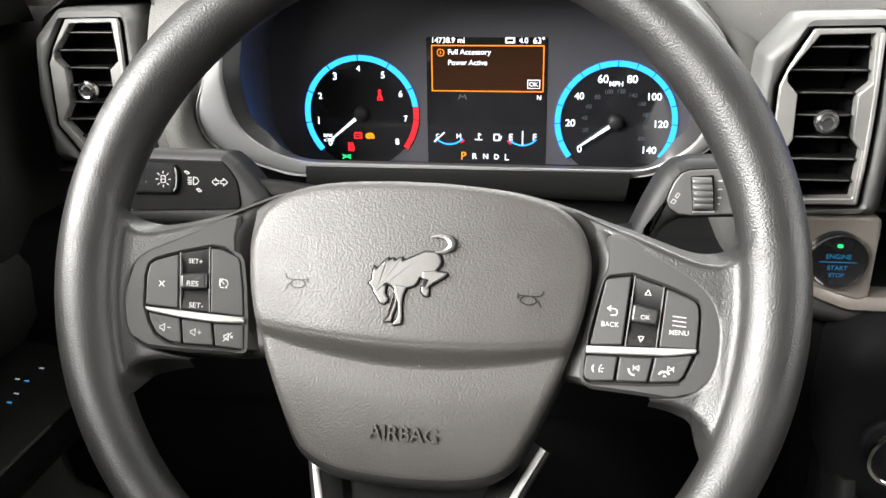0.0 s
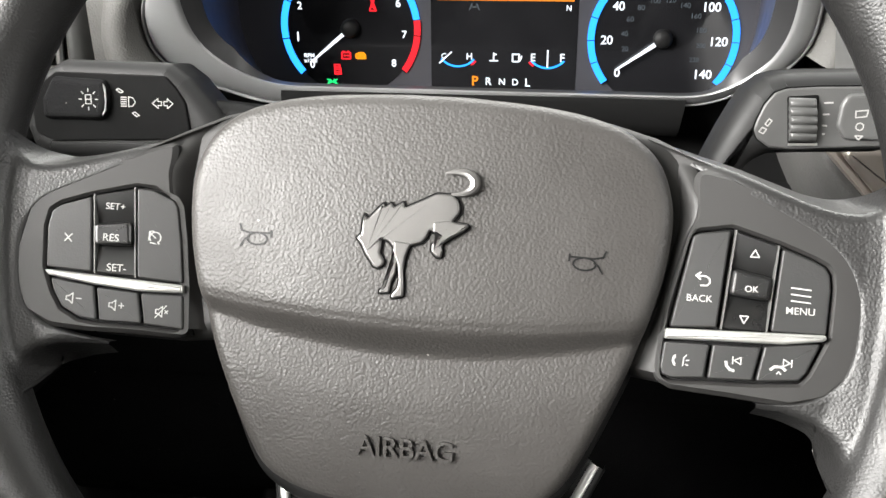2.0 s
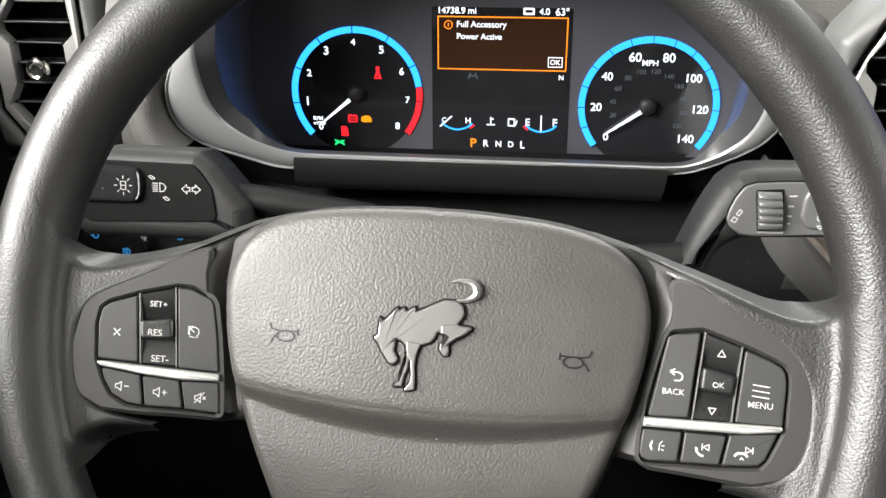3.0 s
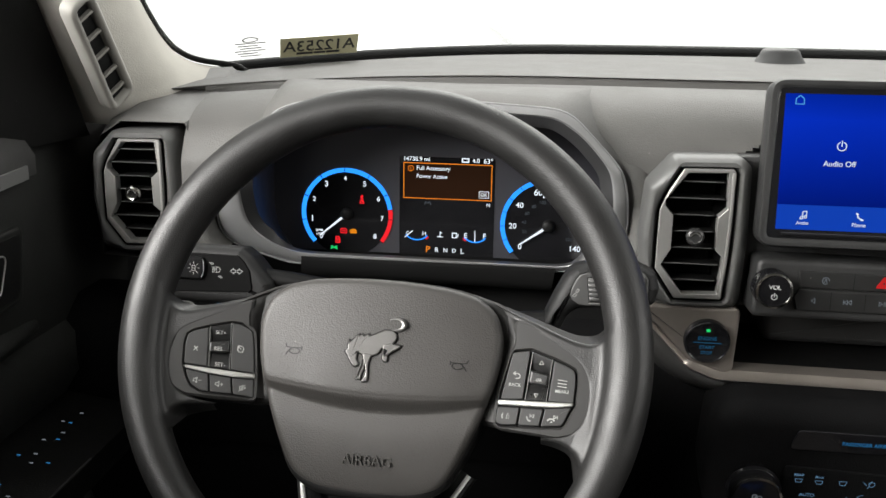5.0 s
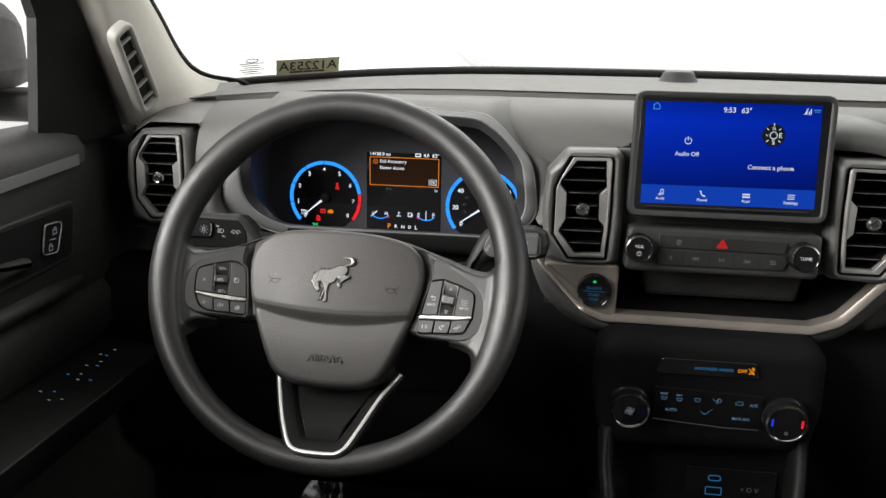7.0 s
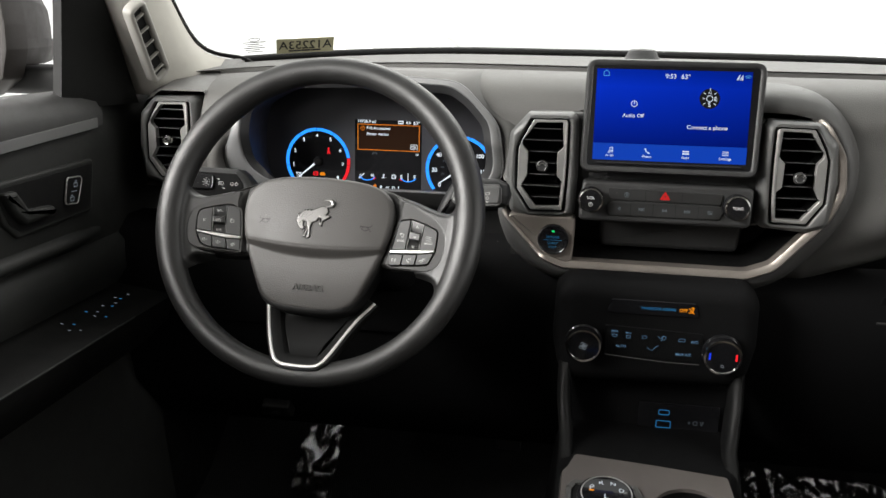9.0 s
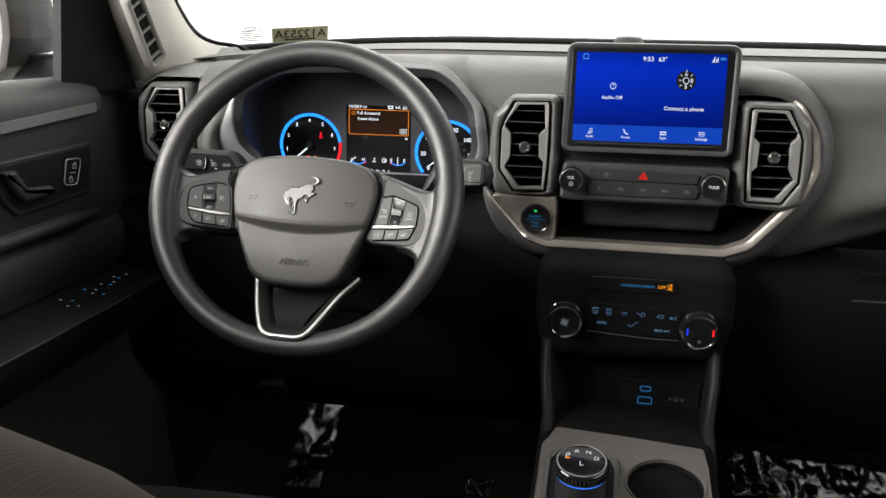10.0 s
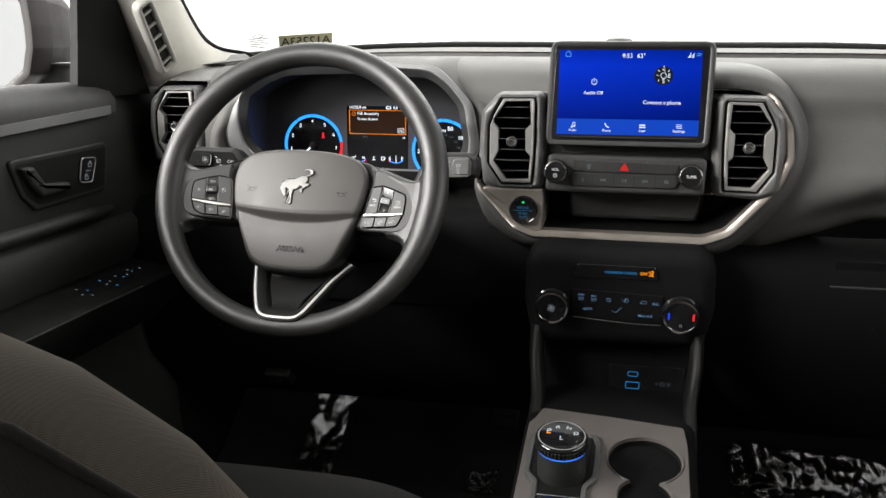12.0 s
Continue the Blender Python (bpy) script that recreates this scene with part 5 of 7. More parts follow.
def full_roll():
    """The padded roll under and beside the stack; it fades out beneath the driver's side vent."""
    loops = []
    ring = evened(rounded(NEST_CORNERS, 0.035, 8), 96, 3)
    low = max(range(96), key=lambda i: ring[i][1] - (1 if ring[i][0] > 0.22 else 0))
    ring = ring[low:] + ring[:low]
    keep = [i for i, (x, z) in enumerate(ring) if x > 0.22 or z < 1.050]
    for d, w in ((0.031, -0.13), (0.030, -0.09), (0.0278, -0.055), (0.0245, -0.030), (0.017, -0.0155), (0.010, -0.008), (0.004, -0.0065), (-0.0015, -0.010)):
        row = []
        for (x, z), (bx, bz) in zip(inset(ring, -d), ring):
            up = min(max((bz - 1.02) / 0.06, 0), 1)
            fade = min(max((bz - 1.0) / 0.05, 0), 1) * min(max((0.30 - bx) / 0.14, 0), 1)
            k = 1 - 0.95 * fade
            row.append((bx + (x - bx) * k, bz + (z - bz) * k, w - 0.006 * up - 0.010 * fade))
        loops.append([row[i] for i in keep])
    return stack(loops, False, False, False)


part("upper_roll", full_roll(), PADROLL, nest, "padded grey roll over the vents", smooth=70)
NI = inset(NEST, 0.0075)
part("trim_band", along([(0.0028, -0.014), (0.0022, -0.0035), (0.0, 0.0002), (-0.004, 0.0), (-0.008, -0.003), (-0.009, -0.03)]), BRONZE, nest, "warm grey metallic band", smooth=40)
part("back_wall", slab(NI, -0.15, -0.10), BLACK, nest, "black back of the recess")
part("upper_panel", slab(rounded([(0.185, 1.022), (0.41, 1.022), (0.41, 1.148), (0.185, 1.148)], 0.006), -0.10, -0.022, 0.004), DASH_HARD, nest, smooth=50)
part("left_cheek", slab(rounded([(0.112, 1.027), (0.160, 0.977), (0.188, 0.969), (0.195, 0.972), (0.197, 1.026)], 0.005, 3), -0.10, -0.0015, 0.003), BRONZE, nest, "warm grey panel round the start button", smooth=50)
part("tray_floor", slab(rounded([(0.196, 0.962), (0.43, 0.962), (0.43, 0.968), (0.196, 0.968)], 0.002), -0.12, -0.012, 0.002), BLACK, nest)
part("tray_step", slab(rounded([(0.228, 0.982), (0.392, 0.982), (0.400, 1.030), (0.222, 1.030)], 0.008), -0.10, -0.050, 0.006), DASH_HARD, nest, "grey panel above the tray", smooth=50)
part("recess_wall", along([(-0.009, -0.02), (-0.012, -0.06), (-0.016, -0.10)]), BLACK, nest, "dark side of the tray recess", smooth=60)

start = thing("start_button", "round black engine start stop button with blue letters", "button", upright(0.1713, 0.5640, 0.9985, 0))
part("collar", lathe([(0.0185, -0.004), (0.0185, 0.002), (0.017, 0.004), (0.0155, 0.003)], 40), GLOSS, start)
part("cap", lathe([(0.0155, -0.004), (0.0155, 0.0022), (0.0145, 0.003), (0.001, 0.0026)], 40), BLACK, start)
for s, v, k in (("ENGINE", 0.0035, 0.0150), ("START", -0.0040, 0.0120), ("STOP", -0.0088, 0.0092)):
    part("legend", letters(s, 0, v, k, 0.0032, 0.0001, bold=0.012), B_DIM, start)
part("line", strokes([[(-0.011, -0.0002), (0.011, -0.0002)]], 0.0006, 0.0032), B_DIM, start)
part("lamp", slab(rect(0, 0.0105, 0.0032, 0.0022, 0.0008), 0.002, 0.0036), G_GREEN, start, "green lamp")

# ---------------------------------------------------------------- touch screen
TS = upright(0.2982, 0.5600, 1.1480, 8)
screen = thing("touch_screen", "blue lit touch screen in a black rounded bezel", "screen", TS)
bez = rounded([(-0.1000, -0.0645), (0.0975, -0.0645), (0.1010, 0.0645), (-0.0975, 0.0645)], 0.013, 6)
part("bezel", stack([[(x, y, -0.045) for x, y in inset(bez, 0.012)], [(x, y, -0.018) for x, y in inset(bez, 0.001)], [(x, y, -0.002) for x, y in bez], [(x, y, 0.002) for x, y in inset(bez, 0.0015)], [(x, y, 0.0025) for x, y in inset(bez, 0.004)],
                     [(x, y, 0.0015) for x, y in inset(bez, 0.0065)], [(x, y, 0.0006) for x, y in inset(bez, 0.0075)]]), DASH_HARD, screen, "dark grey bezel", smooth=40)
pane = part("glass", slab(inset(bez, 0.0072), 0.0, 0.0011, 0.0002), GLOSS, screen, "glossy black glass")

part("chin", tube([(-0.082, -0.0540, 0.0006), (0.0, -0.0540, 0.0010), (0.079, -0.0536, 0.0006)], 0.0021, 10), GLOSS, pane, "glossy black lower edge of the glass", smooth=80)


def lit_blue():
    m, t, b = material("screen_blue")
    c = t.nodes.new("ShaderNodeTexCoord")
    sep = t.nodes.new("ShaderNodeSeparateXYZ")
    t.links.new(c.outputs["Object"], sep.inputs[0])
    r = node(t, "ShaderNodeMapRange", From_Min=-0.03, From_Max=0.055, To_Min=0.0, To_Max=1.0)
    t.links.new(sep.outputs["Y"], r.inputs["Value"])
    r2 = node(t, "ShaderNodeMapRange", From_Min=-0.09, From_Max=0.09, To_Min=0.98, To_Max=0.66)
    t.links.new(sep.outputs["X"], r2.inputs["Value"])
    ramp = t.nodes.new("ShaderNodeValToRGB")
    ramp.color_ramp.elements[0].color = (0.0, 0.004, 0.14, 1)
    ramp.color_ramp.elements[1].color = (0.0, 0.012, 0.26, 1)
    mid = ramp.color_ramp.elements.new(0.75)
    mid.color = (0.001, 0.022, 0.46, 1)
    t.links.new(r.outputs[0], ramp.inputs[0])
    b.inputs["Base Color"].default_value = (0, 0.003, 0.04, 1)
    b.inputs["Roughness"].default_value = 0.4
    b.inputs["Specular IOR Level"].default_value = 0.03
    t.links.new(ramp.outputs[0], b.inputs["Emission Color"])
    t.links.new(r2.outputs[0], b.inputs["Emission Strength"])
    return m


LIT = lit_blue()
BAR = glow("screen_bar_blue", (0.004, 0.055, 0.50), 0.80)
TEXTW = glow("screen_text_white", (0.80, 0.90, 1.0), 0.8)
TEXTD = glow("screen_text_blue", (0.10, 0.45, 1.0), 0.7)
lit = part("picture", slab([(-0.0862, -0.0502), (0.0840, -0.0496), (0.0848, 0.0533), (-0.0862, 0.0528)], 0.0011, 0.0014), LIT, screen, "blue home picture")
part("bar", slab([(-0.0862, -0.0502), (0.0840, -0.0496), (0.0842, -0.0306), (-0.0862, -0.0312)], 0.0014, 0.0016), BAR, lit)
for s, u, v, k in (("9:53", -0.0040, 0.0462, 0.0118), ("63\u00b0", 0.0125, 0.0462, 0.0095), ("Audio Off", -0.0430, 0.0010, 0.0240), ("Connect a phone", 0.0395, -0.0105, 0.0445), ("Audio", -0.0668, -0.0448, 0.0092), ("Phone", -0.0252, -0.0448, 0.0100), ("Apps", 0.0175, -0.0446, 0.0082), ("Settings", 0.0612, -0.0444, 0.0140)):
    part("legend", letters(s, u, v, k, 0.0016, 0.0001, bold=0.008), TEXTW, lit)
part("symbol", strokes([arc(-0.0425, 0.0143, 0.0033, 115, 425, 18), [(-0.0425, 0.0143), (-0.0425, 0.0185)]], 0.0007, 0.0016), TEXTW, lit)
part("symbol", strokes([[(-0.0785, 0.0450), (-0.0785, 0.0490), (-0.0755, 0.0515), (-0.0725, 0.0490), (-0.0725, 0.0450), (-0.0785, 0.0450)]], 0.0007, 0.0016), TEXTD, lit, "blue house symbol")
compass = part("compass", slab(circle(0.0400, 0.0225, 0.0112, 40), 0.0014, 0.0017), GLOSS, lit, "round black compass")
for s, u, v in (("N", 0, 0.0066), ("S", 0, -0.0066), ("E", 0.0066, 0), ("W", -0.0066, 0)):
    part("legend", letters(s, 0.0400 + u, 0.0225 + v, 0.0028, 0.0017, 0.0001, bold=0.01), TEXTW, compass)
part("symbol", strokes([arc(0.0400, 0.0225, 0.0034, 0, 360, 18), [(0.04, 0.0345), (0.04, 0.0315)]] + [[(0.04 + q * math.cos(a), 0.0225 + q * math.sin(a)) for q in (0.007, 0.0095)] for a in [math.pi / 4 + k * math.pi / 2 for k in range(4)]], 0.0007, 0.0017), TEXTW, compass)
part("symbol", strokes([[(-0.0668, -0.0410), (-0.0668, -0.0362), (-0.0640, -0.0356), (-0.0640, -0.0400)], arc(-0.0676, -0.0410, 0.0010, 0, 360, 8), arc(-0.0648, -0.0402, 0.0010, 0, 360, 8)], 0.0006, 0.0016), TEXTW, lit)
part("symbol", strokes([[(-0.0272, -0.0360), (-0.0262, -0.0390), (-0.0232, -0.0412)], [(-0.0278, -0.0362), (-0.0262, -0.0366)], [(-0.0236, -0.0404), (-0.0224, -0.0410)]], 0.0010, 0.0016), TEXTW, lit)
part("symbol", strokes([[(0.0145 + dx, -0.0375 - dy), (0.0160 + dx, -0.0375 - dy)] for dx in (0, 0.0025, 0.005) for dy in (0, 0.0026)], 0.0015, 0.0016), TEXTW, lit)
part("symbol", strokes([[(0.0580, -0.0362 - d), (0.0645, -0.0362 - d)] for d in (0, 0.002, 0.004)], 0.0007, 0.0016), TEXTW, lit)
part("symbol", strokes([[(0.0680, 0.0440), (0.0710, 0.0500)], [(0.0700, 0.0440), (0.0700, 0.0480)], [(0.0722, 0.0440), (0.0722, 0.0470)], [(0.0740, 0.0440), (0.0740, 0.0490)]], 0.0009, 0.0016), TEXTW, lit)
part("symbol", strokes([arc(0.0800, 0.0440, 0.0050, 50, 130, 8), arc(0.0800, 0.0440, 0.0030, 50, 130, 6)], 0.0007, 0.0016), TEXTD, lit)

# ---------------------------------------------------------------- audio panel
AF = upright(0.2970, 0.5520, 1.0500, 4)
audio = thing("audio_panel", "black audio control panel with two round knobs", "control panel", AF)
shell = rounded([(-0.0975, -0.0235), (0.0965, -0.0235), (0.0985, 0.0225), (-0.0945, 0.0235)], 0.007, 4)
part("shell", slab(shell, -0.05, 0.0, 0.004), DASH_HARD, audio, "dark grey shell", smooth=50)
strip = part("upper_keys", slab(rounded(mm([(-62, 2.5), (62, 1.5), (65, 14), (-64, 16)]), 0.002, 3), -0.002, 0.0022, 0.0008), BUTTON, audio, "row of black keys", smooth=40)
lowrow = part("lower_keys", slab(rounded(mm([(-63, -16), (62, -15.5), (66, -6), (62, 0.4), (-62, 1.2), (-66, -5)]), 0.002, 3), -0.002, 0.0026, 0.0010), BUTTON, audio, "row of black keys", smooth=40)
for u in (-38, -12.5, 12.5, 38):
    part("key_gap", slab(mm([(u - 0.25, -15.5), (u + 0.25, -15.5), (u + 0.25, 0.6), (u - 0.25, 0.6)]), 0.002, 0.0027), BLACK, lowrow)
for u in (-22, 19):
    part("key_gap", slab(mm([(u - 0.25, 2.2), (u + 0.25, 2.2), (u + 0.25, 15.4), (u - 0.25, 15.4)]), 0.001, 0.0023), BLACK, strip)
HAZ = glow("hazard_red", (0.9, 0.03, 0.03), 0.5)
part("hazard_mark", strokes([mm([(-5, 5.6), (5, 5.4), (0, 13.4), (-5, 5.6)]), mm([(-2.4, 7.4), (2.4, 7.3), (0, 11.2), (-2.4, 7.4)]), mm([(-4, 6.6), (4, 6.4)])], 0.0013, 0.0023), HAZ, strip, "red hazard triangle")
sign(strip, [arc(-43, 8.8, 2.6, 0, 300, 12), [(-44, 7.4), (-43, 10.4), (-42, 7.4)]], 0.55, 0.0023, B_WHITE)
for u, l in ((-51, [[(1.4, 2.4), (-1.6, 0), (1.4, -2.4), (1.4, 2.4)]]), (-25.5, [[(0, 2), (-3, 0), (0, -2), (0, 2)], [(3.4, 2), (0.4, 0), (3.4, -2), (3.4, 2)], [(-3.4, 2), (-3.4, -2)]]), (0, [[(-2.4, 2), (0.6, 0), (-2.4, -2), (-2.4, 2)], [(2, 2), (2, -2)], [(3.2, 2), (3.2, -2)]]),
             (25.5, [[(0, 2), (3, 0), (0, -2), (0, 2)], [(-3.4, 2), (-0.4, 0), (-3.4, -2), (-3.4, 2)], [(3.4, 2), (3.4, -2)]]), (51, [[(-2.6, -1.8), (2.6, -1.8), (2.6, 1.8), (-2.6, 1.8), (-2.6, -1.8)], [(-2.8, 2.2), (2.8, -2.2)]])):
    sign(lowrow, [[(u + 0.85 * a, -7.4 + 0.85 * b) for a, b in q] for q in l], 0.45, 0.0027, B_WHITE)


def dial_knob(name, u, v, r, host_m, label, h=0.016, n=48):
    ob = thing(name, label, "knob", host_m @ pose(u, v, 0), group="dashboard knobs")
    part("body", lathe([(r * 1.08, 0.0), (r * 1.08, 0.003), (r, 0.004), (r, h - 0.002), (r * 0.97, h)], n), GLOSS, ob, "black knob body")
    part("ring", lathe([(r * 0.99, h - 0.004), (r * 1.02, h - 0.002), (r * 1.0, h + 0.0006), (r * 0.90, h + 0.0010), (r * 0.86, h - 0.0006)], n), CHROME, ob, "bright knob ring", smooth=40)
    part("face", lathe([(r * 0.9, h - 0.004), (r * 0.88, h), (r * 0.5, h + 0.0003), (0.0003, h + 0.0004)], n), GLOSS, ob, "black knob face")
    return ob


vol = dial_knob("volume_knob", -0.0838, 0.0018, 0.0138, AF, "round black volume knob with a bright ring")
part("legend", letters("VOL", 0, 0.0030, 0.0092, 0.0166, 0.0001, bold=0.008), PALEINK, vol)
part("symbol", strokes([arc(0, -0.0045, 0.0021, 115, 425, 14), [(0, -0.0045), (0, -0.0016)]], 0.0006, 0.0166), PALEINK, vol)
tune = dial_knob("tuning_knob", 0.0792, 0.0006, 0.0138, AF, "round black tuning knob with a bright ring")
part("legend", letters("TUNE", 0, 0, 0.0118, 0.0166, 0.0001, bold=0.008), PALEINK, tune)

# ---------------------------------------------------------------- climate panel
KF = upright(0.2945, 0.540, 0.8800, -6)
climate = thing("climate_panel", "black climate panel with dim blue symbols", "control panel", KF)
body = rounded(mm([(-108, -58), (112, -52), (122, 0), (120, 58), (104, 80), (-100, 80), (-116, 58), (-118, 0)]), 0.030, 6)
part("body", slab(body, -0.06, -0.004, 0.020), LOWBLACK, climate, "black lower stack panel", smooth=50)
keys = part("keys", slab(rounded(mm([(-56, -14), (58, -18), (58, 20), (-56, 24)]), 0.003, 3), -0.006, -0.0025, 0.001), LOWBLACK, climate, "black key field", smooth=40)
part("edge", tube([(x / 1000, y / 1000, -0.0008) for x, y in ((-54, -13.4), (-20, -16), (20, -18.6), (56, -18.6))], 0.0005, 6), GREYTRIM, keys, "thin bright line")
notice = part("airbag_notice", slab(rounded(mm([(-56, 40), (52, 40), (46, 58), (-50, 58)]), 0.004, 3), -0.006, -0.002, 0.001), GLOSS, climate, "gloss black notice strip")
part("legend", letters("PASSENGER AIRBAG", 0.004, 0.0488, 0.0390, -0.0019, 0.0001, bold=0.008), B_BLUE, notice)
part("legend", letters("OFF", 0.0325, 0.0488, 0.0092, -0.0019, 0.0001, bold=0.02), G_AMBER, notice, "amber word OFF")
part("symbol", strokes([mm([(38.5, 46.4), (42.5, 46.4), (44, 52)]), mm([(40, 48), (43.5, 49)]), [(0.0425 + a / 1000, 0.0522 + b / 1000) for a, b in arc(0, 0, 0.9, 0, 360, 8)], mm([(38.4, 52), (44.6, 45.4)])], 0.0010, -0.0019), G_AMBER, notice)
for s, u, v, k in (("REAR", -44, 16.5, 7.6), ("MAX", -28, 15.6, 6.2), ("AUTO", -36, -2.2, 11.5), ("A/C", 48.5, 9.5, 8.0), ("MAX A/C", 37, -7.6, 17)):
    part("legend", letters(s, u / 1000, v / 1000, 1.05 * k / 1000, -0.0023, 0.0001, bold=0.004), B_PALE, keys)
BK = [[(-47, 12.6), (-41, 12.6), (-42, 9.6), (-46, 9.6), (-47, 12.6)], [(-31, 12), (-25, 12), (-26, 9), (-30, 9), (-31, 12)], [(-12.5, 13), (-6.5, 13), (-7.5, 9.4), (-11.5, 9.4), (-12.5, 13)],
      [(6, 14), (9, 11)], [(10, 8), (12.5, 15)], arc(12.8, 12, 2.4, 0, 360, 10), [(-5, -1.6), (-2, -4.6), (1, -4.6), (5, 0.6), (8, 1.2)], [(30, 9), (37, 9), (37, 12.4), (32, 12.6), (30, 11), (30, 9)]]
sign(keys, BK, 0.4, -0.0023, B_PALE)
fan = dial_knob("fan_knob", -0.0800, 0.0030, 0.0205, KF, "black fan speed knob with a bright ring")
part("symbol", strokes([[(0.0042 * math.cos(a), 0.0042 * math.sin(a)), (0.002 * math.cos(a + 0.6), 0.002 * math.sin(a + 0.6)), (0, 0)] for a in [k * math.pi / 2 for k in range(4)]] + [arc(0.0030 * math.cos(a), 0.0030 * math.sin(a), 0.0019, 0, 360, 8) for a in [0.5 + k * math.pi / 2 for k in range(4)]], 0.0005, 0.0166), B_WHITE, fan)
temp = dial_knob("temperature_knob", 0.0795, 0.0005, 0.0215, KF, "black temperature knob with blue and red marks")
part("cold_mark", slab(rect(-0.0148, 0.001, 0.0022, 0.0085, 0.0008), 0.016, 0.0168), glow("cold_blue", (0.02, 0.06, 1.0), 0.7), temp, "blue cold mark")
part("hot_mark", slab(rect(0.0150, 0.001, 0.0022, 0.0085, 0.0008), 0.016, 0.0168), G_RED, temp, "red warm mark")
part("symbol", strokes([arc(0, -0.0105, 0.0016, 0, 360, 10)], 0.0005, 0.0166), B_WHITE, temp)


# ---------------------------------------------------------------- lower dashboard
knee = thing("knee_panel", "black plastic knee panel under the steering wheel", "panel")
# These panel colours include the shade under the dashboard.
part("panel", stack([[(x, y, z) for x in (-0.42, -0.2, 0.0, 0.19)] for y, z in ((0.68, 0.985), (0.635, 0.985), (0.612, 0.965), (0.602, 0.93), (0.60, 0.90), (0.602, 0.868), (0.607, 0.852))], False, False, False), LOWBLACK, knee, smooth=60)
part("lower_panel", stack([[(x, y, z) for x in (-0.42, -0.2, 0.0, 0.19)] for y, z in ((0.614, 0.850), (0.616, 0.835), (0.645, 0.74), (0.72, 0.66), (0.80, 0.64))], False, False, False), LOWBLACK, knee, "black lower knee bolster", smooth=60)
lv = part("hood_release", slab(rounded(mm([(-24, -12), (24, -12), (20, 14), (-20, 14)]), 0.005, 4), -0.004, 0.010, 0.004), BLACK, knee, "black bonnet release lever", smooth=60)
lv.matrix_basis = upright(-0.215, 0.668, 0.705, -35)
part("symbol", strokes([mm([(-6, -3), (6, -3), (5, 1), (-5, 1), (-6, -3)]), mm([(-5, 1), (4, 6)])], 0.0009, 0.0101), GREYTRIM, lv)
glove = thing("glove_box", "black glove box under the passenger dashboard", "glove box")
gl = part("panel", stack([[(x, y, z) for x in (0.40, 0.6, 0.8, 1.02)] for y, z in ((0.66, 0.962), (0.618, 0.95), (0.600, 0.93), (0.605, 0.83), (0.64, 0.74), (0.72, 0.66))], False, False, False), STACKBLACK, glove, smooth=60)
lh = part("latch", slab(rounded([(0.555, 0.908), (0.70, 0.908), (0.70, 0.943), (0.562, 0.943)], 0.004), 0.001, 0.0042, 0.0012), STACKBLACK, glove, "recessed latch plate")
ll = part("latch_lip", slab(rounded([(0.558, 0.908), (0.70, 0.908), (0.70, 0.911), (0.558, 0.911)], 0.001, 2), 0.003, 0.0056, 0.0008), DASH_HARD, lh)
lh.matrix_basis = upright(0, 0.606, 0, 0)

# light switch panel by the driver's knee
lsw = thing("light_switch", "black headlamp switch with dim blue symbols", "switch", upright(-0.285, 0.600, 0.985, 4))
part("plate", slab(rounded(mm([(-30, -14), (-18, -15.5), (56, -15.5), (56, 14), (20, 17), (-26, 18), (-39, 14), (-40, 2)]), 0.008, 5), -0.02, 0.002, 0.004), BLACK, lsw, smooth=50)
dl = part("dial", lathe([(0.0135, 0.001), (0.0130, 0.009), (0.0112, 0.0125), (0.0100, 0.0128), (0.0003, 0.0120)], 40), GLOSS, lsw, "round black dial")
part("dial_edge", arc_band(0, 0, 0.0112, 0.0128, 25, 130, 0.009, 0.0124, 20), SATIN, dl, "bright dial edge")
part("symbol", strokes([arc(-0.001, -0.003, 0.0020, -90, 90, 8), [(-0.001, -0.005), (-0.001, -0.001)], [(-0.0035, -0.0015), (-0.002, -0.0015)], [(-0.0035, -0.0030), (-0.002, -0.0030)], [(-0.0035, -0.0045), (-0.002, -0.0045)]], 0.0007, 0.0128), B_BLUE, dl)
for u, v in ((-14, 13), (29, 11), (30, 4.2), (-26, 3)):
    part("symbol", strokes([[(u / 1000 + a, v / 1000 + b) for a, b in arc(0, 0, 0.0017, 0, 360, 10)], [(u / 1000 - 0.0032, v / 1000), (u / 1000 - 0.0020, v / 1000)]], 0.0007, 0.0021), B_BLUE, lsw)

# ---------------------------------------------------------------- centre console
console = thing("centre_console", "dark centre console with a warm grey top plate", "console")
CP = pose(0, 0.478, 0.765, 13, 0, 0)
part("tunnel", stack([[(x, y, z) for x, z in rounded([(0.185 - a, 0.42), (0.405 + a, 0.42), (0.396, h), (0.192, h)], 0.012, 3)] for y, a, h in ((0.70, 0.03, 0.755), (0.478, 0.01, 0.755), (0.10, 0.0, 0.668), (-0.45, 0.0, 0.66))]), LOWBLACK, console, "black console tunnel", smooth=50)


def keyhole(grow=0.0):
    """The cup holder's outline: a large round opening with a smaller one in front."""
    big, small, gap = 0.0412 + grow, 0.0290 + grow, 0.0620
    d = (gap * gap + big * big - small * small) / (2 * gap)
    t = math.degrees(math.acos(-d / big))
    top = [(0.3368 + big * math.sin(radians(q)), -0.0855 + big * math.cos(radians(q))) for q in np.linspace(t, -t, 44)]
    e = math.degrees(math.acos((gap - d) / small))
    low = [(0.3368 + small * math.sin(radians(q)), -0.0855 - gap + small * math.cos(radians(q))) for q in np.linspace(-e, -(360 - e), 30)]
    return top + low


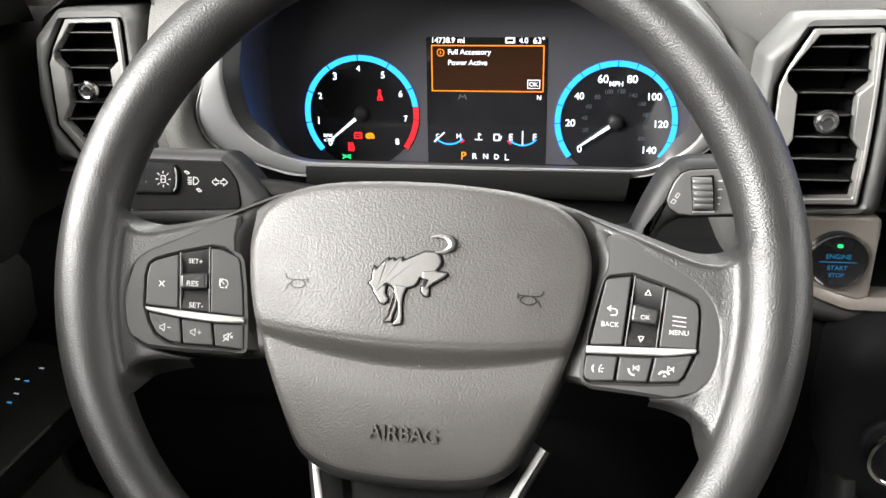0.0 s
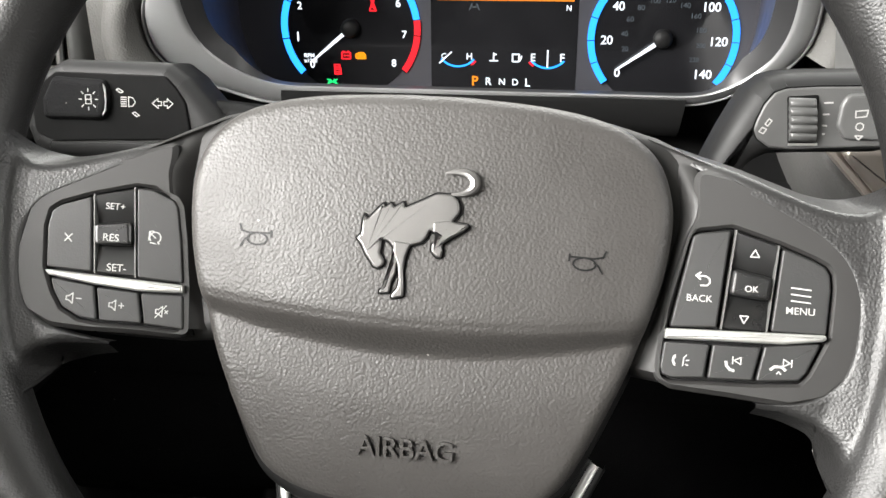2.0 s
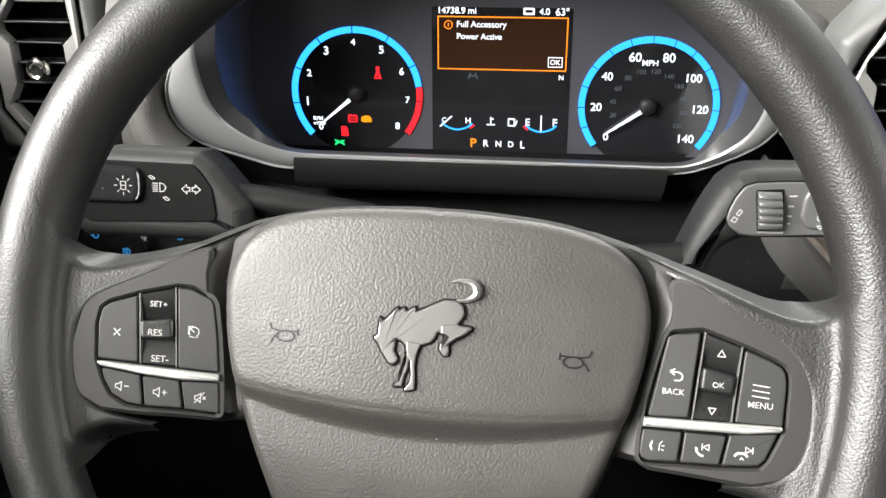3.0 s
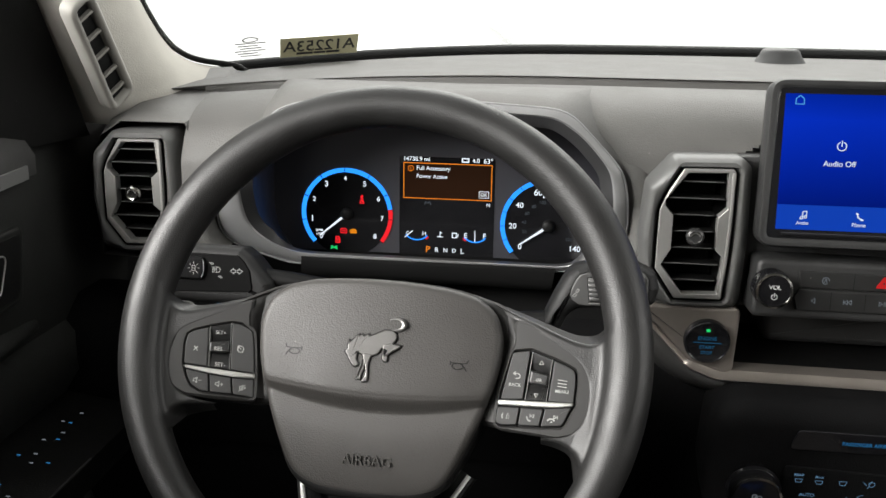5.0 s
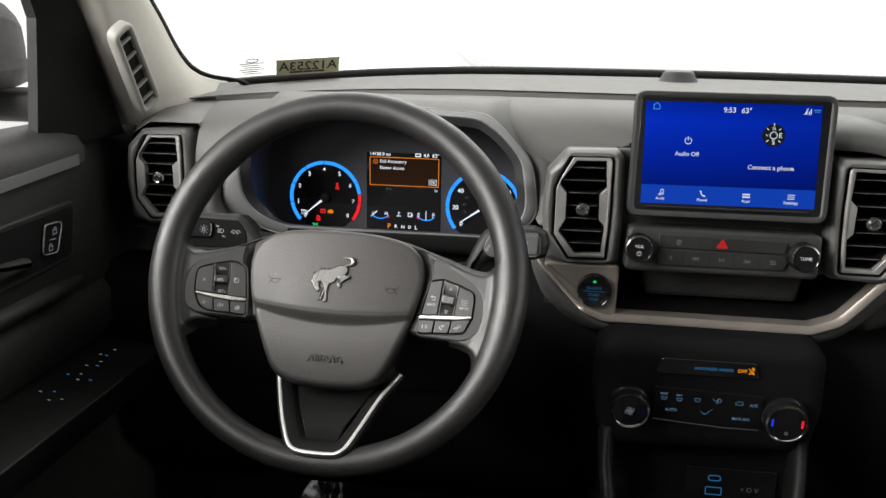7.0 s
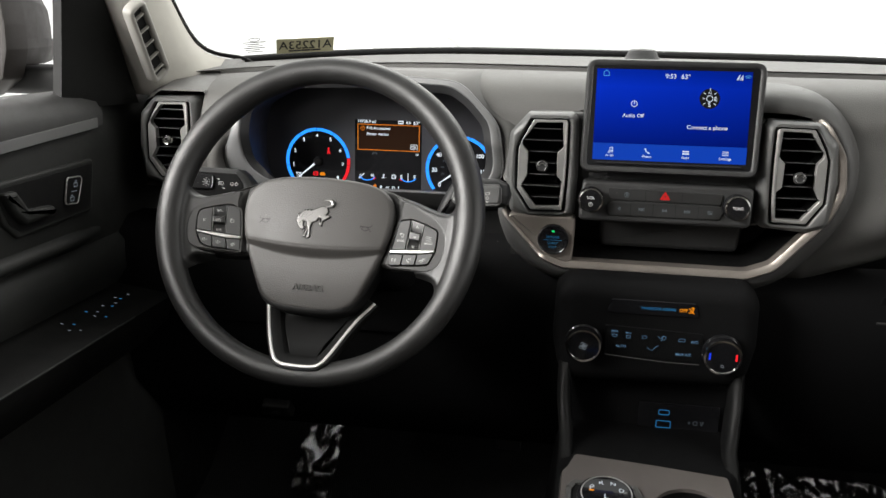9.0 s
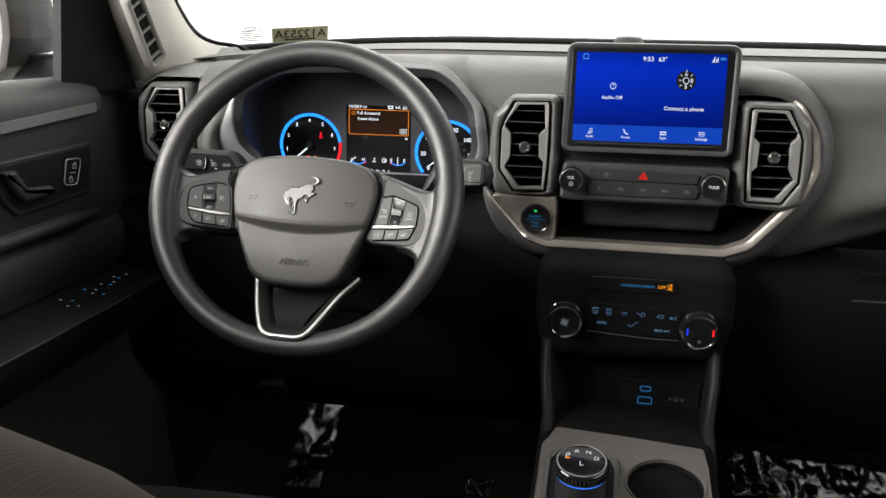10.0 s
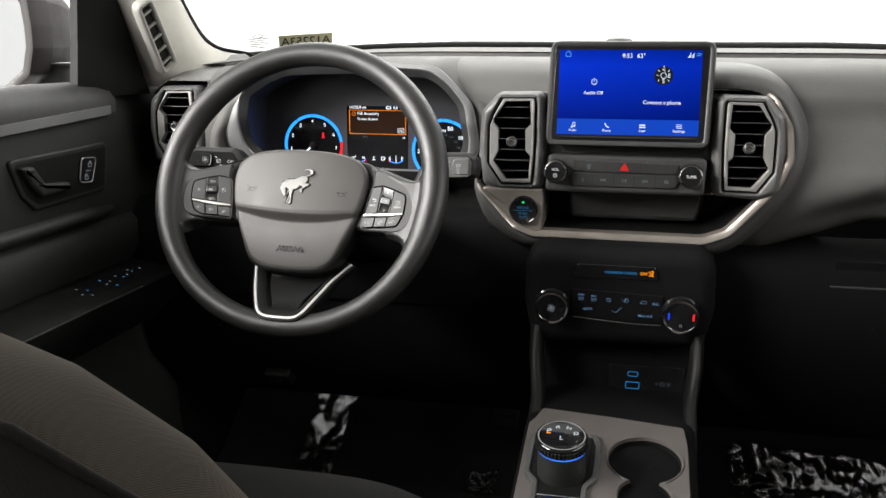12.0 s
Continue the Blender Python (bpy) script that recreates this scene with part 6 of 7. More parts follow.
HOLE = keyhole()
PLATE = rounded([(0.198, -0.34), (0.385, -0.34), (0.3845, -0.05), (0.381, -0.018), (0.30, -0.008), (0.2125, 0.0), (0.205, -0.022), (0.199, -0.032)], 0.005, 3)


def plate_with_hole():
    bm = bmesh.new()

    def ring(pts, z):
        vs = [bm.verts.new((x, y, z)) for x, y in pts]
        return vs, [bm.edges.new((vs[i], vs[(i + 1) % len(vs)])) for i in range(len(vs))]
    o, oe = ring(PLATE, 0.0)
    h, he = ring(HOLE, 0.0)
    bmesh.ops.triangle_fill(bm, edges=oe + he, use_beauty=True)
    o2, _ = ring(inset(PLATE, -0.002), -0.010)
    h2, _ = ring(HOLE, -0.020)
    for a, b in ((o, o2), (h, h2)):
        for i in range(len(a)):
            bm.faces.new((a[i], a[(i + 1) % len(a)], b[(i + 1) % len(a)], b[i]))
    return bm


part("top_plate", plate_with_hole(), PLATEGREY, console, "warm grey satin top plate", smooth=40).matrix_basis = CP
cup = part("cup_well", stack([[(x, y, z) for x, y in keyhole(g)] for g, z in ((0.0, -0.001), (-0.0008, -0.008), (-0.0030, -0.075))], False, True), BLACK, console, "black cup holder well", smooth=50)
cup.matrix_basis = CP
part("lip", stack([[(x, y, z) for x, y in keyhole(g)] for g, z in ((0.0026, 0.0002), (0.0018, 0.0014), (0.0004, 0.0012), (-0.0006, -0.003))], False, False), PLATEGREY, cup, "rounded bright lip", smooth=60)
part("finger", box(0.333, 0.344, -0.054, -0.0465, -0.050, -0.028, 0.002), GREYTRIM, cup, "small grey spring finger")
for x, s in ((0.190, 1), (0.402, -1)):
    part("side_leg", stack([[(x - 0.008, y, z), (x - 0.003, y - 0.008, z), (x + 0.004, y - 0.008, z), (x + 0.008, y, z), (x + 0.008, y + 0.03, z), (x - 0.008, y + 0.03, z)] for x, y, z in ((x + 0.004 * s, 0.556, 0.85), (x + 0.004 * s, 0.545, 0.81), (x + 0.010 * s, 0.52, 0.765), (x + 0.012 * s, 0.45, 0.735))]), BLACK, console, "dark side leg", smooth=60)
part("recess_back", box(0.19, 0.40, 0.60, 0.62, 0.70, 0.86), LOWBLACK, console)
usb = thing("usb_sockets", "black socket plate with two blue lit outlines", "socket", upright(0.338, 0.597, 0.768, 0))
part("plate", slab(rect(0.0, -0.002, 0.100, 0.046, 0.004), -0.002, 0.0025, 0.001), GLOSS, usb)
part("socket", strokes([rect(-0.018, 0.0085, 0.0130, 0.0062, 0.0026, 3) + [rect(-0.018, 0.0085, 0.0130, 0.0062, 0.0026, 3)[0]]], 0.0010, 0.0026), B_BLUE, usb, "blue outline of a small socket")
part("socket", strokes([rect(-0.018, -0.0075, 0.0175, 0.0090, 0.0012, 2) + [rect(-0.018, -0.0075, 0.0175, 0.0090, 0.0012, 2)[0]]], 0.0010, 0.0026), B_BLUE, usb, "blue outline of a larger socket")
part("symbol", strokes([mm([(12, -3), (15, -3)]), mm([(13.5, -4.5), (13.5, -1.5)]), [(0.021 + a, -0.003 + b) for a, b in arc(0, 0, 0.0026, 0, 360, 10)], mm([(27, -0.5), (29, -5.5), (31, -0.5)])], 0.0007, 0.0026), G_DIM, usb)

SF = CP @ pose(0.2455, -0.1225, 0.0165)
shifter = thing("gear_selector", "round rotary gear selector with lit letters", "gear selector", SF)
well = rounded(mm([(-27, -150), (30, -150), (30, -46), (40, -30), (42, 30), (36, 50), (-34, 52), (-41, 40), (-41, -30), (-30, -44)]), 0.006, 4)
part("base_frame", band(well, inset(well, 0.006), -0.004, 0.004, 0.001), GREYTRIM, shifter, "raised satin grey frame", smooth=40).matrix_basis = pose(0, 0.0215, -0.0155)
part("base", slab(inset(well, 0.005), -0.006, 0.001, 0.0005), BLACK, shifter).matrix_basis = pose(0, 0.0215, -0.0155)
tray = part("tray", slab(rounded(mm([(-23, -152), (26, -152), (26, -50), (-23, -50)]), 0.003, 3), -0.016, -0.006, 0.002), GLOSS, shifter, "gloss black tray before the selector", smooth=50)
part("tray_edge", tube([(-0.022, -0.0505, -0.0068), (0.025, -0.0505, -0.0068)], 0.0008, 6), SATIN, tray, "thin bright edge")
part("barrel", lathe([(0.0270, -0.022), (0.0265, 0.004), (0.0262, 0.018), (0.026, 0.022)], 48), DASH_HARD, shifter, "dark grey barrel", smooth=50)
part("blue_ring", lathe([(0.0262, 0.0195), (0.0272, 0.0203), (0.0272, 0.0215), (0.0262, 0.0220)], 48), glow("selector_blue", (0.05, 0.22, 1.0), 0.8), shifter, "glowing blue ring")
grip = part("grip", lathe([(0.0255, 0.0215), (0.0285, 0.0235), (0.0290, 0.0315), (0.0280, 0.0345), (0.0255, 0.0355), (0.0245, 0.0345), (0.001, 0.0340)], 60), GLOSS, shifter, "glossy knurled black grip", smooth=50)
part("rim_ring", tube([(0.0254 * math.cos(a), 0.0254 * math.sin(a), 0.0354) for a in np.linspace(0, 2 * math.pi, 60, endpoint=False)], 0.0007, 6, True), SATIN, grip, "thin bright ring round the top", smooth=60)
for k in range(44):
    a = 2 * math.pi * k / 44
    part("knurl", moved(box(0.0282, 0.0297, -0.0011, 0.0011, 0.0240, 0.0312, 0.0004), pose(0, 0, 0, 0, 0, math.degrees(a))), BUTTON, grip)
for s, a, k in (("P", 152, 0.0048), ("R", 108, 0.0048), ("N", 66, 0.0052), ("D", 22, 0.0050), ("L", 270, 0.0040)):
    q = 0.0165 if s != "L" else 0.004
    part("legend", letters(s, q * math.cos(radians(a)), q * math.sin(radians(a)) + 0.001, k, 0.0343, 0.0001, bold=0.01), KEYLIT, grip)
part("lamp", slab(rect(-0.0148, 0.0042, 0.0048, 0.0022), 0.0338, 0.0345), G_AMBER, grip, "orange lamp by the letter P")

# ---------------------------------------------------------------- floor, mats, pedals
floor = solo("floor", box(-0.46, 1.06, -1.7, 0.86, 0.40, 0.44), CARPET, "dark carpeted car floor", "floor", kind="structure")
toe = solo("firewall", stack([[(-0.46, y, z), (1.06, y, z)] for y, z in ((0.84, 0.43), (0.92, 0.46), (1.12, 0.60), (1.20, 0.90), (1.18, 1.18))], False, False, False), CARPET, "dark carpeted toe board", "wall", kind="structure")


def crumpled(x0, x1, y0, y1, base, seed, amp=0.006, nx=60, ny=60, fine=30, slant=0.0):
    bm = bmesh.new()
    rows = []
    for j in range(ny + 1):
        row = []
        for i in range(nx + 1):
            x = x0 + (x1 - x0) * i / nx
            y = y0 + (y1 - y0 - slant * (x - x0)) * j / ny
            p = Vector((x * fine, y * fine * 0.75, seed))
            f = noise.noise(p) + 0.6 * abs(noise.noise(p * 2.3)) + 0.35 * abs(noise.noise(p * 5.1))
            edge = 0.006 * noise.noise(Vector((x * 40, y * 40, seed + 5)))
            row.append(bm.verts.new((x + edge, y + edge, base(y) + amp * (1.0 + f))))
        rows.append(row)
    for a, b in zip(rows, rows[1:]):
        for i in range(nx):
            bm.faces.new((a[i], a[i + 1], b[i + 1], b[i]))
    return bm


def ground_line(y):
    return float(np.interp(y, (0.0, 0.84, 0.92, 1.12), (0.442, 0.442, 0.468, 0.608)))


solo("floor_film", crumpled(0.49, 0.97, 0.30, 0.986, ground_line, 3.0, 0.0075, 170, 190, 20, 0.05), FILM, "clear crumpled protective film on the passenger floor", "plastic film")
solo("floor_film", crumpled(-0.275, -0.205, 0.72, 1.06, ground_line, 9.0, 0.0014, 36, 90, 34), FILM, "narrow clear crumpled protective film on the driver floor", "plastic film")
solo("floor_film", crumpled(0.048, 0.095, 0.80, 0.895, ground_line, 14.0, 0.008, 24, 40), FILM, "small clear crumpled protective film beside the console", "plastic film")


def pedal(name, x, y, z, w, h, label):
    ob = thing(name, label, "pedal", upright(x, y, z, 35))
    part("pad", slab(rect(0, 0, w, h, 0.008), -0.008, 0.003, 0.003), BUTTON, ob)
    for k in range(5):
        part("rib", box(-w * 0.4, w * 0.4, h * (-0.36 + 0.18 * k) - 0.002, h * (-0.36 + 0.18 * k) + 0.002, 0.002, 0.0045, 0.001), BLACK, ob)
    part("arm", tube([(0, 0, -0.006), (0, 0.05, -0.05), (0, 0.22, -0.10)], 0.008, 8), BLACK, ob)


pedal("brake_pedal", -0.055, 0.985, 0.585, 0.09, 0.055, "black rubber brake pedal")
pedal("accelerator_pedal", 0.095, 1.02, 0.545, 0.045, 0.12, "black rubber accelerator pedal")

# ---------------------------------------------------------------- driver seat
seat = thing("driver_seat", "grey woven cloth driver seat with a padded backrest", "car seat", pose(-0.07, 0, 0))


def pad_loft(rows, n=28):
    """Padded body: each row gives a centre, half width, front and back depth and height."""
    loops = []
    for x, y, z, hw, hd, p in rows:
        loops.append([(x + hw * math.copysign(abs(math.cos(a)) ** p, math.cos(a)), y + hd * math.copysign(abs(math.sin(a)) ** p, math.sin(a)), z) for a in [2 * math.pi * i / n for i in range(n)]])
    return stack(loops)


back_rows = [(x, y, z + 0.008, a, b, p) for x, y, z, a, b, p in [(0, -0.235, 0.72, 0.245, 0.075, 0.6), (0, -0.262, 0.82, 0.262, 0.075, 0.55), (0, -0.290, 0.92, 0.268, 0.072, 0.55), (0, -0.315, 1.00, 0.258, 0.068, 0.55), (0, -0.330, 1.045, 0.232, 0.064, 0.6), (0, -0.337, 1.075, 0.195, 0.058, 0.65), (0, -0.341, 1.095, 0.150, 0.050, 0.7), (0, -0.343, 1.106, 0.085, 0.038, 0.8), (0, -0.344, 1.110, 0.02, 0.012, 1)]]
sb = part("backrest", pad_loft(back_rows, 80), SEAT, seat, "grey woven backrest", smooth=80)


def seam_angle(z):
    """How far round the side the back panel reaches at each height."""
    return float(np.interp(z, (0.72, 0.98, 1.053, 1.083, 1.103, 1.114, 1.118), (0, 3, 6, 13, 32, 62, 85)))


fine_rows = [tuple(np.array(a) + (np.array(b) - np.array(a)) * f) for a, b in zip(back_rows, back_rows[1:-1]) for f in (0.0, 0.25, 0.5, 0.75)]


def back_point(row, deg, out):
    x, y, z, hw, hd, p = row
    c, q = math.cos(radians(deg)), math.sin(radians(deg))
    return (x + (hw + out) * math.copysign(abs(c) ** p, c), y + (hd + out) * math.copysign(abs(q) ** p, q), z)


part("back_panel", stack([[back_point(r, -a, 0.0015) for a in np.linspace(seam_angle(r[2]), 180 - seam_angle(r[2]), 41)] for r in fine_rows], False, False, False), SEATSIDE, seat, "darker cloth on the back of the seat", smooth=80)
for side in (0, 1):
    part("seam", tube([back_point(r, -180 * side + (2 * side - 1) * seam_angle(r[2]), 0.0012) for r in fine_rows], 0.0026, 8), SEATSIDE, sb, "dark piped seam")
part("cushion", pad_loft([(0, -0.02, 0.62, 0.24, 0.255, 0.35), (0, -0.01, 0.70, 0.255, 0.268, 0.4), (0, -0.005, 0.75, 0.25, 0.262, 0.4), (0, -0.01, 0.775, 0.225, 0.24, 0.45), (0, -0.02, 0.785, 0.16, 0.18, 0.6), (0, -0.02, 0.787, 0.02, 0.02, 1)], 48), CUSHION, seat, "woven seat cushion, its cloth darkened for shade", smooth=80)
part("headrest", pad_loft([(0, -0.395, 1.155, 0.09, 0.040, 0.6), (0, -0.395, 1.18, 0.115, 0.048, 0.6), (0, -0.40, 1.27, 0.11, 0.050, 0.6), (0, -0.405, 1.31, 0.09, 0.040, 0.7), (0, -0.405, 1.325, 0.03, 0.012, 1)], 28), SEAT, seat, smooth=80)
for x in (-0.05, 0.05):
    part("post", tube([(x, -0.36, 1.06), (x, -0.39, 1.17)], 0.006, 10), CHROME, seat)
part("base", box(-0.20, 0.20, -0.22, 0.20, 0.44, 0.63, 0.01), BLACK, seat)
seat2 = thing("passenger_seat", "grey woven cloth passenger seat", "car seat", pose(0.67, -0.10, 0))
part("backrest", pad_loft([(x, y - 0.12, z, a, b, p) for x, y, z, a, b, p in back_rows], 40), SEAT, seat2, smooth=80)
part("cushion", pad_loft([(0, -0.13, 0.62, 0.22, 0.24, 0.35), (0, -0.13, 0.72, 0.235, 0.25, 0.4), (0, -0.13, 0.765, 0.20, 0.22, 0.45), (0, -0.13, 0.775, 0.02, 0.02, 1)], 40), SEAT, seat2, smooth=80)
part("base", box(-0.20, 0.20, -0.32, 0.06, 0.44, 0.63, 0.01), BLACK, seat2)

# ---------------------------------------------------------------- driver door
door = thing("driver_door", "black driver door panel with a grey strip and switches", "car door")
part("panel", stack([[(x, y, z) for y in (-0.42, -0.1, 0.2, 0.45, 0.62, 0.74)] for x, z in ((-0.470, 1.150), (-0.440, 1.150), (-0.425, 1.138), (-0.412, 1.10), (-0.412, 0.99), (-0.415, 0.965), (-0.405, 0.955), (-0.400, 0.92), (-0.425, 0.88), (-0.43, 0.62), (-0.41, 0.46))], False, False, False), DOORBLACK, door, smooth=50)
part("upper_roll", stack([[(x, y, z) for y in (-0.42, -0.1, 0.2, 0.45, 0.575)] for x, z in ((-0.465, 1.154), (-0.438, 1.155), (-0.418, 1.148), (-0.406, 1.130), (-0.4065, 1.113))], False, False, False), ROLL, door, "grey padded upper edge", smooth=60)
part("grey_strip", stack([[(x, y, z + 0.046 * (y - 0.38)) for y in np.linspace(-0.42, 0.560, 12)] for x, z in ((-0.410, 1.116), (-0.4045, 1.1145), (-0.4045, 1.1030), (-0.411, 1.101))], False, False, False), DOORTRIM, door, "satin grey strip", smooth=40)
arm = part("armrest", stack([[(x, y, z - 0.03 * max(0.15 - y, 0)) for y in (-0.40, -0.1, 0.2, 0.45, 0.60, 0.67)] for x, z in ((-0.415, 0.897), (-0.372, 0.8905), (-0.345, 0.8865), (-0.338, 0.8835), (-0.339, 0.868), (-0.35, 0.845), (-0.40, 0.80))], False, False, False), ARMBLACK, door, "black armrest, deepened for shade", smooth=60)
# Paler tube stands for the light caught along the armrest edge.
part("edge_line", tube([(-0.3385, y, 0.8837 - 0.03 * max(0.15 - y, 0)) for y in (-0.40, -0.1, 0.2, 0.35, 0.50)], 0.0012, 6), DASH_HARD, arm, "thin pale line painted for light on the armrest edge")
part("lower_ledge", stack([[(x - 0.010 * max(y - 0.50, 0) / 0.06, y, z - 0.004) for y in (-0.42, -0.1, 0.2, 0.45, 0.50, 0.56)] for x, z in ((-0.416, 0.994), (-0.405, 0.990), (-0.400, 0.985), (-0.401, 0.979), (-0.408, 0.973), (-0.418, 0.970))], False, False, False), DOORBLACK, door, "soft horizontal ledge", smooth=60)
for k, (x, y) in enumerate(((-0.393, 0.430), (-0.381, 0.436), (-0.366, 0.424), (-0.376, 0.417), (-0.391, 0.480), (-0.380, 0.487), (-0.376, 0.473), (-0.364, 0.478), (-0.386, 0.51), (-0.388, 0.545), (-0.381, 0.545), (-0.378, 0.527), (-0.381, 0.565), (-0.376, 0.515))):
    top = 0.897 - 0.15 * (x + 0.415)
    part("switch_mark", box(x - 0.0016, x + 0.0016, y - 0.0007, y + 0.0007, top - 0.002, top + 0.0004), B_BLUE if k % 3 == 1 else B_WHITE, arm, "small lit window switch mark")
DM = Matrix(((0, 0, 1, -0.411), (1, 0, 0, 0), (0, 1, 0, 0), (0, 0, 0, 1)))
bowl = part("handle_bowl", slab(rounded([(0.385, 1.005), (0.538, 1.009), (0.549, 1.074), (0.34, 1.071), (0.362, 1.024)], 0.008, 4), -0.004, 0.004, 0.003), DOORBLACK, door, "recessed handle surround")
bowl.matrix_basis = DM
part("bowl_inner", slab(rounded([(0.391, 1.011), (0.531, 1.015), (0.542, 1.068), (0.349, 1.065), (0.370, 1.024)], 0.007, 4), 0.003, 0.0046), BLACK, bowl)
lever = part("door_lever", slab(rounded([(0.372, 1.034), (0.389, 1.0205), (0.449, 1.0224), (0.443, 1.033), (0.397, 1.0365), (0.376, 1.0605), (0.3525, 1.061)], 0.003, 4), 0.003, 0.014, 0.005), DOORBLACK, bowl, "grey door lever")
lk = rounded([(0.4724, 1.0268), (0.5017, 1.0242), (0.5162, 1.0572), (0.4810, 1.0592)], 0.007, 4)
lock = part("lock_switch", slab(lk, 0.003, 0.007, 0.001), BLACK, bowl, "lock switch with a bright outline")
part("outline", band(lk, inset(lk, 0.0014), 0.006, 0.0078, 0.0003), SATIN, lock)
part("symbol", strokes([rect(0.4985, 1.0480, 0.007, 0.0045) + [(0.4950, 1.04575)], arc(0.4995, 1.0505, 0.0024, 0, 180, 8), rect(0.4890, 1.0320, 0.007, 0.0045) + [(0.4855, 1.02975)], arc(0.4890, 1.0345, 0.0024, 0, 180, 8)], 0.0008, 0.0072), B_WHITE, lock)
part("symbol", strokes([[(0.4885, 1.0410), (0.4995, 1.0405)]], 0.0009, 0.0072), B_WHITE, lock)
part("door_frame_front", stack([[(-0.438, y0 + 0.003, z), (-0.425, y0, z), (-0.400, y1, z), (-0.43, y1 + 0.03, z)] for z, y0, y1 in ((1.135, 0.515, 0.66), (1.20, 0.524, 0.625), (1.27, 0.532, 0.585), (1.34, 0.50, 0.53), (1.45, 0.38, 0.41), (1.60, 0.24, 0.27))]), ARMBLACK, door, "black window frame and mirror sail", smooth=30)

# ---------------------------------------------------------------- windscreen pillar
pillar = thing("pillar_trim", "pale cloth covered windscreen pillar trim", "pillar trim")
PF = [(-0.290, 0.815, 1.176), (-0.302, 0.800, 1.189), (-0.342, 0.790, 1.196), (-0.362, 0.782, 1.207), (-0.374, 0.774, 1.224), (-0.381, 0.762, 1.245), (-0.386, 0.742, 1.273), (-0.39, 0.68, 1.33), (-0.38, 0.52, 1.45), (-0.35, 0.34, 1.58)]
PR = [(-0.375, 0.665, 1.145), (-0.370, 0.655, 1.158), (-0.368, 0.645, 1.172), (-0.366, 0.632, 1.190), (-0.367, 0.617, 1.212), (-0.370, 0.602, 1.236), (-0.375, 0.585, 1.266), (-0.38, 0.54, 1.33), (-0.378, 0.40, 1.45), (-0.37, 0.24, 1.58)]
pf, pr = smooth_path(PF, 5), smooth_path(PR, 5)
lo = []
for a, b in zip(pf, pr):
    a, b = Vector(a), Vector(b)
    out = Vector((-0.07, 0.02, 0.0))
    lo.append([tuple(b + out), tuple(b + out * 0.1 + Vector((0, -0.003, 0)))] + [tuple(b.lerp(a, f) + Vector((0.022 * math.sin(math.pi * f), -0.004 * math.sin(math.pi * f), 0))) for f in (0.04, 0.1, 0.3, 0.5, 0.7, 0.9, 0.97)] + [tuple(a + Vector((-0.008, 0.006, -0.001))), tuple(a + out)])
part("cover", stack(lo, True, True), PILLAR, pillar, smooth=60)
part("glass_edge", tube([tuple(Vector(p) + Vector((0.001, -0.001, 0.003))) for p in pf], 0.0032, 8), BLACK, pillar, "black rubber edge along the glass")
VA, VB = Vector((-0.3585, 0.628, 1.178)), Vector((-0.351, 0.562, 1.252))
vv = (VB - VA).normalized()
vu = Vector((0.25, 0.97, 0.0))
vu = (vu - vv * vu.dot(vv)).normalized()
vw = vu.cross(vv)
VM = Matrix((vu, vv, vw)).transposed().to_4x4()
VM.translation = (VA + VB) / 2 + vw * 0.006 + vu * 0.004
demist = thing("demister_vent", "grey slatted demister vent on the windscreen pillar", "air vent", VM)
L = (VB - VA).length / 2
fr = rounded([(-0.0165, -L - 0.012), (0.0165, -L - 0.008), (0.0145, L + 0.012), (-0.0145, L + 0.012)], 0.011, 6)
part("bezel", band(fr, inset(fr, 0.0075), -0.010, 0.0035, 0.0025), PILLARGREY, demist, "grey frame", smooth=50)
part("mouth", slab(inset(fr, 0.0065), -0.010, -0.003), BLACK, demist)
for k in range(5):
    v = -L * 0.86 + 2 * L * 0.86 * k / 4
    part("slat", box(-0.0090, 0.0090, v - 0.0014, v + 0.0014, -0.003, 0.001, 0.0005), PILLARGREY, demist)

# ---------------------------------------------------------------- windscreen, stickers
def screen_point(x, f):
    d = x - MID
    y0, z0 = screen_foot(x) + 0.012, 1.198 - 0.14 * max(abs(d) - 0.25, 0) ** 2
    y1, z1 = 0.30 - 0.10 * d * d, 1.60 - 0.06 * d * d
    return Vector((x, y0 + (y1 - y0) * f, z0 + (z1 - z0) * f + 0.03 * math.sin(math.pi * f)))


wind = solo("windscreen", stack([[tuple(screen_point(x, f)) for x in np.linspace(-0.40, 1.0, 29)] for f in np.linspace(0, 1, 9)], False, False, False), GLASS, "clear windscreen", "window", kind="structure", smooth=180)
wind.visible_shadow = False
part("black_edge", stack([[tuple(screen_point(x, f) + Vector((0, -0.003, -0.001))) for x in np.linspace(-0.33, 1.0, 57)] for f in (-0.02, 0.022)], False, False, False), INK, wind, "black ceramic edge and rubber")
part("gasket", tube([tuple(screen_point(x, 0.0) + Vector((0, -0.006, 0.008))) for x in np.linspace(-0.33, 0.98, 60)], 0.0085, 10), BLACK, wind)


def on_glass(x, f, lift=0.003):
    p = screen_point(x, f)
    du = (screen_point(x + 0.01, f) - screen_point(x - 0.01, f)).normalized()
    dv = (screen_point(x, f + 0.02) - screen_point(x, f - 0.02)).normalized()
    dw = du.cross(dv).normalized()
    dv = dw.cross(du)
    m = Matrix((du, dv, dw)).transposed().to_4x4()
    m.translation = p + dw * lift
    return m


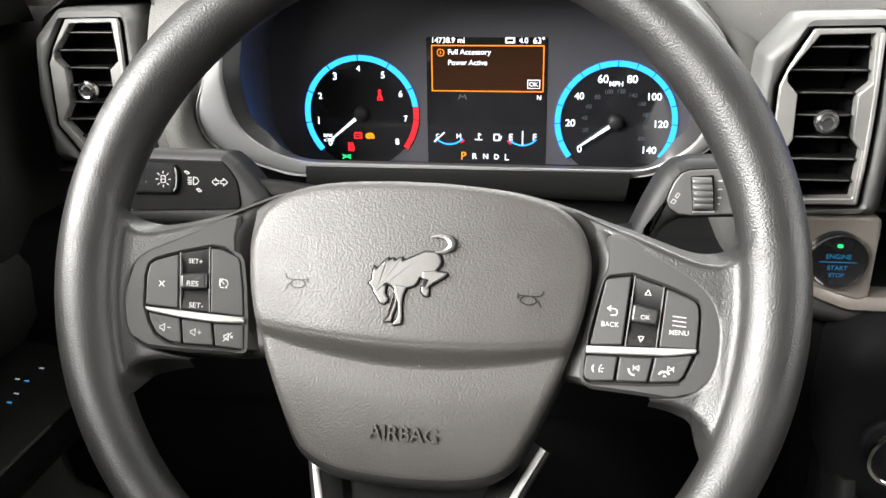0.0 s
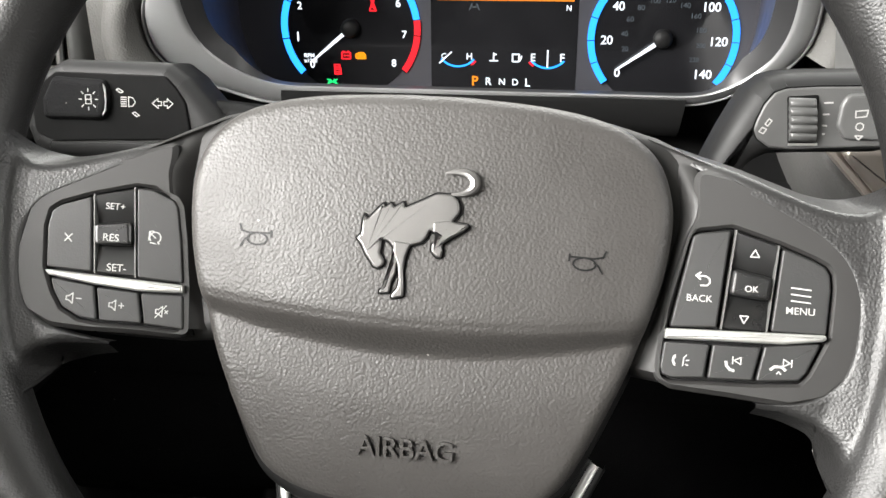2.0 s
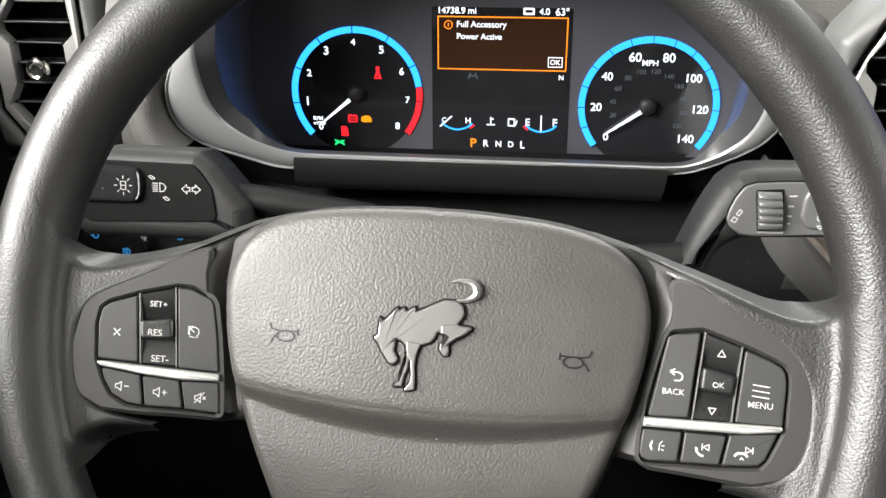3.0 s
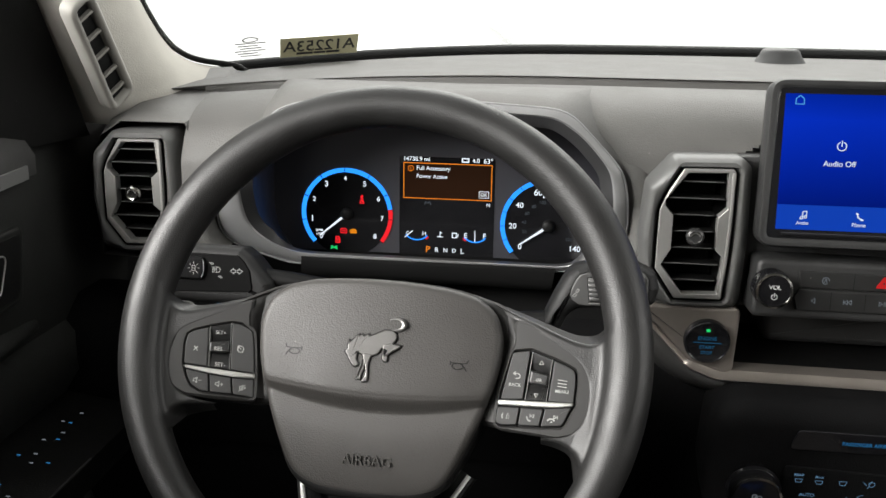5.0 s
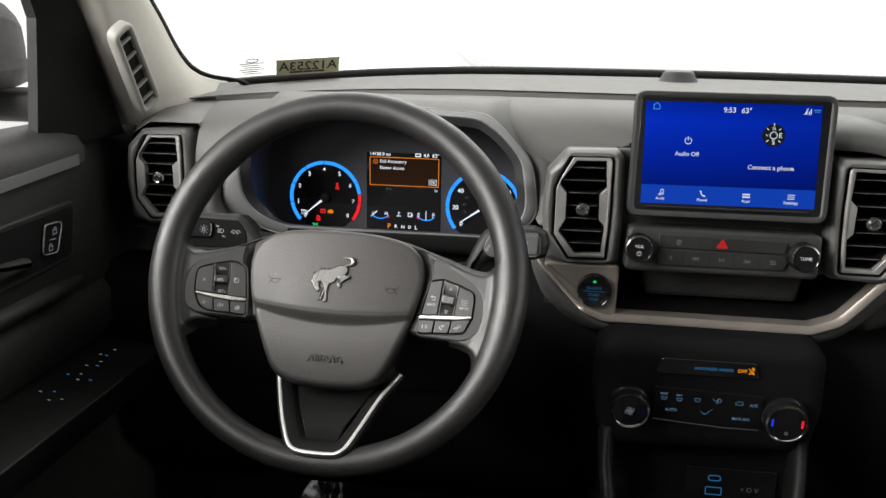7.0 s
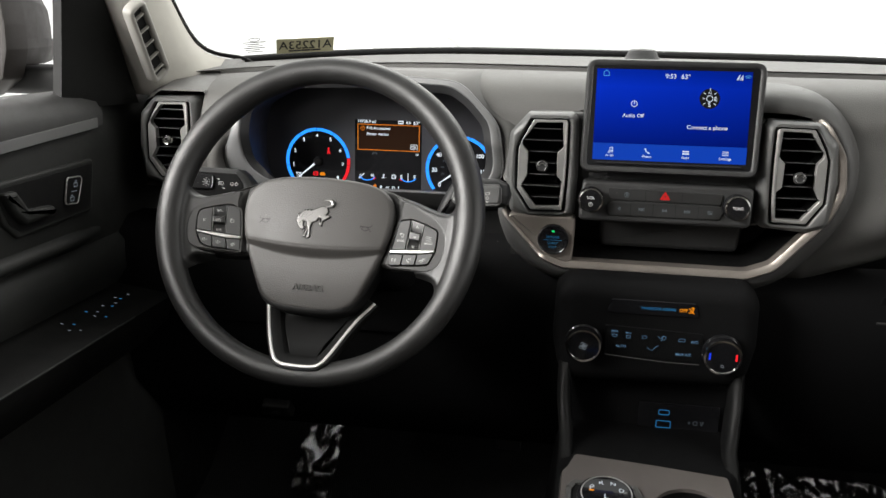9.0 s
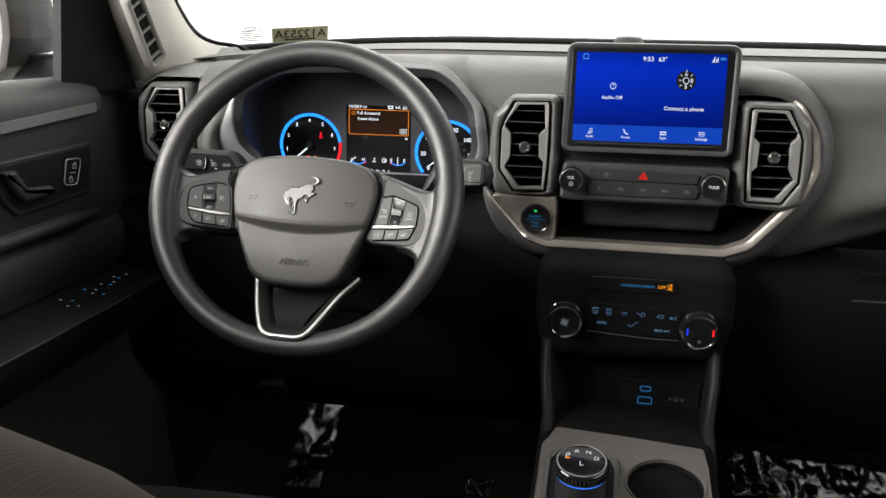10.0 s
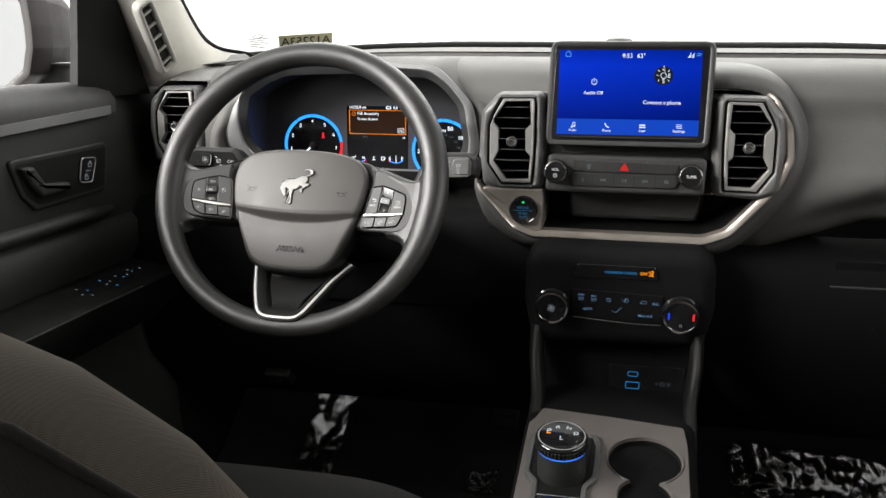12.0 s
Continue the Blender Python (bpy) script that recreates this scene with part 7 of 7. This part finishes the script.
tag = thing("stock_sticker", "yellowish paper sticker with reversed dark letters on the windscreen", "sticker", on_glass(-0.224, 0.056))
part("paper", slab(rect(0, 0, 0.086, 0.032), -0.0003, 0.0), STICKER, tag, smooth=0)
tx = letters("A12253A", 0, 0.0015, 0.080, 0.0001, 0.0001, bold=0.01)
bmesh.ops.scale(tx, vec=(-1, 1.2, 1), verts=tx.verts[:])
part("lettering", tx, INK, tag, "mirrored dark letters", smooth=0)
part("small_print", strokes([mm([(-24, -10.5), (-8, -10.5)]), mm([(-5, -10.5), (6, -10.5)]), mm([(9, -10.5), (22, -10.5)])], 0.0035, 0.0001), INK, tag, smooth=0)
tag2 = thing("label_sticker", "small clear label with fine dark print on the windscreen", "sticker", on_glass(-0.292, 0.060))
part("print", merge(*[strokes([mm([(-16 + 3 * ((k * 7) % 3), 10 - 4 * k), (16 - 4 * ((k * 5) % 3), 10 - 4 * k)])], 0.0013, 0) for k in range(6)]), GREYTRIM, tag2, smooth=0)
part("oval", strokes([[(0.008 * math.cos(a), 0.0155 + 0.0035 * math.sin(a)) for a in np.linspace(0, 2 * math.pi, 20)]], 0.0012, 0), GREYTRIM, tag2, smooth=0)

# ---------------------------------------------------------------- door mirror, bonnet, booth
mirror = thing("door_mirror", "dark door mirror outside the driver window", "door mirror", upright(-0.615, 0.68, 0))
mh = rounded([(-0.215, 1.112), (-0.08, 1.112), (-0.03, 1.132), (0.004, 1.158), (0.0145, 1.20), (0.0145, 1.235), (0.010, 1.275), (-0.004, 1.302), (-0.05, 1.318), (-0.20, 1.325), (-0.22, 1.29)], 0.012, 5)


def mirror_ring(k, w, low=0.0, high=9.0):
    return [(-0.10 + (x + 0.10) * k, min(max(1.215 + (z - 1.215) * k, low), high), w) for x, z in mh]


part("rim", stack([mirror_ring(0.86, -0.014), mirror_ring(0.87, 0.0), mirror_ring(0.90, 0.003), mirror_ring(0.975, 0.001), mirror_ring(1.0, -0.012), mirror_ring(0.97, -0.05)], False, False), DARKPAINT, mirror, smooth=60)
part("gasket", stack([mirror_ring(0.845, -0.008), mirror_ring(0.85, -0.002), mirror_ring(0.872, -0.001)], False, False), BLACK, mirror, "black rubber edge round the glass", smooth=60)
part("glass", slab([p[:2] for p in mirror_ring(0.855, 0)], -0.02, -0.007), MIRROR, mirror)
part("cap", stack([mirror_ring(0.96, -0.035, 1.213), mirror_ring(0.90, -0.09, 1.213), mirror_ring(0.82, -0.125, 1.213), mirror_ring(0.68, -0.165, 1.213), mirror_ring(0.45, -0.195, 1.213), mirror_ring(0.2, -0.205, 1.213)], False, True), DARKPAINT, mirror, "dark rounded upper cap", smooth=70)
part("skirt", stack([mirror_ring(0.98, -0.03, 1.177, 1.215), mirror_ring(0.86, -0.12, 1.177, 1.215), mirror_ring(0.70, -0.17, 1.180, 1.213), mirror_ring(0.4, -0.20, 1.184, 1.211)], True, True), DARKPAINT, mirror, "dark stepped lower skirt", smooth=40)
part("foot", box(-0.08, 0.145, 1.135, 1.176, -0.13, -0.05, 0.010), BLACK, mirror)


def bonnet_z(x, y):
    d = abs(x - MID)
    s = min(max((d - 0.27) / 0.12, 0), 1)
    return 1.170 - 0.05 * max(y - 1.0, 0) ** 2 + 0.066 * s * s * (3 - 2 * s) * min((y - 1.02) / 0.2, 1) - 0.25 * max(d - 0.66, 0) ** 1.2


bon = solo("bonnet", stack([[(x, y, bonnet_z(x, y)) for x in np.linspace(-0.55, 1.15, 69)] for y in np.linspace(1.02, 2.0, 30)], False, False, False), PAINT, "pale painted car bonnet", "car bonnet", smooth=180)
solo("ground", box(-14, 14, -14, 14, -0.05, 0.0), BOOTH, "white painted booth floor", "ground", kind="structure")

# car shell: closes the cabin round the camera
solo("kick_panel", box(-0.48, -0.435, 0.70, 1.25, 0.38, 1.165), BLACK, "black side panel of the footwell", "panel", kind="structure")
solo("ceiling", box(-0.42, 1.02, -1.75, 0.30, 1.60, 1.64, 0.01), PILLAR, "pale cloth roof lining", "ceiling", kind="structure")
shell = thing("wall_left", "dark rear side of the cabin with a window", "wall", kind="structure")
part("rear_door", box(-0.50, -0.44, -1.75, -0.42, 0.36, 1.12), BLACK, shell)
part("door_lower", box(-0.52, -0.472, -0.42, 0.74, 0.36, 1.135), BLACK, shell)
part("post", box(-0.50, -0.42, -0.52, -0.42, 0.45, 1.60), BLACK, shell)
part("post_rear", box(-0.50, -0.42, -1.75, -1.45, 0.45, 1.60), BLACK, shell)
shell2 = thing("wall_right", "dark passenger side of the cabin with windows", "wall", kind="structure")
part("door_panels", box(1.02, 1.08, -1.75, 1.15, 0.36, 1.15, 0.01), BLACK, shell2)
part("post_front", stack([[(1.02, y, z), (1.07, y, z), (1.07, y + 0.09, z), (1.0, y + 0.15, z)] for y, z in ((0.66, 1.15), (0.22, 1.60))]), PILLAR, shell2)
part("post", box(1.01, 1.07, -0.52, -0.42, 1.15, 1.60), PILLAR, shell2)
part("post_rear", box(1.01, 1.07, -1.75, -1.35, 1.15, 1.60), PILLAR, shell2)
# Out of view; dims what comes in from the rear right.
part("rear_window", box(1.04, 1.046, -1.36, -0.50, 1.14, 1.61), TINT, shell2, "unseen privacy glass, kept dark to cut the light")
shell3 = thing("wall_rear", "dark rear of the cabin with the tailgate window", "wall", kind="structure")
part("tailgate", box(-0.50, 1.08, -1.80, -1.74, 0.36, 1.12, 0.01), BLACK, shell3)
# Out of view; dims what comes in through the tailgate.
part("rear_window", box(-0.46, 1.04, -1.772, -1.766, 1.11, 1.61), TINT, shell3, "unseen privacy glass, kept dark to cut the light")
part("rear_bench", box(-0.36, 0.98, -1.45, -1.25, 0.44, 1.15, 0.04), SEAT, shell3)
